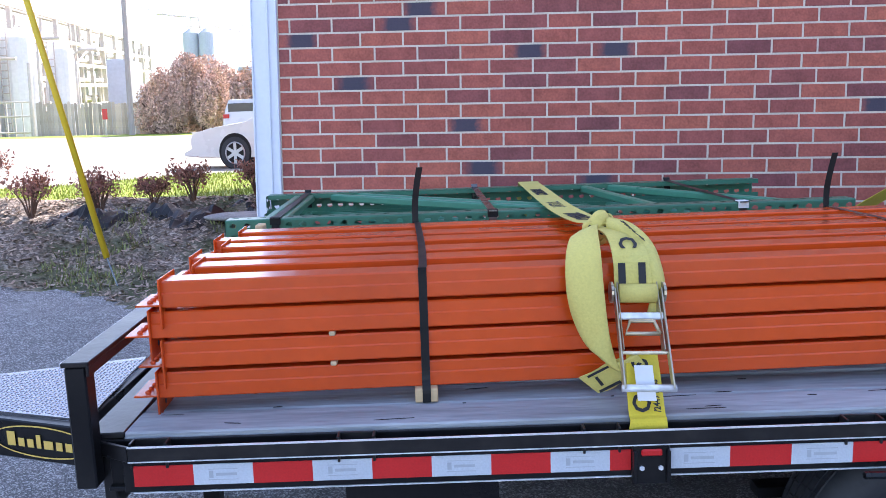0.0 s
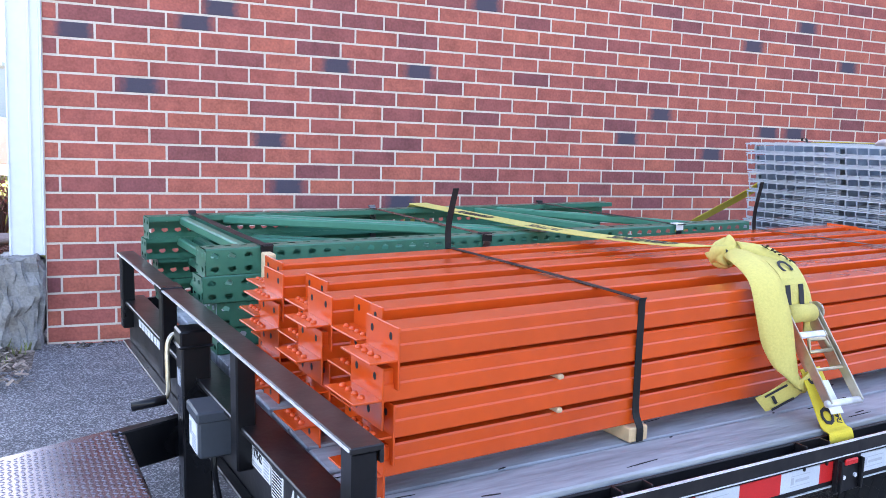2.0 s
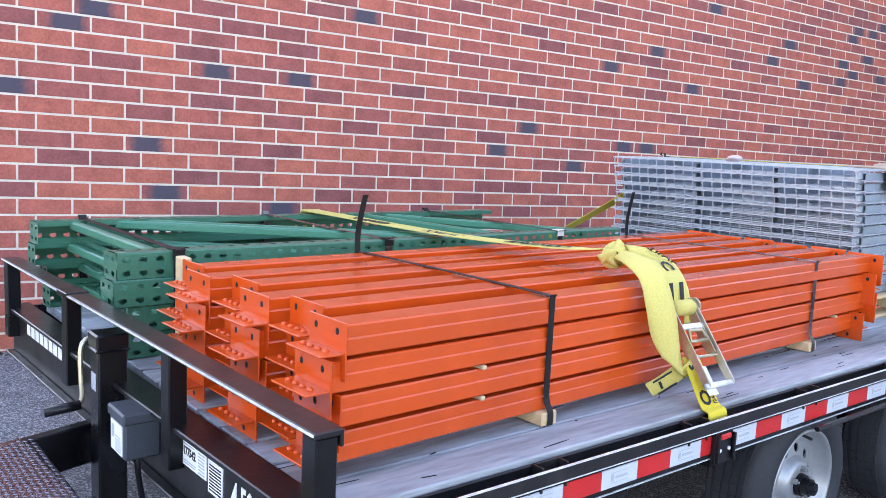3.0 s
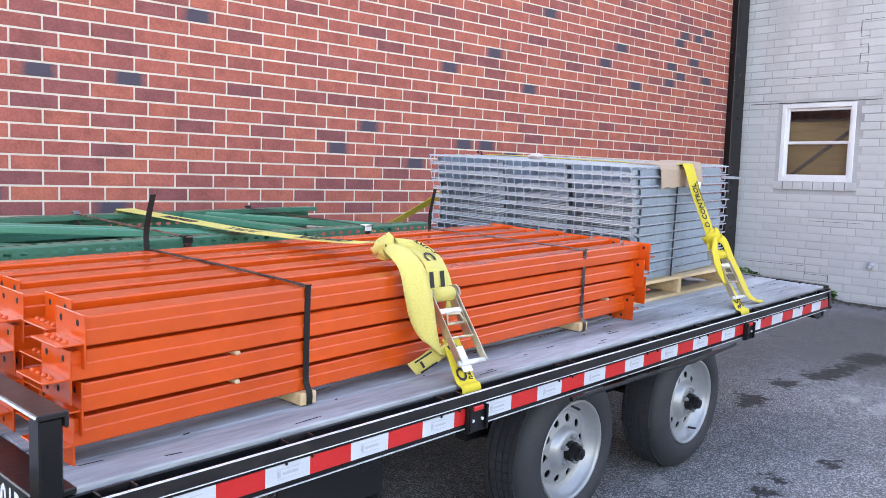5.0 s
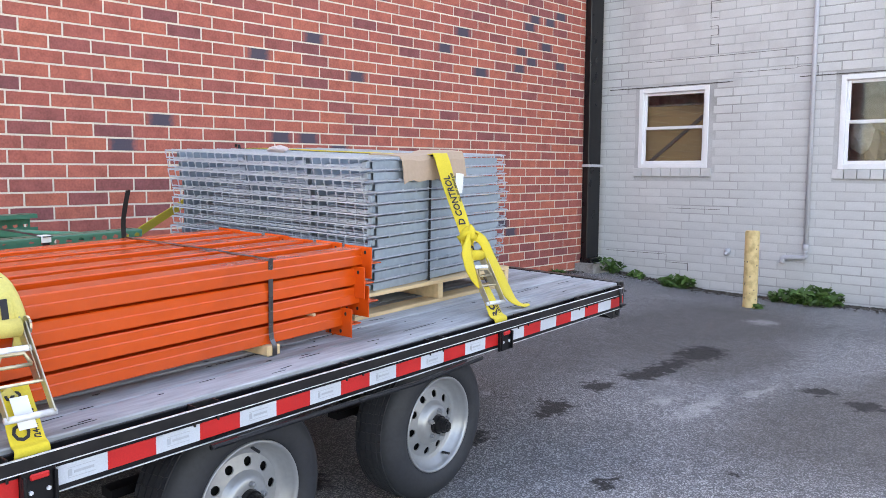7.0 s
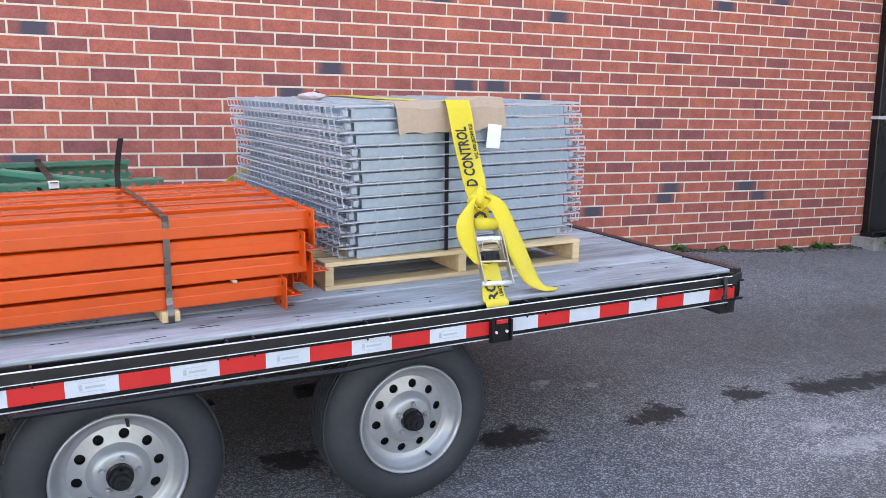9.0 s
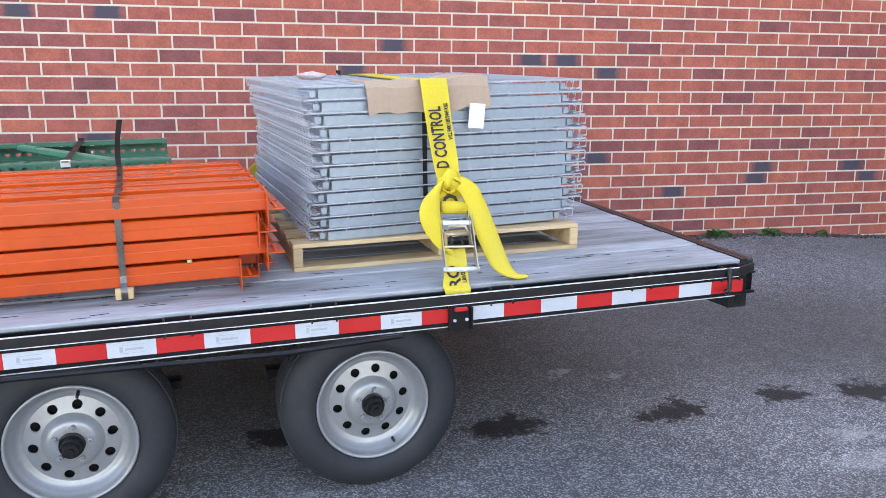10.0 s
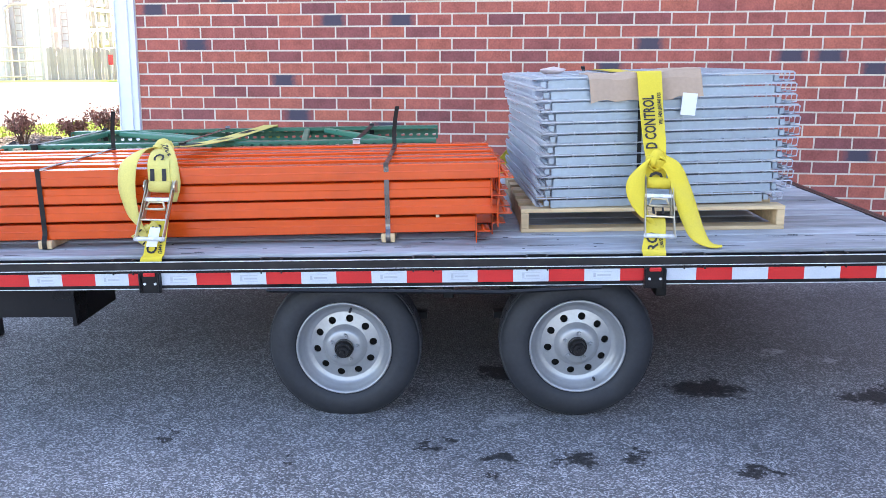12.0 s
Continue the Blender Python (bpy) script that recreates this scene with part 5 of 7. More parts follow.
    part("twist", ribbon([(1.24, 0.42, 0.42, 0.3, 0.8, 0.5, 0.05), (1.278, 0.35, 0.405, 0.4, 0.5, 0.7, 0.055), (1.308, 0.29, 0.368, 0.7, 0.3, 0.5, 0.055), (1.328, 0.262, 0.318, 1, 0.4, 0.1, 0.045), (1.334, 0.25, 0.262, 1, 0.3, 0, 0.04), (1.318, 0.235, 0.2, 1, 0.2, 0.1, 0.04)], 0.006, 5, 0.2), M_STRAP_PALE, s, smooth=True)
    words("TROL", 0.05, M_INK, s, plane((1.283, 0.325, 0.405), (0.55, -0.65, -0.5), (0.4, 0.6, -0.2)) @ pose(0, 0, 0.006), squeeze=0.75)
    part("leg", ribbon([(1.277, 0.19, 0.13, *X, 0.075), (1.272, 0.14, 0.06, *X, 0.084), (1.27, 0.105, 0.006, *X, 0.086), (1.268, 0.08, -0.004, *X, 0.086), (1.265, 0.072, -0.03, *X, 0.09), (1.265, 0.07, -0.05, *X, 0.07)], 0.003, 5), M_STRAP, s)
    words("O", 0.06, M_INK, s, plane((1.262, 0.117, 0.026), (0, 0.6, 0.8), (-1, 0, 0)) @ pose(0, 0, 0.003))
    words("/2449 KGS", 0.022, M_INK, s, plane((1.296, 0.124, 0.04), (0, 0.5, 0.86), (-1, 0, 0)) @ pose(0, 0, 0.003), squeeze=0.8)
    words("S", 0.055, M_INK, s, plane((1.27, 0.172, 0.105), (0, 0.58, 0.8), (-1, 0, 0)) @ pose(0, 0, 0.003))
    ratchet(s, (1.277, 0.25, 0.265), (1.268, 0.09, 0.062), 0.114, M_STRAP_PALE)


def strap_on_decks():
    s = thing("ratchet_strap", T, "bright yellow ratchet strap with black print over the wire decks, knotted", "ratchet strap", "ratchet straps")
    part("webbing", ribbon([(2.8, 2.43, -0.02, *X, 0.1), (2.83, 2.38, 0.1, *X, 0.1), (2.94, 2.22, 0.24, *X, 0.1), (3.14, 2.0, 0.44, *X, 0.1), (3.33, 1.83, 0.655, *X, 0.1), (3.36, 1.76, 0.692, *X, 0.1), (3.355, 1.2, 0.692, *X, 0.1), (3.352, 0.7, 0.693, *X, 0.1), (3.352, 0.5, 0.697, *X, 0.104), (3.352, 0.462, 0.69, *X, 0.104), (3.354, 0.41, 0.56, *X, 0.1), (3.358, 0.345, 0.42, *X, 0.096), (3.36, 0.315, 0.35, *X, 0.085)], 0.003, 5), M_STRAP, s)
    up = Vector((-0.002, 0.065, 0.14)).normalized()
    words("D CONTROL", 0.066, M_INK, s, plane((3.344, 0.3855, 0.5), up, (-1, 0, 0)) @ pose(-0.012, 0, 0.012), squeeze=0.62)
    words("WLL 5400 LBS/2449 KGS", 0.022, M_INK, s, plane((3.388, 0.406, 0.545), up, (-1, 0, 0)) @ pose(0, 0, 0.01), squeeze=0.62)
    knot(s, (3.358, 0.298, 0.335), 1.05, M_STRAP)
    part("loop", ribbon([(3.35, 0.29, 0.345, 0.3, 0.2, 0.8, 0.05), (3.29, 0.255, 0.325, 0.9, 0.1, 0.6, 0.07), (3.262, 0.225, 0.26, 1, 0.1, 0.1, 0.078), (3.268, 0.2, 0.18, 1, 0, -0.3, 0.078), (3.3, 0.18, 0.11, 0.8, 0, -0.6, 0.06), (3.335, 0.17, 0.1, 0.5, 0, -0.8, 0.045)], 0.003, 5, 0.1), M_STRAP, s, smooth=True)
    part("tail", ribbon([(3.37, 0.29, 0.345, 0.4, 0.3, 0.8, 0.05), (3.42, 0.26, 0.315, 0.9, 0.2, 0.4, 0.07), (3.452, 0.23, 0.23, 1, 0.15, 0.2, 0.08), (3.475, 0.19, 0.14, 1, 0.1, 0.25, 0.08), (3.505, 0.15, 0.055, 1, 0.3, 0.4, 0.07), (3.55, 0.12, 0.016, 0.6, 1, 0.25, 0.045), (3.595, 0.11, 0.012, 0.2, 1, 0.15, 0.02)], 0.003, 5, 0.1), M_STRAP, s, "loose tail trailing onto the deck", True)
    part("run", ribbon([(3.36, 0.31, 0.33, *X, 0.085), (3.36, 0.295, 0.27, *X, 0.085), (3.357, 0.27, 0.24, *X, 0.085)], 0.004, 4), M_STRAP, s)
    words("O", 0.085, M_INK, s, plane((3.36, 0.285, 0.262), (0, 0.2, 0.98), (-1, 0, 0)) @ pose(0, 0, 0.006))
    part("leg", ribbon([(3.345, 0.2, 0.12, *X, 0.075), (3.333, 0.15, 0.06, *X, 0.085), (3.318, 0.105, 0.006, *X, 0.095), (3.316, 0.08, -0.004, *X, 0.095), (3.315, 0.072, -0.03, *X, 0.085), (3.315, 0.07, -0.05, *X, 0.065)], 0.003, 5), M_STRAP, s)
    words("RO", 0.062, M_INK, s, plane((3.318, 0.122, 0.028), (0, 0.6, 0.8), (-1, 0, 0)) @ pose(0, 0, 0.003))
    words("LBS/244", 0.02, M_INK, s, plane((3.352, 0.124, 0.032), (0, 0.6, 0.8), (-1, 0, 0)) @ pose(0, 0, 0.003), squeeze=0.9)
    bars_on(s, plane((3.352, 0.21, 0.135), (0, 0.6, 0.8), (-1, 0, 0)) @ pose(0, 0, 0.006), [(-0.03, -0.022, -0.03, 0.03), (-0.01, 0.028, -0.026, -0.018), (-0.01, 0.028, 0.012, 0.022), (0.02, 0.03, -0.018, 0.012)])
    ratchet(s, (3.362, 0.275, 0.25), (3.347, 0.14, 0.04), 0.118, M_STRAP)


strap_on_beams()
strap_on_decks()

# ---- building details ----
tr = thing("corner_trim", pose(WALL_X0, WALL_Y, 0), "white metal corner trim on a rough concrete pier at the brick corner", "trim", kind="structure")
part("trim_sheet", boxes((-0.19, -0.012, -0.02, 0.25, 0.87, Z_TOP), (-0.075, -0.06, -0.035, -0.02, 0.87, Z_TOP), (-0.012, 0.0, -0.03, 0.02, 0.87, Z_TOP), (-0.19, -0.178, -0.032, -0.02, 0.87, Z_TOP), bevel=0.003), M_TRIM, tr)
bm = bmesh.new()
bmesh.ops.create_cube(bm, size=1.0, matrix=pose(-0.135, 0.06, 0.52) @ Matrix.Diagonal((0.25, 0.42, 0.7, 1)))
bmesh.ops.bevel(bm, geom=bm.edges[:], offset=0.03, segments=2, affect="EDGES")
bmesh.ops.subdivide_edges(bm, edges=bm.edges[:], cuts=9, use_grid_fill=True)
for v in bm.verts:
    lump = 0.03 * noise.noise(v.co * 9) + 0.03 * noise.noise(v.co * 26) + 0.012 * noise.noise(v.co * 60)
    v.co += Vector((lump, 0.03 * noise.noise(v.co * 9 + Vector((5, 0, 0))) - lump, 0.02 * noise.noise(v.co * 11)))
    v.co.x -= 0.1 * max(0, 0.55 - v.co.z)
part("concrete_pier", bm, M_CONCRETE, tr, "rough grey concrete pier")

dp = thing("downspout", pose(9.868, WALL_Y - 0.1, 0.1), "black square downspout in the corner between the walls", "downspout", kind="structure")
part("pipe", boxes((0, 0.29, 0, 0.09, 0.3, 5.2), bevel=0.006), M_BLACK, dp)
part("shoe", boxes((-0.02, 0.27, -0.08, 0.09, 0.22, 0.32), bevel=0.008), M_BLACK, dp)
part("clip", boxes((-0.01, 0.33, -0.012, 0.1, 1.52, 1.555), bevel=0.002), M_PIPE, dp)
solid("splash_block", [(9.72, 10.12, WALL_Y - 0.3, WALL_Y - 0.02, 0.05, 0.36)], M_CONCRETE, "small concrete splash block under the downspout", "concrete block")

M_GLASS = bpy.data.materials.new("window_glass")
M_GLASS.use_nodes = True
gb = M_GLASS.node_tree.nodes["Principled BSDF"]
gb.inputs["Base Color"].default_value, gb.inputs["Roughness"].default_value = (0.9, 0.92, 0.92, 1), 0.03
gb.inputs["Transmission Weight"].default_value, gb.inputs["IOR"].default_value = 1.0, 1.45
M_PLY = material("old_plywood", (0.33, 0.22, 0.11), 0.8, vary=0.2, scale=2, fine=30, stretch=(1, 0.3, 4), tint=(0.2, 0.13, 0.07), tint_scale=3, tint_amount=0.6)
M_DIM = material("dim_interior", (0.1, 0.09, 0.085), 0.9, vary=0.3, scale=2, fine=20)


def sash_window(y0, y1, z0, z1, board):
    """White double-hung window in the painted wall, with a brick sill below."""
    w = thing("window", pose(WHITE_X, y0, z0), "white double-hung window " + ("with plywood and a diagonal board behind the glass" if board else "with dim clutter behind the glass"), "window", kind="structure")
    a, h, t = y1 - y0, z1 - z0, 0.055
    part("frame", boxes((-0.012, 0.06, 0, t, 0, h), (-0.012, 0.06, a - t, a, 0, h), (-0.012, 0.06, t, a - t, 0, t), (-0.012, 0.06, t, a - t, h - t, h), bevel=0.004), M_WINDOW, w)
    for k, (c, d, off) in enumerate(((t, h * 0.5 + 0.02, 0.018), (h * 0.5 - 0.02, h - t, 0.036))):
        s = part("sash", boxes((off, off + 0.02, t, t + 0.035, c, d), (off, off + 0.02, a - t - 0.035, a - t, c, d), (off, off + 0.02, t + 0.035, a - t - 0.035, c, c + 0.035), (off, off + 0.02, t + 0.035, a - t - 0.035, d - 0.035, d), bevel=0.003), M_WINDOW, w)
        g = part("pane", boxes((off + 0.008, off + 0.012, t + 0.035, a - t - 0.035, c + 0.035, d - 0.035)), M_GLASS, s)
        g.visible_shadow = False
    n = 8
    for k in range(n):
        part("sill_brick", boxes((-0.03, 0.02, -0.06 + k * (a + 0.12) / n + 0.005, -0.06 + (k + 1) * (a + 0.12) / n - 0.005, -0.108, -0.006), bevel=0.004), M_WHITE_BRICK, w)
    part("lintel_crack", boxes((-0.0075, 0.0, -0.25, a + 0.45, h + 0.012, h + 0.022)), M_DIM, w)
    if board:
        part("plywood", boxes((0.14, 0.155, 0.02, a - 0.02, 0.02, h * 0.78)), M_PLY, w)
        bm = bmesh.new()
        box(bm, -0.6, 0.6, -0.012, 0.012, -0.02, 0.02, m=pose(0.11, a * 0.45, h * 0.4, 0, 0, 90) @ pose(0, 0, 0, 0, 38, 0))
        part("diagonal_board", bm, M_DIM, w)
        part("shelf", boxes((0.1, 0.5, 0.0, a, h * 0.78, h * 0.8)), M_DIM, w)
    else:
        for k in range(5):
            bm = bmesh.new()
            bmesh.ops.create_icosphere(bm, subdivisions=2, radius=0.2, matrix=pose(0.35, 0.15 + k * 0.17, 0.2 + 0.17 * (k % 3)) @ Matrix.Diagonal((0.5, 0.7, 1, 1)))
            for v in bm.verts:
                v.co += Vector((0.05, 0.08, 0.1)) * noise.noise(v.co * 6 + Vector((k, 0, 0)))
            part("clutter", bm, M_DIM if k % 2 else M_CONCRETE, w)
    return w


for k, (y0, y1, z0, z1) in enumerate(WIN):
    sash_window(y0, y1, z0, z1, k == 0)

pipe = thing("conduit_pipe", pose(WHITE_X - 0.04, 4.19, 0.19), "grey painted conduit running down the painted wall", "pipe", kind="structure")
part("riser", rods([((0, 0.0, 0.46), (0, 0.0, 5.2))], 0.026, 12), M_PIPE, pipe, smooth=True)
part("elbow", tube(smooth_path([(0, 0, 0.5), (0, 0, 0.43), (0, 0.05, 0.405), (0, 0.2, 0.4), (0, 0.25, 0.385), (0, 0.26, 0.33)], 4), 0.028, 10), M_PIPE, pipe, smooth=True)
part("collar", rods([((0, 0, 0.49), (0, 0, 0.56))], 0.034, 12), M_PIPE, pipe, smooth=True)
bm = bmesh.new()
rod(bm, (WHITE_X - 0.05, 5.113, 0.61), (WHITE_X, 5.113, 0.61), 0.035, 10)
rod(bm, (WHITE_X - 0.09, 5.113, 0.58), (WHITE_X - 0.03, 5.113, 0.58), 0.02, 8)
tagged(part("wall_spigot", bm, M_PIPE, smooth=True), "small grey capped spigot on the painted wall", "spigot")
solid("meter_box", [(WHITE_X - 0.12, WHITE_X, 3.09, 3.367, 2.871, 3.443)], M_PIPE, "grey meter box edge on the painted wall", "meter box")

# settlement cracks in the painted wall: stepped dark lines in the joints
def crack(*points):
    rows = []
    points = [(y * 0.9865 + 0.0126, z * 0.9865 + 0.0202) for y, z in points]
    for (ya, za), (yb, zb) in zip(points, points[1:]):
        rows.append((WHITE_X - 0.0075, WHITE_X, min(ya, yb) - 0.002, max(ya, yb) + 0.002, za - 0.0022, za + 0.0022))
        if abs(za - zb) > 0.01:
            rows.append((WHITE_X - 0.0075, WHITE_X, yb - 0.0018, yb + 0.0018, min(za, zb), max(za, zb)))
    return rows


solid("wall_cracks", crack((6.4, 2.975), (4.54, 2.975)) + crack((6.72, 2.655), (5.19, 2.655)) + crack((5.18, 2.755), (4.43, 2.755)) + crack((4.44, 2.87), (4.43, 2.77), (4.26, 2.76), (4.2, 2.65), (3.94, 2.64))
      + crack((5.23, 3.64), (5.5, 3.64), (5.5, 3.44), (5.4, 3.44)) + crack((5.5, 3.34), (5.4, 3.34), (5.4, 3.23), (5.49, 3.225), (5.49, 3.12), (5.39, 3.1), (5.39, 3.0)) + crack((6.0, 1.1), (5.3, 1.1)) + crack((6.9, 0.5), (6.0, 0.4), (5.7, 0.3)), M_DIM, "thin dark settlement cracks in the painted wall", "crack")

bo = thing("bollard", pose(9.33, 4.43, ground_z(9.33, 4.43)), "yellow painted steel bollard with chipped rust spots", "bollard")
bm = bmesh.new()
rod(bm, (0, 0, -0.05), (0, 0, 0.82), 0.075, 24)
part("post", bm, M_YELLOW_POST, bo, smooth=False)
bm = bmesh.new()
rod(bm, (0, 0, 0.816), (0, 0, 0.828), 0.07, 24)
part("cap", bm, M_YELLOW_POST, bo)
random.seed(4)
for k in range(13):
    a, z = random.uniform(2.2, 4.6), random.uniform(0.03, 0.78)
    bm = bmesh.new()
    bmesh.ops.create_cone(bm, cap_ends=True, segments=6, radius1=1, radius2=1, depth=0.0015, matrix=pose(0.0752 * math.cos(a), 0.0752 * math.sin(a), z, 0, 90, math.degrees(a)) @ Matrix.Diagonal((random.uniform(0.004, 0.013), random.uniform(0.003, 0.008), 1, 1)))
    part("rust_chip", bm, M_DIM, bo)


def weed(x, y, size, n, seed):
    """A clump of broad pointed leaves on stalks."""
    random.seed(seed)
    ob = thing("weed_clump", pose(x, y, ground_z(x, y)), "green broad-leaved weed growing at the foot of the painted wall", "weed", "weeds along the wall")
    v, f = [], []
    sv = bmesh.new()
    for _ in range(n):
        a, r, h = random.uniform(0, 6.28), size * math.sqrt(random.random()), size * random.uniform(0.15, 0.95)
        c = Vector((r * math.cos(a), r * math.sin(a) * 1.3, h * (1.1 - 0.5 * r / size)))
        if random.random() < 0.25:
            rod(sv, (c.x * 0.4, c.y * 0.4, -0.02), c, 0.003, 4)
        q = Euler((random.uniform(-0.9, 0.9), random.uniform(-0.9, 0.9), random.uniform(0, 6.28))).to_matrix()
        l = random.uniform(0.03, 0.065)
        o = len(v)
        v += [tuple(c + q @ Vector(p) * l) for p in ((-1, 0, 0), (-0.3, 0.45, 0.08), (0.5, 0.35, 0.06), (1, 0, -0.05), (0.5, -0.35, 0.06), (-0.3, -0.45, 0.08), (0, 0, -0.06))]
        f += [(o + 6, o + k, o + (k + 1) % 6) for k in range(6)]
    tagged(part("leaves", mesh_from("leaves", v, f, M_LEAF), M_LEAF, ob), kind="stuff")
    part("stalk", sv, M_LEAF, ob)


for k, (x, y, s, n) in enumerate(((10.06, 5.65, 0.17, 170), (10.06, 4.0, 0.22, 260), (10.06, 4.3, 0.16, 120), (9.33, 4.36, 0.06, 30), (10.06, 6.7, 0.2, 120), (10.1, 6.25, 0.09, 50), (10.06, 2.95, 0.22, 150))):
    weed(x, y, s, n, 50 + k)
random.seed(8)
for k in range(14):
    x = random.choice([6.9, 7.4, 8.0, 8.8, 9.3]) + random.uniform(-0.15, 0.15)
    weed(x, WALL_Y - random.uniform(0.03, 0.09), 0.045, 14, 80 + k)

# dark gravel and leaf litter swept against the feet of the walls
M_LITTER = material("dark_litter", (0.07, 0.06, 0.05), 0.95, vary=0.4, piece=0.6, tint=(0.2, 0.18, 0.15), tint_scale=20, tint_amount=0.5)
random.seed(61)
v, f = [], []
for _ in range(5200):
    if random.random() < 0.62:
        x, y = WHITE_X - 0.01 - abs(random.gauss(0, 0.13)), random.uniform(1.0, WALL_Y - 0.03)
    else:
        x, y = random.choice((random.uniform(-0.5, WHITE_X - 0.1), random.uniform(6.5, WHITE_X - 0.1))), WALL_Y - 0.012 - abs(random.gauss(0, 0.07))
    o, l, c = len(v), random.uniform(0.006, 0.022), Vector((x, y, ground_z(x, y) + 0.003))
    q = Euler((random.uniform(-0.5, 0.5), random.uniform(-0.5, 0.5), random.uniform(0, 6.28))).to_matrix()
    v += [tuple(c + q @ Vector(w) * l) for w in ((-1, -0.5, 0), (0.9, -0.6, 0), (1, 0.5, 0), (-0.8, 0.6, 0), (0, 0, 0.6))]
    f += [(o, o + 1, o + 4), (o + 1, o + 2, o + 4), (o + 2, o + 3, o + 4), (o + 3, o, o + 4)]
tagged(new("wall_litter", mesh_from("wall_litter", v, f, M_LITTER)), "dark gravel and dry leaf litter along the wall feet", "litter", kind="stuff")

# ---- planted bank and street, left of the building ----
LOT_THINGS = {ob.name for ob in bpy.data.objects}
M_TWIG = material("brown_twig", (0.12, 0.07, 0.05), 0.9, vary=0.3)
M_RED_LEAF = material("reddish_leaf", (0.28, 0.12, 0.09), 0.7, vary=0.3, piece=0.4, tint=(0.3, 0.16, 0.06), tint_scale=3, tint_amount=0.6)
M_PINK_LEAF = material("pale_red_foliage", (0.58, 0.4, 0.33), 0.7, vary=0.3, piece=0.45, tint=(0.42, 0.28, 0.15), tint_scale=0.8, tint_amount=0.7)
M_SHEET = material("black_landscape_cloth", (0.012, 0.012, 0.015), 0.55, vary=0.3, scale=5, fine=60, bump=0.3)


def leaves_cloud(n, spread, leaf, seed, lobes=5):
    """Many small leaves scattered over uneven lobes. Verts and faces."""
    random.seed(seed)
    v, f = [], []
    centres = [(Vector((random.uniform(-1, 1) * spread[0] * 0.55, random.uniform(-1, 1) * spread[1] * 0.55, random.uniform(0.25, 0.8) * spread[2])), random.uniform(0.35, 0.6)) for _ in range(lobes)]
    for _ in range(n):
        c, r = random.choice(centres)
        d = Vector((random.gauss(0, 1), random.gauss(0, 1), random.gauss(0, 1))).normalized() * r * random.random() ** 0.4
        p = c + Vector((d.x * spread[0], d.y * spread[1], d.z * spread[2]))
        q = Euler((random.uniform(0, 6.28), random.uniform(0, 6.28), 0)).to_matrix()
        o, l = len(v), leaf * random.uniform(0.6, 1.4)
        v += [tuple(p + q @ Vector(w) * l) for w in ((-1, 0, 0), (0, 0.45, 0.1), (1, 0, 0), (0, -0.45, 0.1))]
        f.append((o, o + 1, o + 2, o + 3))
    return v, f


def shrub(x, y, h, seed):
    """A pruned shrub: bare forked stems with small reddish leaves at the tips."""
    random.seed(seed)
    z = ground_z(x, y)
    ob = thing("shrub", pose(x, y, z), "pruned shrub with bare brown stems and small reddish leaves", "shrub", "pruned shrubs on the bank")
    bm = bmesh.new()
    v, f = [], []
    for k in range(11):
        a, lean = random.uniform(0, 6.28), random.uniform(0.1, 0.55)
        tip = Vector((math.cos(a) * lean * h, math.sin(a) * lean * h, h * random.uniform(0.6, 0.9)))
        mid = tip * 0.5 + Vector((0, 0, 0.06 * h))
        rod(bm, (0, 0, -0.05), mid, 0.014 * h / 0.4, 5, 0.01 * h / 0.4)
        rod(bm, mid, tip, 0.01 * h / 0.4, 5, 0.005)
        for _ in range(3):
            t2 = tip + Vector((random.uniform(-0.12, 0.12), random.uniform(-0.12, 0.12), random.uniform(0.03, 0.14))) * h / 0.4
            rod(bm, mid.lerp(tip, random.uniform(0.4, 1)), t2, 0.005, 4, 0.003)
            for _ in range(20):
                c = t2 + Vector((random.gauss(0, 0.045), random.gauss(0, 0.045), random.gauss(-0.03, 0.055))) * h / 0.4
                q = Euler((random.uniform(0, 6.28), random.uniform(0, 6.28), 0)).to_matrix()
                o, l = len(v), random.uniform(0.012, 0.026)
                v += [tuple(c + q @ Vector(w) * l) for w in ((-1, 0, 0), (0, 0.5, 0.1), (1, 0, 0), (0, -0.5, 0.1))]
                f.append((o, o + 1, o + 2, o + 3))
    part("stem", bm, M_TWIG, ob)
    tagged(part("leaves", mesh_from("leaves", v, f, M_RED_LEAF), M_RED_LEAF, ob), kind="stuff")


for k, (x, y, h) in enumerate(((-2.86, 9.1, 0.36), (-2.5, 9.55, 0.25), (-2.16, 9.75, 0.31), (-1.5, 9.8, 0.3), (-3.6, 9.2, 0.34), (-4.5, 9.9, 0.5), (-5.5, 10.0, 0.5), (-6.5, 10.0, 0.45), (-1.0, 10.2, 0.42))):
    shrub(x, y, h, 200 + k)

# heaped black ground cloth at the top of the bank
random.seed(31)
v, nx, ny = [], 60, 8
for j in range(ny + 1):
    for i in range(nx + 1):
        x, y = -3.3 + i * 2.6 / nx, 8.75 + j * 0.09 + 0.12 * math.sin(i * 0.35)
        edge = math.sin(math.pi * j / ny)
        v.append((x, y, ground_z(x, y) - 0.03 + edge * (0.06 + 0.08 * noise.noise(Vector((x * 3.5, y * 5, 2))) + 0.08 * noise.noise(Vector((x * 11, y * 11, 4))))))
f = [(j * (nx + 1) + i, j * (nx + 1) + i + 1, (j + 1) * (nx + 1) + i + 1, (j + 1) * (nx + 1) + i) for j in range(ny) for i in range(nx)]
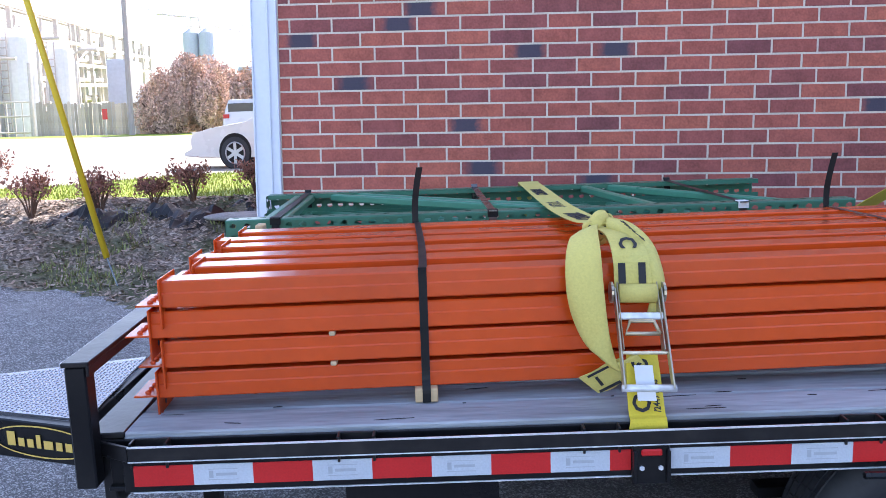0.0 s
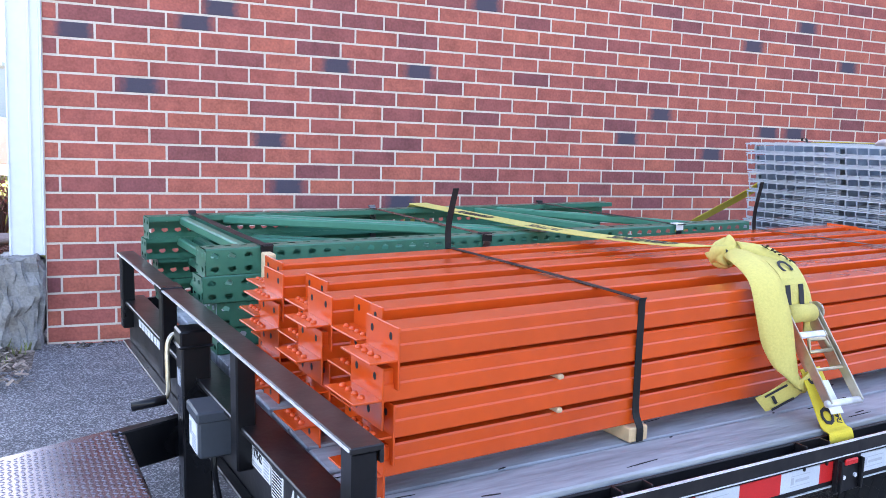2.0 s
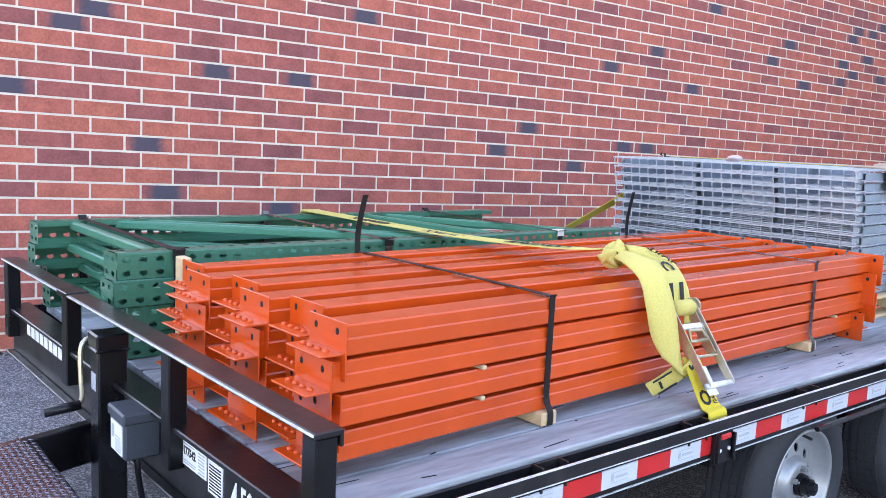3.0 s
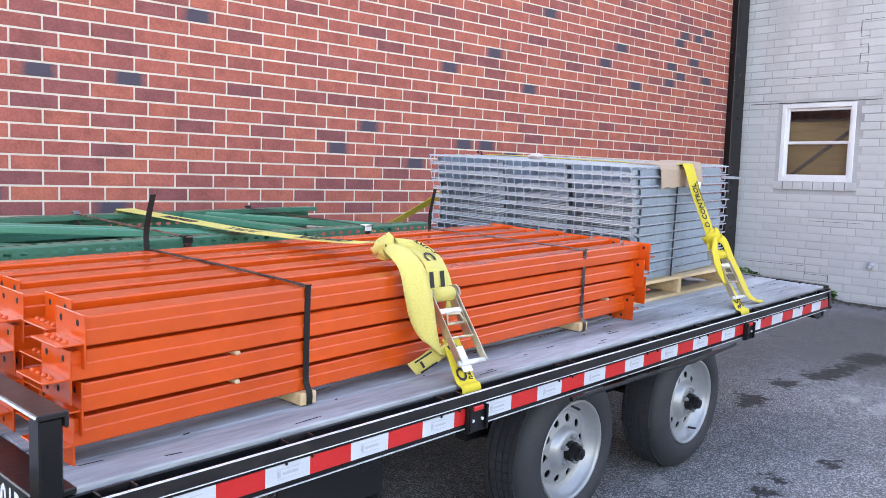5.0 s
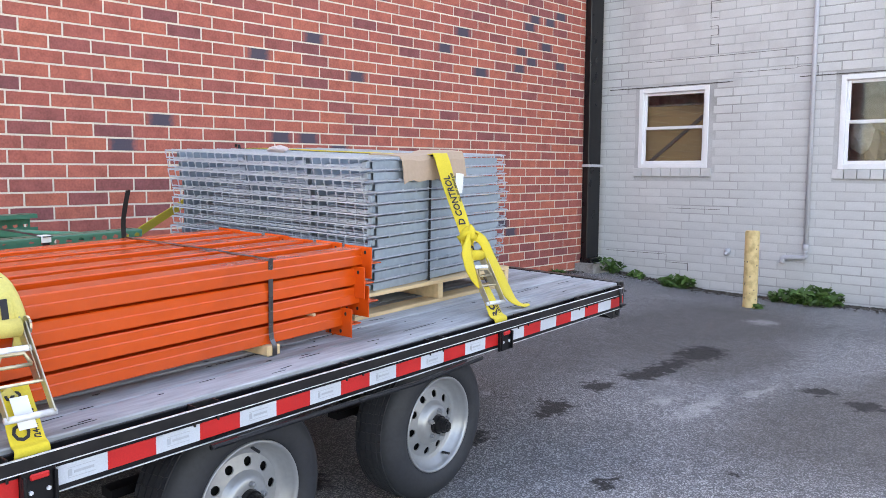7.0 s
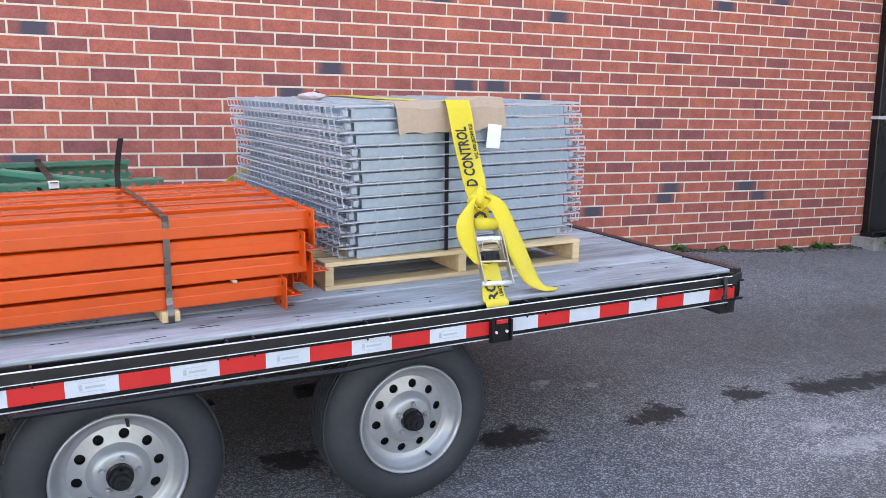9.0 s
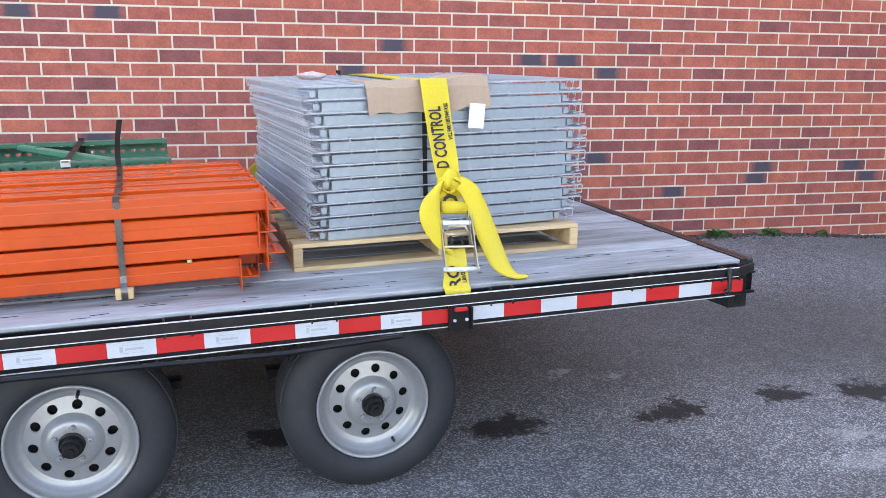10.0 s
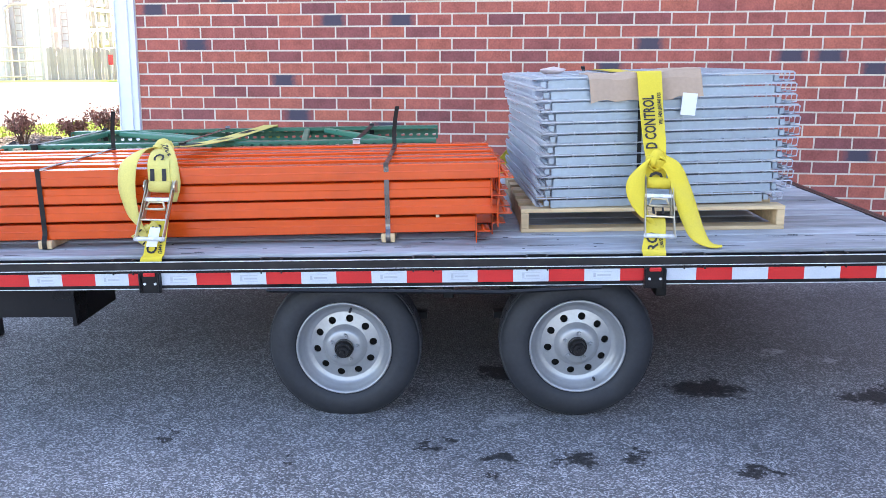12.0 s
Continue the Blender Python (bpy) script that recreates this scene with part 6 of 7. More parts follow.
tagged(new("ground_cloth", mesh_from("ground_cloth", v, f, M_SHEET)), "crumpled black landscape cloth bunched on the mulch bank", "landscape cloth")
bm = bmesh.new()
bmesh.ops.create_icosphere(bm, subdivisions=3, radius=1, matrix=pose(-1.25, 9.05, ground_z(-1.25, 9.05) + 0.02) @ Matrix.Diagonal((0.6, 0.32, 0.05, 1)))
tagged(part("flat_stone", bm, M_CONCRETE, smooth=True), "flat grey stone slab on the mulch bank", "stone")

# loose mulch chips and dry leaves
random.seed(77)
v, f = [], []
while len(f) < 14000:
    x, y = random.uniform(-6.5, -0.75), random.uniform(6.4, 10.1)
    if region(x, y) != 1:
        continue
    o, l, a = len(v), random.uniform(0.012, 0.035), random.uniform(0, 6.28)
    q = Euler((random.uniform(-0.5, 0.5), random.uniform(-0.5, 0.5), a)).to_matrix()
    c = Vector((x, y, ground_z(x, y) + 0.008))
    v += [tuple(c + q @ Vector(w) * l) for w in ((-1, -0.25, 0), (1, -0.3, 0.05), (1, 0.25, 0), (-1, 0.3, 0.06))]
    f.append((o, o + 1, o + 2, o + 3))
M_CHIP = material("mulch_chip", (0.32, 0.25, 0.2), 0.9, vary=0.3, piece=0.6, tint=(0.3, 0.24, 0.18), tint_scale=30, tint_amount=0.7)
tagged(new("mulch_chips", mesh_from("mulch_chips", v, f, M_CHIP)), "loose bark chips and dry leaves on the bank", "mulch", kind="stuff")


def blades(name, count, box_, h, mat, label, want, seed):
    random.seed(seed)
    v, f, tries = [], [], 0
    while len(f) < count and tries < count * 6:
        tries += 1
        x, y = random.uniform(box_[0], box_[1]), random.uniform(box_[2], box_[3])
        if region(x, y) != want or (want == 1 and noise.noise(Vector((x * 1.4, y * 1.4, 9))) < 0.05):
            continue
        o, z, a, l = len(v), ground_z(x, y), random.uniform(0, 6.28), h * random.uniform(0.5, 1.3)
        dx, dy = 0.006 * math.cos(a) * l / 0.05, 0.006 * math.sin(a) * l / 0.05
        v += [(x - dx, y - dy, z - 0.005), (x + dx, y + dy, z - 0.005), (x + random.uniform(-0.5, 0.5) * l, y + random.uniform(-0.5, 0.5) * l, z + l)]
        f.append((o, o + 1, o + 2))
    tagged(new(name, mesh_from(name, v, f, mat)), label, "grass", kind="stuff")


M_BLADE = material("grass_blade", (0.25, 0.31, 0.035), 0.7, vary=0.3, piece=0.4)
M_DRY = material("dry_grass_blade", (0.22, 0.24, 0.09), 0.8, vary=0.3, piece=0.5)
blades("lawn_grass", 14000, (-9, -0.7, 10.1, 16), 0.05, M_BLADE, "short bright green lawn grass", 2, 5)
blades("bank_grass", 2200, (-4.5, -0.7, 6.4, 9.2), 0.06, M_DRY, "sparse dull grass tufts on the bank", 1, 6)

gw = thing("guy_wire", pose(0, 0, 0), "steel guy wire with yellow plastic guard anchored in the bank", "guy wire")
A = Vector((-1.99, 7.45, ground_z(-1.99, 7.45) - 0.02))
lo = Vector((-2.04, 7.4, 0.665))
hi = Vector((-2.83, 7.4, 3.9))
part("cable", rods([(A, lo), (lo, hi + (hi - lo) * 1.5)], 0.006, 6), M_GALV, gw)
bm = bmesh.new()
rod(bm, lo, hi, 0.024, 10)
part("guard", bm, M_GUARD, gw, "yellow plastic guard tube", True)

# ---- cars, pole, fence, plant in the distance ----
M_CAR = material("white_car_paint", (0.62, 0.62, 0.61), 0.28, vary=0.02, scale=2, fine=20)
M_CAR_GLASS = material("tinted_car_glass", (0.03, 0.035, 0.04), 0.08, vary=0.1, spec=0.8)
M_ALLOY = material("alloy_wheel", (0.4, 0.41, 0.43), 0.35, metal=0.6, vary=0.05)
M_TAIL = material("red_tail_lens", (0.5, 0.02, 0.02), 0.2, vary=0.05)
M_HEAD = material("clear_headlamp", (0.75, 0.72, 0.62), 0.15, vary=0.05)
M_DARK_CAR = material("dark_car_paint", (0.04, 0.045, 0.055), 0.25, vary=0.05)


def car(name, m, side, width, glass, wheels, paint, label, lamps):
    """A car lofted from a side outline: body, glasshouse, wheels, lamps. Its nose points to -x."""
    ob = thing(name, m, label, "car")
    bm = bmesh.new()
    side = [tuple(p) for p in smooth_path(side + side[:1], 4)[:-1]]
    n = len(side)
    rings = []
    for y, inset, lift in ((-width / 2, 0.0, 0.0), (-width / 2 + 0.09, -1, 0.0), (width / 2 - 0.09, -1, 0.0), (width / 2, 0.0, 0.0)):
        ring = []
        for x, z in side:
            k = 0.93 if inset == 0 else 1.0
            cx = sum(p[0] for p in side) / n
            ring.append(bm.verts.new((cx + (x - cx) * (0.985 if inset == 0 else 1.0), y * (1 - 0.16 * max(0, z - 0.85)), 0.6 + (z - 0.6) * (0.97 if inset == 0 else 1.0))))
        rings.append(ring)
    for a, b in zip(rings, rings[1:]):
        for k in range(n):
            bm.faces.new((a[k], a[(k + 1) % n], b[(k + 1) % n], b[k]))
    bm.faces.new(rings[0])
    bm.faces.new(rings[-1][::-1])
    part("body", bm, paint, ob)
    for pts in glass:
        for s in (-1, 1):
            bm = bmesh.new()
            vs = [[bm.verts.new((x, s * (width / 2 * (1 - 0.16 * max(0, z - 0.85)) + d), z)) for x, z in pts] for d in (0.006, -0.02)]
            bm.faces.new(vs[0])
            bm.faces.new(vs[1])
            for k in range(len(pts)):
                bm.faces.new((vs[0][k], vs[0][(k + 1) % len(pts)], vs[1][(k + 1) % len(pts)], vs[1][k]))
            part("side_window", bm, M_CAR_GLASS, ob)
    for x in wheels:
        for s in (-1, 1):
            w = thing("car_wheel")
            w.parent = ob
            w.matrix_basis = pose(x, s * (width / 2 - 0.09), 0.32)
            bm = bmesh.new()
            rod(bm, (0, -0.1, 0), (0, 0.1, 0), 0.325, 28)
            part("tyre", bm, M_RUBBER, w)
            # black disc on the tyre face paints the shade between the spokes
            bm = bmesh.new()
            rod(bm, (0, s * 0.1, 0), (0, s * 0.108, 0), 0.225, 24)
            part("wheel_well", bm, M_DARK_HOLE, w)
            # black disc on the body side paints the shade under the arch
            arch = bmesh.new()
            rod(arch, (0, s * 0.06, 0.03), (0, s * 0.097, 0.03), 0.37, 28)
            part("wheel_arch", arch, M_DARK_HOLE, w)
            part("rim_ring", tube([(0.215 * math.cos(q * math.pi / 12), s * 0.11, 0.215 * math.sin(q * math.pi / 12)) for q in range(25)], 0.016, 6), M_ALLOY, w)
            bm = bmesh.new()
            rod(bm, (0, s * 0.1, 0), (0, s * 0.118, 0), 0.06, 14)
            for k in range(6):
                box(bm, -0.032, 0.032, min(s * 0.104, s * 0.116), max(s * 0.104, s * 0.116), 0.03, 0.205, m=pose(0, 0, 0, 0, 60 * k, 0))
            part("spokes", bm, M_ALLOY, w)
    for nm, dims, mat in lamps:
        part(nm, boxes(dims, bevel=0.01), mat, ob)
    return ob


SEDAN = [(-2.38, 0.42), (-2.4, 0.6), (-2.3, 0.72), (-1.9, 0.83), (-1.25, 0.93), (-1.05, 0.98), (-0.35, 1.36), (0.1, 1.44), (0.75, 1.43), (1.25, 1.3), (1.75, 1.08), (2.2, 1.02), (2.4, 0.9), (2.42, 0.5), (2.3, 0.26), (-2.2, 0.24)]
car("sedan", pose(-3.15, 20.1, ground_z(-3.6, 19.4) - 0.01, 0, 0, 0) @ Matrix.Diagonal((0.96, 1, 1.08, 1)), SEDAN, 1.8, [[(-0.85, 1.0), (-0.3, 1.3), (0.15, 1.38), (0.15, 1.0)], [(0.22, 1.0), (0.22, 1.38), (0.75, 1.36), (1.15, 1.22), (1.25, 1.02)]], (-1.35, 1.42), M_CAR, "white four-door sedan parked on the street edge",
    [("headlamp", (-2.34, -2.0, -0.88, -0.6, 0.62, 0.76), M_HEAD), ("headlamp", (-2.34, -2.0, 0.6, 0.88, 0.62, 0.76), M_HEAD), ("mirror", (-0.75, -0.55, -1.0, -0.88, 0.98, 1.1), M_CAR)])
VAN = [(-2.3, 0.4), (-2.38, 0.7), (-1.9, 0.95), (-1.3, 1.05), (-0.6, 1.6), (0.0, 1.72), (1.9, 1.74), (2.2, 1.62), (2.4, 1.05), (2.45, 0.45), (2.3, 0.3), (-2.2, 0.3)]
car("minivan", pose(-7.85, 36.2, ground_z(-8.3, 34.0) - 0.03, 0, 1.5, -102) @ Matrix.Diagonal((0.95, 0.95, 0.95, 1)), VAN, 1.95, [[(-1.0, 1.1), (-0.55, 1.5), (-0.1, 1.6), (-0.1, 1.1)], [(0.0, 1.1), (0.0, 1.6), (1.0, 1.62), (1.0, 1.1)], [(1.1, 1.1), (1.1, 1.62), (2.0, 1.58), (2.2, 1.1)]], (-1.4, 1.5), M_CAR, "white minivan with dark rear glass parked on the street",
    [("rear_glass", (2.28, 2.36, -0.75, 0.75, 1.12, 1.56), M_CAR_GLASS), ("tail_lamp", (2.36, 2.45, -0.95, -0.68, 0.95, 1.12), M_TAIL), ("tail_lamp", (2.36, 2.45, 0.68, 0.95, 0.95, 1.12), M_TAIL)])
car("pickup_truck", pose(-18.2, 58.0, ground_z(-18.2, 58), 0, 0, 85), VAN, 1.95, [[(-1.0, 1.1), (-0.55, 1.5), (-0.1, 1.6), (-0.1, 1.1)]], (-1.4, 1.5), M_DARK_CAR, "dark truck parked far up the street", [("headlamp", (-2.4, -2.3, -0.85, -0.55, 0.75, 0.92), M_HEAD), ("headlamp", (-2.4, -2.3, 0.55, 0.85, 0.75, 0.92), M_HEAD)])

# pole wood lightened: bright distance haze is mixed into its colour
M_POLE = material("hazy_weathered_pole_wood", (0.36, 0.33, 0.3), 0.9, vary=0.2, scale=3, fine=30, stretch=(1, 1, 0.1))
M_FENCE = material("weathered_fence_board", (0.5, 0.44, 0.38), 0.9, vary=0.2, piece=0.25, scale=2, fine=20)
# steelwork raised to a washed-out tone, with the haze in the colour
M_STEELWORK = material("hazy_pale_steelwork", (0.55, 0.5, 0.45), 0.6, vary=0.15, scale=1, fine=10)
M_STEEL_BLUE = material("grey_blue_cladding", (0.42, 0.46, 0.52), 0.6, vary=0.12, scale=0.5, fine=5)
M_RUST = material("weathered_steelwork", (0.48, 0.43, 0.4), 0.8, vary=0.3, scale=1, fine=10)


def utility_pole(x, y, h, lean=0.0):
    z = ground_z(x, y)
    ob = thing("utility_pole", pose(x, y, z, 0, lean, 0), "weathered wooden utility pole beside the fence", "utility pole", "utility poles")
    bm = bmesh.new()
    rod(bm, (0, 0, -0.3), (0, 0, h), 0.14, 14, 0.1)
    part("pole", bm, M_POLE, ob)
    part("cross_arm", boxes((-1.2, 1.2, -0.06, 0.06, h - 0.9, h - 0.76)), M_POLE, ob)
    for dx in (-1.05, -0.4, 0.4, 1.05):
        part("insulator", rods([((dx, 0, h - 0.76), (dx, 0, h - 0.58))], 0.05, 8), M_STEELWORK, ob)
    return ob


utility_pole(-15.4, 40.0, 12.0)
utility_pole(-10.3, 62.0, 7.6)
utility_pole(-1.9, 48.0, 4.2)
cab = thing("overhead_cables", None, "slack overhead utility cables along the street", "cable")
for (a, b, sag) in (((-15.4, 40.0, 9.2), (3.0, 30.0, 4.6), 0.8), ((-15.4, 40.0, 8.6), (3.0, 34.0, 5.0), 0.7), ((-15.4, 40.0, 10.0), (-45.0, 44.0, 12.0), 0.8), ((-15.4, 40.0, 9.5), (-45.0, 44.0, 11.0), 0.8), ((-10.3, 62.0, 9.5), (10.0, 60.0, 11.0), 0.8), ((-40, 60, 16), (-10.3, 62.0, 9.8), 1.0)):
    pts = [Vector(a).lerp(Vector(b), k / 10) - Vector((0, 0, sag * 4 * (k / 10) * (1 - k / 10))) for k in range(11)]
    part("cable", tube(pts, 0.022, 5), M_STEELWORK, cab)


def board_fence():
    ob = thing("board_fence", None, "weathered upright-board fence along the far side of the street", "fence")
    random.seed(14)
    bank = []
    for w, h in ((0.14, 1.62), (0.15, 1.68), (0.145, 1.57), (0.16, 1.65)):
        v = [(a, y, z) for y in (0, 0.03) for a, z in ((0, -0.1), (w, -0.1), (w, h), (w / 2, h + 0.05), (0, h))]
        f = [(0, 1, 2, 3, 4), (9, 8, 7, 6, 5)] + [(k, (k + 1) % 5, 5 + (k + 1) % 5, 5 + k) for k in range(5)]
        bank.append((w, mesh_from("board", v, f, M_FENCE)))
    x = -21.0
    while x < -13.6:
        w, me = random.choice(bank)
        y = 42.0 + (x + 21.0) * 0.85
        part("board", me, M_FENCE, ob, m=pose(x, y, ground_z(x, y), 0, random.uniform(-1, 1), 38))
        x += (w + 0.02) * 0.76
    for k in range(3):
        x = -20.6 + k * 2.8
        part("fence_post", boxes((x, x + 0.1, 42.15 + (x + 21.0) * 0.85, 42.25 + (x + 21.0) * 0.85, ground_z(x, 42) - 0.1, ground_z(x, 42) + 1.75)), M_FENCE, ob)
    g = thing("steel_gate", None, "pale tubular steel gate and chain-link beside the board fence", "gate")
    z = ground_z(-24, 42)
    for k in range(26):
        x = -31.3 + k * 0.4
        part("picket", rods([((x, 42.0, z), (x, 42.0, z + 1.7))], 0.03, 6), M_STEELWORK, g)
    for zz in (0.2, 1.0, 1.7):
        part("gate_rail", rods([((-31.4, 42, z + zz), (-21.2, 42, z + zz))], 0.045, 6), M_STEELWORK, g)
    for x in (-31.4, -26.3, -21.2):
        part("gate_post", rods([((x, 42, z - 0.2), (x, 42, z + (3.6 if x > -22 else 2.1)))], 0.09, 8), M_STEELWORK, g)
    sg = thing("sign_post", None, "small red and white marker post before the fence", "sign post")
    part("post", boxes((-16.9, -16.82, 40.5, 40.58, ground_z(-16.9, 40.5) - 0.1, ground_z(-16.9, 40.5) + 1.2)), M_STEELWORK, sg)
    part("plate", boxes((-16.98, -16.74, 40.46, 40.49, ground_z(-16.9, 40.5) + 0.75, ground_z(-16.9, 40.5) + 1.25)), M_TAIL, sg, "small red plate")


board_fence()


def leafy_tree(x, y, spread, n, seed, leaf=0.16):
    z = ground_z(x, y)
    ob = thing("tree", pose(x, y, z), "bushy tree with reddish-brown spring foliage by the fence", "tree", "reddish trees by the fence")
    bm = bmesh.new()
    random.seed(seed)
    rod(bm, (0, 0, -0.2), (0, 0, spread[2] * 0.45), 0.18, 8, 0.12)
    for k in range(7):
        a = k * 0.9
        rod(bm, (0, 0, spread[2] * 0.2), (math.cos(a) * spread[0] * 0.5, math.sin(a) * spread[1] * 0.5, spread[2] * random.uniform(0.5, 0.9)), 0.08, 6, 0.02)
    part("trunk", bm, M_TWIG, ob)
    v, f = leaves_cloud(n, spread, leaf, seed, 9)
    tagged(part("crown", mesh_from("crown", v, f, M_PINK_LEAF), M_PINK_LEAF, ob), kind="stuff")


leafy_tree(-15.3, 43.0, (1.5, 1.3, 2.7), 17000, 301, 0.075)
leafy_tree(-13.9, 42.2, (1.6, 1.4, 3.4), 19000, 302, 0.075)
leafy_tree(-12.5, 41.8, (1.3, 1.2, 2.6), 15000, 305, 0.075)
leafy_tree(-20.2, 68.0, (3.4, 2.2, 5.0), 9000, 303, 0.17)
leafy_tree(-16.2, 69.0, (3.4, 2.2, 4.6), 9000, 304, 0.17)
leafy_tree(-12.0, 70.0, (3.4, 2.2, 4.2), 9000, 306, 0.17)


def pipe_rack(x0, x1, y, z, h, bays, seed, mat, name, label):
    """Open steel rack of a chemical plant: columns, beams, tiers of pipes, vessels."""
    random.seed(seed)
    ob = thing(name, None, label, "pipe rack", "plant steelwork")
    d = (x1 - x0) / bays
    for k in range(bays + 1):
        for yy in (y, y + 4):
            part("column", boxes((x0 + k * d - 0.14, x0 + k * d + 0.14, yy - 0.14, yy + 0.14, z - 3, z + h)), mat, ob)
    for lev in range(1, 6):
        zz = z + h * lev / 5
        for yy in (y, y + 4):
            part("beam", boxes((x0, x1, yy - 0.1, yy + 0.1, zz - 0.14, zz + 0.14)), mat, ob)
        for _ in range(4):
            r = random.uniform(0.08, 0.24)
            yy = y + random.uniform(0.3, 3.7)
            part("pipe", rods([((x0 - 1, yy, zz + 0.25 + r), (x1 + 1, yy, zz + 0.25 + r))], r, 8), M_STEELWORK, ob)
    for k in range(bays):
        a, b = x0 + k * d, x0 + (k + 1) * d
        lev = random.randint(0, 4)
        part("brace", rods([((a, y, z + h * lev / 5), (b, y, z + h * (lev + 1) / 5))], 0.08, 5), mat, ob)
        for _ in range(3):
            xx = random.uniform(a, b)
            part("riser", rods([((xx, y + 0.6, z), (xx, y + 0.6, z + h * random.uniform(0.5, 1.05)))], random.uniform(0.07, 0.2), 7), M_STEELWORK, ob)
    return ob


zf = ground_z(-25, 70)
rack = pipe_rack(0, 62, 0, 0, 8.0, 12, 401, M_STEELWORK, "pipe_rack", "long pale steel pipe rack of a chemical plant beyond the fence")
rack.matrix_world = pose(-25.2, 42.0, 2.0, 0, -4.6, 102.5)
pipe_rack(-33, -27, 120, zf - 1.0, 10.0, 4, 403, M_STEELWORK, "pipe_rack", "distant pale steel structure of a chemical plant")
M_TANK = material("pale_tank_paint", (0.66, 0.66, 0.67), 0.55, vary=0.1, scale=0.6, fine=6)
for x, w, y, top in ((-24.3, 1.1, 46.5, 8.4), (-22.9, 0.8, 48.5, 8.0), (-25.6, 0.7, 45.0, 7.2)):
    ob = thing("process_vessel", pose(x, y, 0), "pale upright process vessel with ladder in the chemical plant", "vessel", "plant vessels")
    bm = bmesh.new()
    rod(bm, (0, 0, 1.5), (0, 0, top - 0.4), w, 24)
    rod(bm, (0, 0, top - 0.4), (0, 0, top), w, 24, w * 0.4)
    part("shell", bm, M_TANK, ob, smooth=False)
    part("ladder", rods([((dx, -w - 0.12, 2.0), (dx, -w - 0.12, top)) for dx in (-0.2, 0.2)] + [((-0.2, -w - 0.12, 2.2 + 0.4 * k), (0.2, -w - 0.12, 2.2 + 0.4 * k)) for k in range(int((top - 2.4) / 0.4))], 0.035, 5), M_RUST, ob)
    part("pipe", tube([(w + 0.3, -0.3, 1.5), (w + 0.3, -0.3, top - 1.2), (w + 0.25, -0.3, top - 0.7), (w + 0.6, -0.3, top - 0.45), (w + 1.6, -0.3, top - 0.45)], 0.09, 7), M_STEELWORK, ob)
ob = thing("equipment_shed", None, "grey-blue clad equipment shed behind the trees", "shed")
part("cladding", boxes((-25.3, -23.9, 60, 63, zf - 3, 8.4), bevel=0.03), M_STEEL_BLUE, ob)
for x in (-36.75, -34.6):
    ob = thing("storage_silo", None, "tall pale steel storage silo far behind the trees", "silo", "storage silos")
    bm = bmesh.new()
    rod(bm, (x, 112, zf - 2), (x, 112, 17.6), 1.04, 28)
    rod(bm, (x, 112, 17.6), (x, 112, 18.2), 1.04, 28, 0.3)
    part("shell", bm, M_STEEL_BLUE, ob)
    part("top_rail", tube([(x + 1.0 * math.cos(a * 0.524), 112 + 1.0 * math.sin(a * 0.524), 18.4) for a in range(13)], 0.06, 5), M_STEELWORK, ob)
ob = thing("silo_gantry", None, "thin steel gantry on top of the silos", "gantry")
part("boom", rods([((-41.5, 112, 20.3), (-35.6, 112, 19.6)), ((-36.6, 112, 18), (-36.6, 112, 19.7)), ((-35.4, 112, 18), (-35.6, 112, 19.6))], 0.1, 6), M_STEELWORK, ob)
ob = thing("warehouse", None, "long low pale warehouse far up the street", "building")
part("wall", boxes((-29.5, 20, 108, 130, zf - 2, 12.7)), M_STEEL_BLUE, ob)
part("roof_block", boxes((-20.9, -18.2, 107.5, 112, 12.7, 14.9)), M_STEEL_BLUE, ob)
part("stack", rods([((-24.5, 106, zf), (-24.5, 106, 14.2))], 0.4, 12), M_STEELWORK, ob)

for ob in list(bpy.data.objects):
    if ob.name not in LOT_THINGS and ob.parent is None:
        ob.matrix_basis = BG @ ob.matrix_basis

# ---- bricks, piece by piece ----
PHX, PHZ, RISE = 0.885, 1.301, 0.005     # phases of the bond; the courses rise a little along the wall
DARK = [(-0.6, 0), (-0.436, 9), (-0.029, 6), (0.275, 10), (0.479, 11), (0.783, 3), (0.885, 0), (1.19, 8), (1.698, -1), (1.799, 8), (2.307, 13), (3.628, 4), (3.933, 6), (4.441, 3), (4.847, 12), (5.051, 5), (5.355, 5), (5.457, 14), (5.66, -3), (5.762, 4),
        (5.965, 11), (6.27, 19), (6.371, -6), (7.184, -5), (7.184, 15), (7.286, -4), (7.489, 17), (7.794, 13), (8.2, -4), (8.403, -5), (8.505, 14), (8.505, 16), (8.708, 15), (8.708, 19), (8.81, 20), (9.013, 17), (9.115, 20), (9.318, 15), (9.318, 21)]


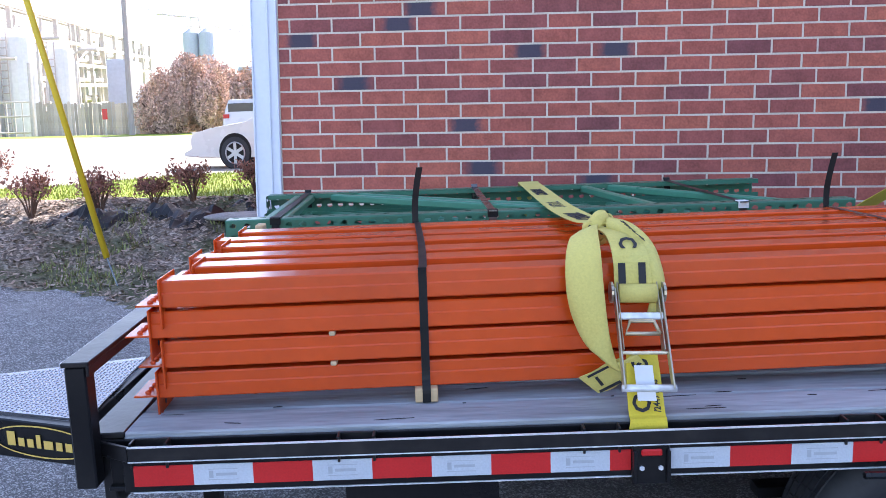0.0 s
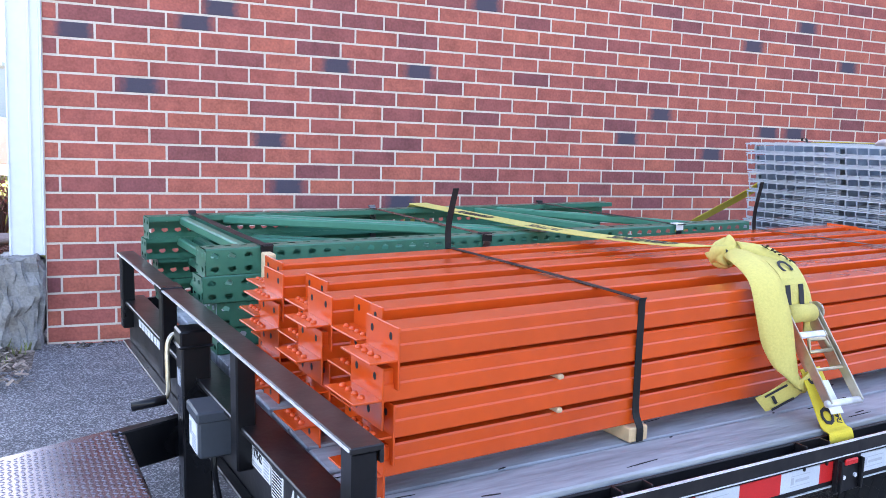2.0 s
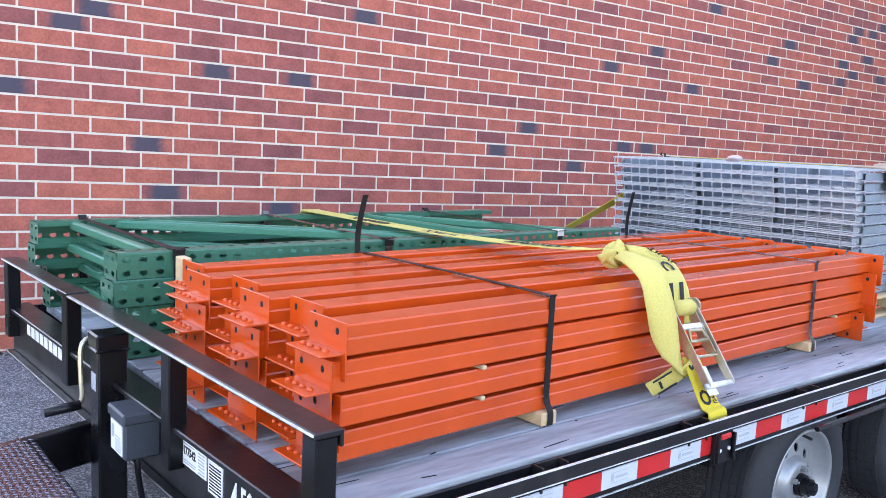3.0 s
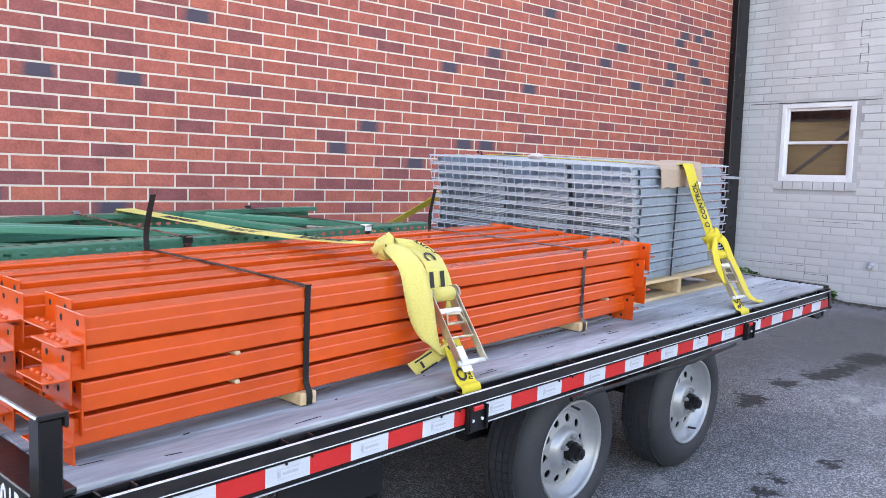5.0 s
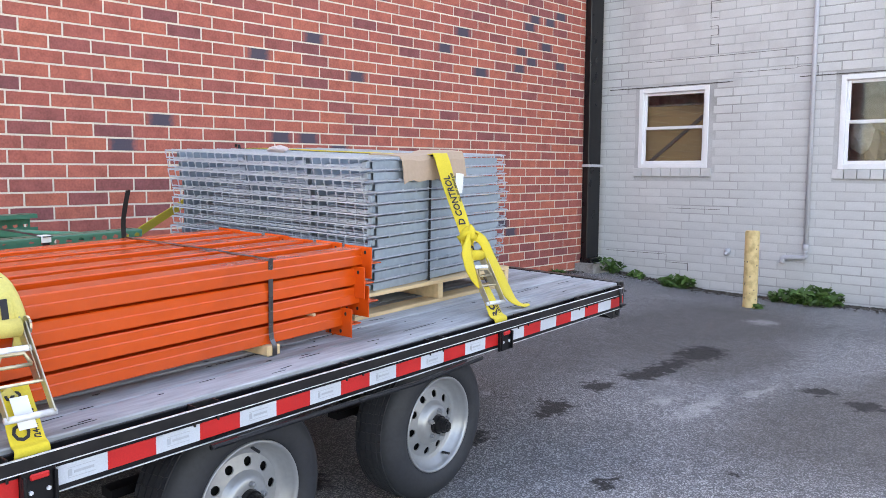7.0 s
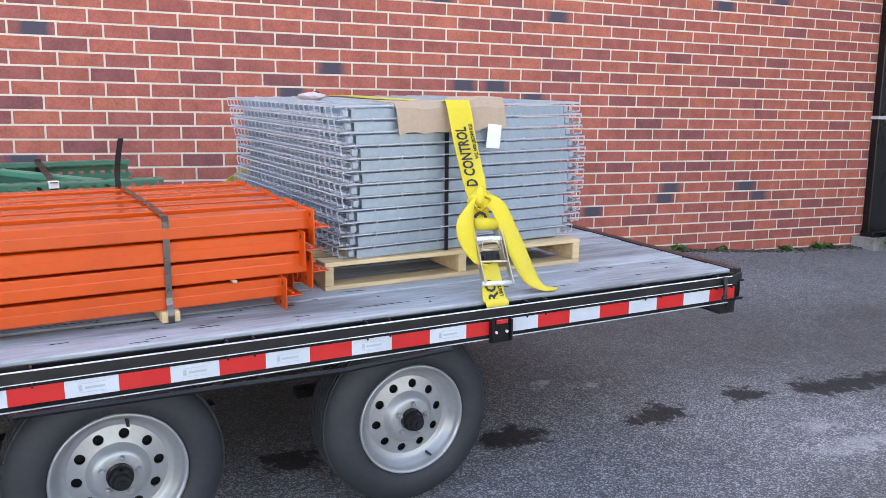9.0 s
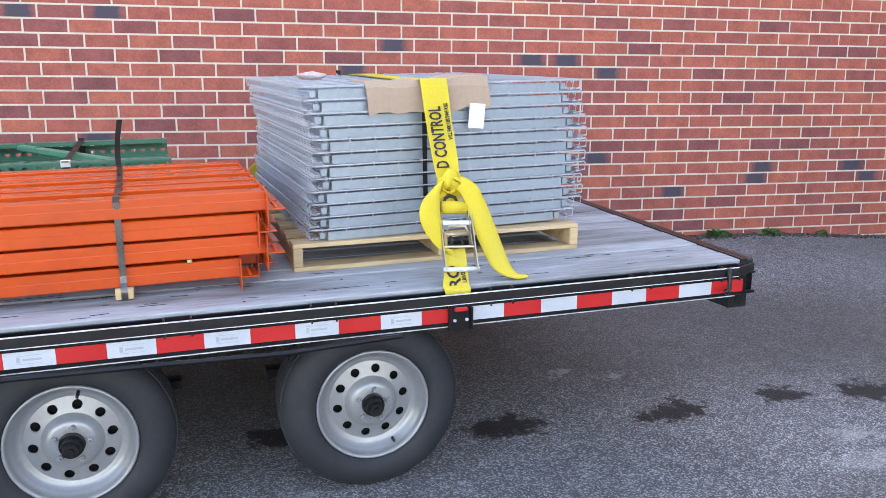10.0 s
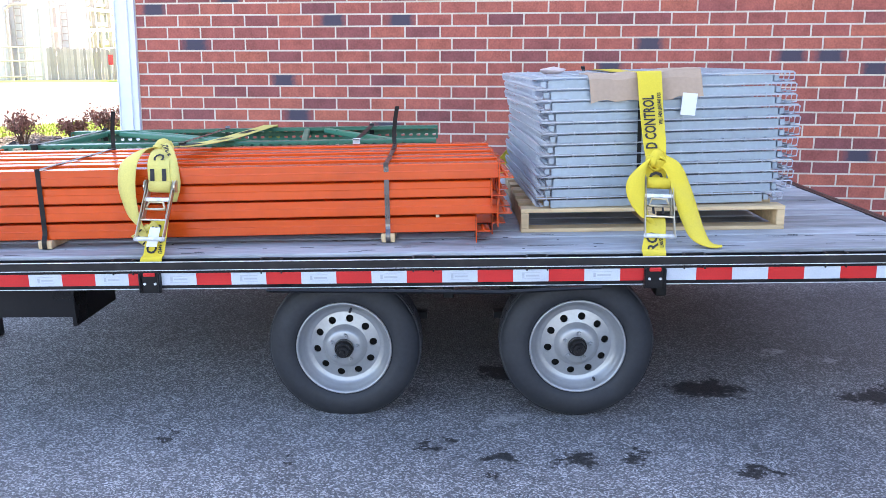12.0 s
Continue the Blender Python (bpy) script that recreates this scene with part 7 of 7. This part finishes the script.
def red_wall():
    list_all = brick_courses(WALL_X0, 9.95, 0.1, 4.6, PHX, PHZ)
    bank, singles = {}, 0
    v, f, mats = [], [], []
    near = []
    for k, x, length, z in list_all:
        dark = any(dk == k and abs(dx - x) <= length / 2 + 0.005 for dx, dk in DARK)
        if dark or (len(near) < 262 and -0.6 < x < 4.3 and 0.9 < z < 2.9):
            near.append((x, length, z, dark))
            continue
        bv, bf = brick_mesh(length, M_BRICK, 0.0022 + 0.0012 * ((k * 7 + int(x * 31)) % 3))
        o = len(v)
        v += [(x + a, WALL_Y + b, z + c + RISE * (x + a - PHX)) for a, b, c in bv]
        f += [tuple(o + i for i in q) for q in bf]
        mats += [1 if dark else 0] * len(bf)
    me = mesh_from("brickwork", v, f, [M_BRICK, M_BRICK_DARK])
    me.polygons.foreach_set("material_index", mats)
    rest = new("brickwork", me)
    rest.parent = wall_north
    tagged(rest, "red bricks in third bond", kind="stuff")
    for n, (x, length, z, dark) in enumerate(near):
        key = (round(length, 3), dark, n % 3)
        if key not in bank:
            bv, bf = brick_mesh(length, M_BRICK, 0.0022 + 0.0012 * (n % 3))
            bank[key] = mesh_from("brick", bv, bf, M_BRICK_DARK if dark else M_BRICK)
        ob = new("brick", bank[key])
        ob.parent = wall_north
        ob.matrix_basis = pose(x, WALL_Y, z + RISE * (x - PHX), ry=-math.degrees(RISE))


def painted_wall():
    bank, near = {}, 0
    v, f = [], []
    random.seed(9)
    for k, y, length, z in brick_courses(-2.0, WALL_Y - 0.02, -0.3, 5.1, 0.1, 0.08):
        a, b = y - length / 2, y + length / 2
        for w in WIN:        # keep the openings and their sills clear
            if w[2] - 0.13 < z < w[3] + BH / 2 and b > w[0] - 0.05 and a < w[1] + 0.05:
                if a < w[0] - 0.05 and b <= w[1] + 0.05:
                    b = w[0] - 0.052
                elif b > w[1] + 0.05 and a >= w[0] - 0.05:
                    a = w[1] + 0.052
                else:
                    a = b
        if b - a < 0.04:
            continue
        bv, bf = brick_mesh(b - a, M_WHITE_BRICK, random.uniform(0.002, 0.0045))
        spot = ((a + b) / 2, z + random.uniform(-0.0015, 0.0015))
        if near < 300 and 3.0 < y and z < 2.9:
            near += 1
            key = round(b - a, 3)
            if key not in bank:
                bank[key] = mesh_from("brick", [(q, -0.003 if p < 0 else p, r) for q, p, r in bv], bf, M_WHITE_BRICK)
            ob = new("brick", bank[key])
            ob.parent = wall_east
            ob.matrix_basis = pose(WHITE_X, spot[0], spot[1], 0, 0, -90)
            continue
        o = len(v)
        v += [(WHITE_X + q, spot[0] - p, spot[1] + r) for p, q, r in bv]
        f += [tuple(o + i for i in t) for t in bf]
    rest = new("brickwork", mesh_from("brickwork", v, f, M_WHITE_BRICK))
    rest.parent = wall_east
    tagged(rest, "grey painted bricks", kind="stuff")


red_wall()
painted_wall()
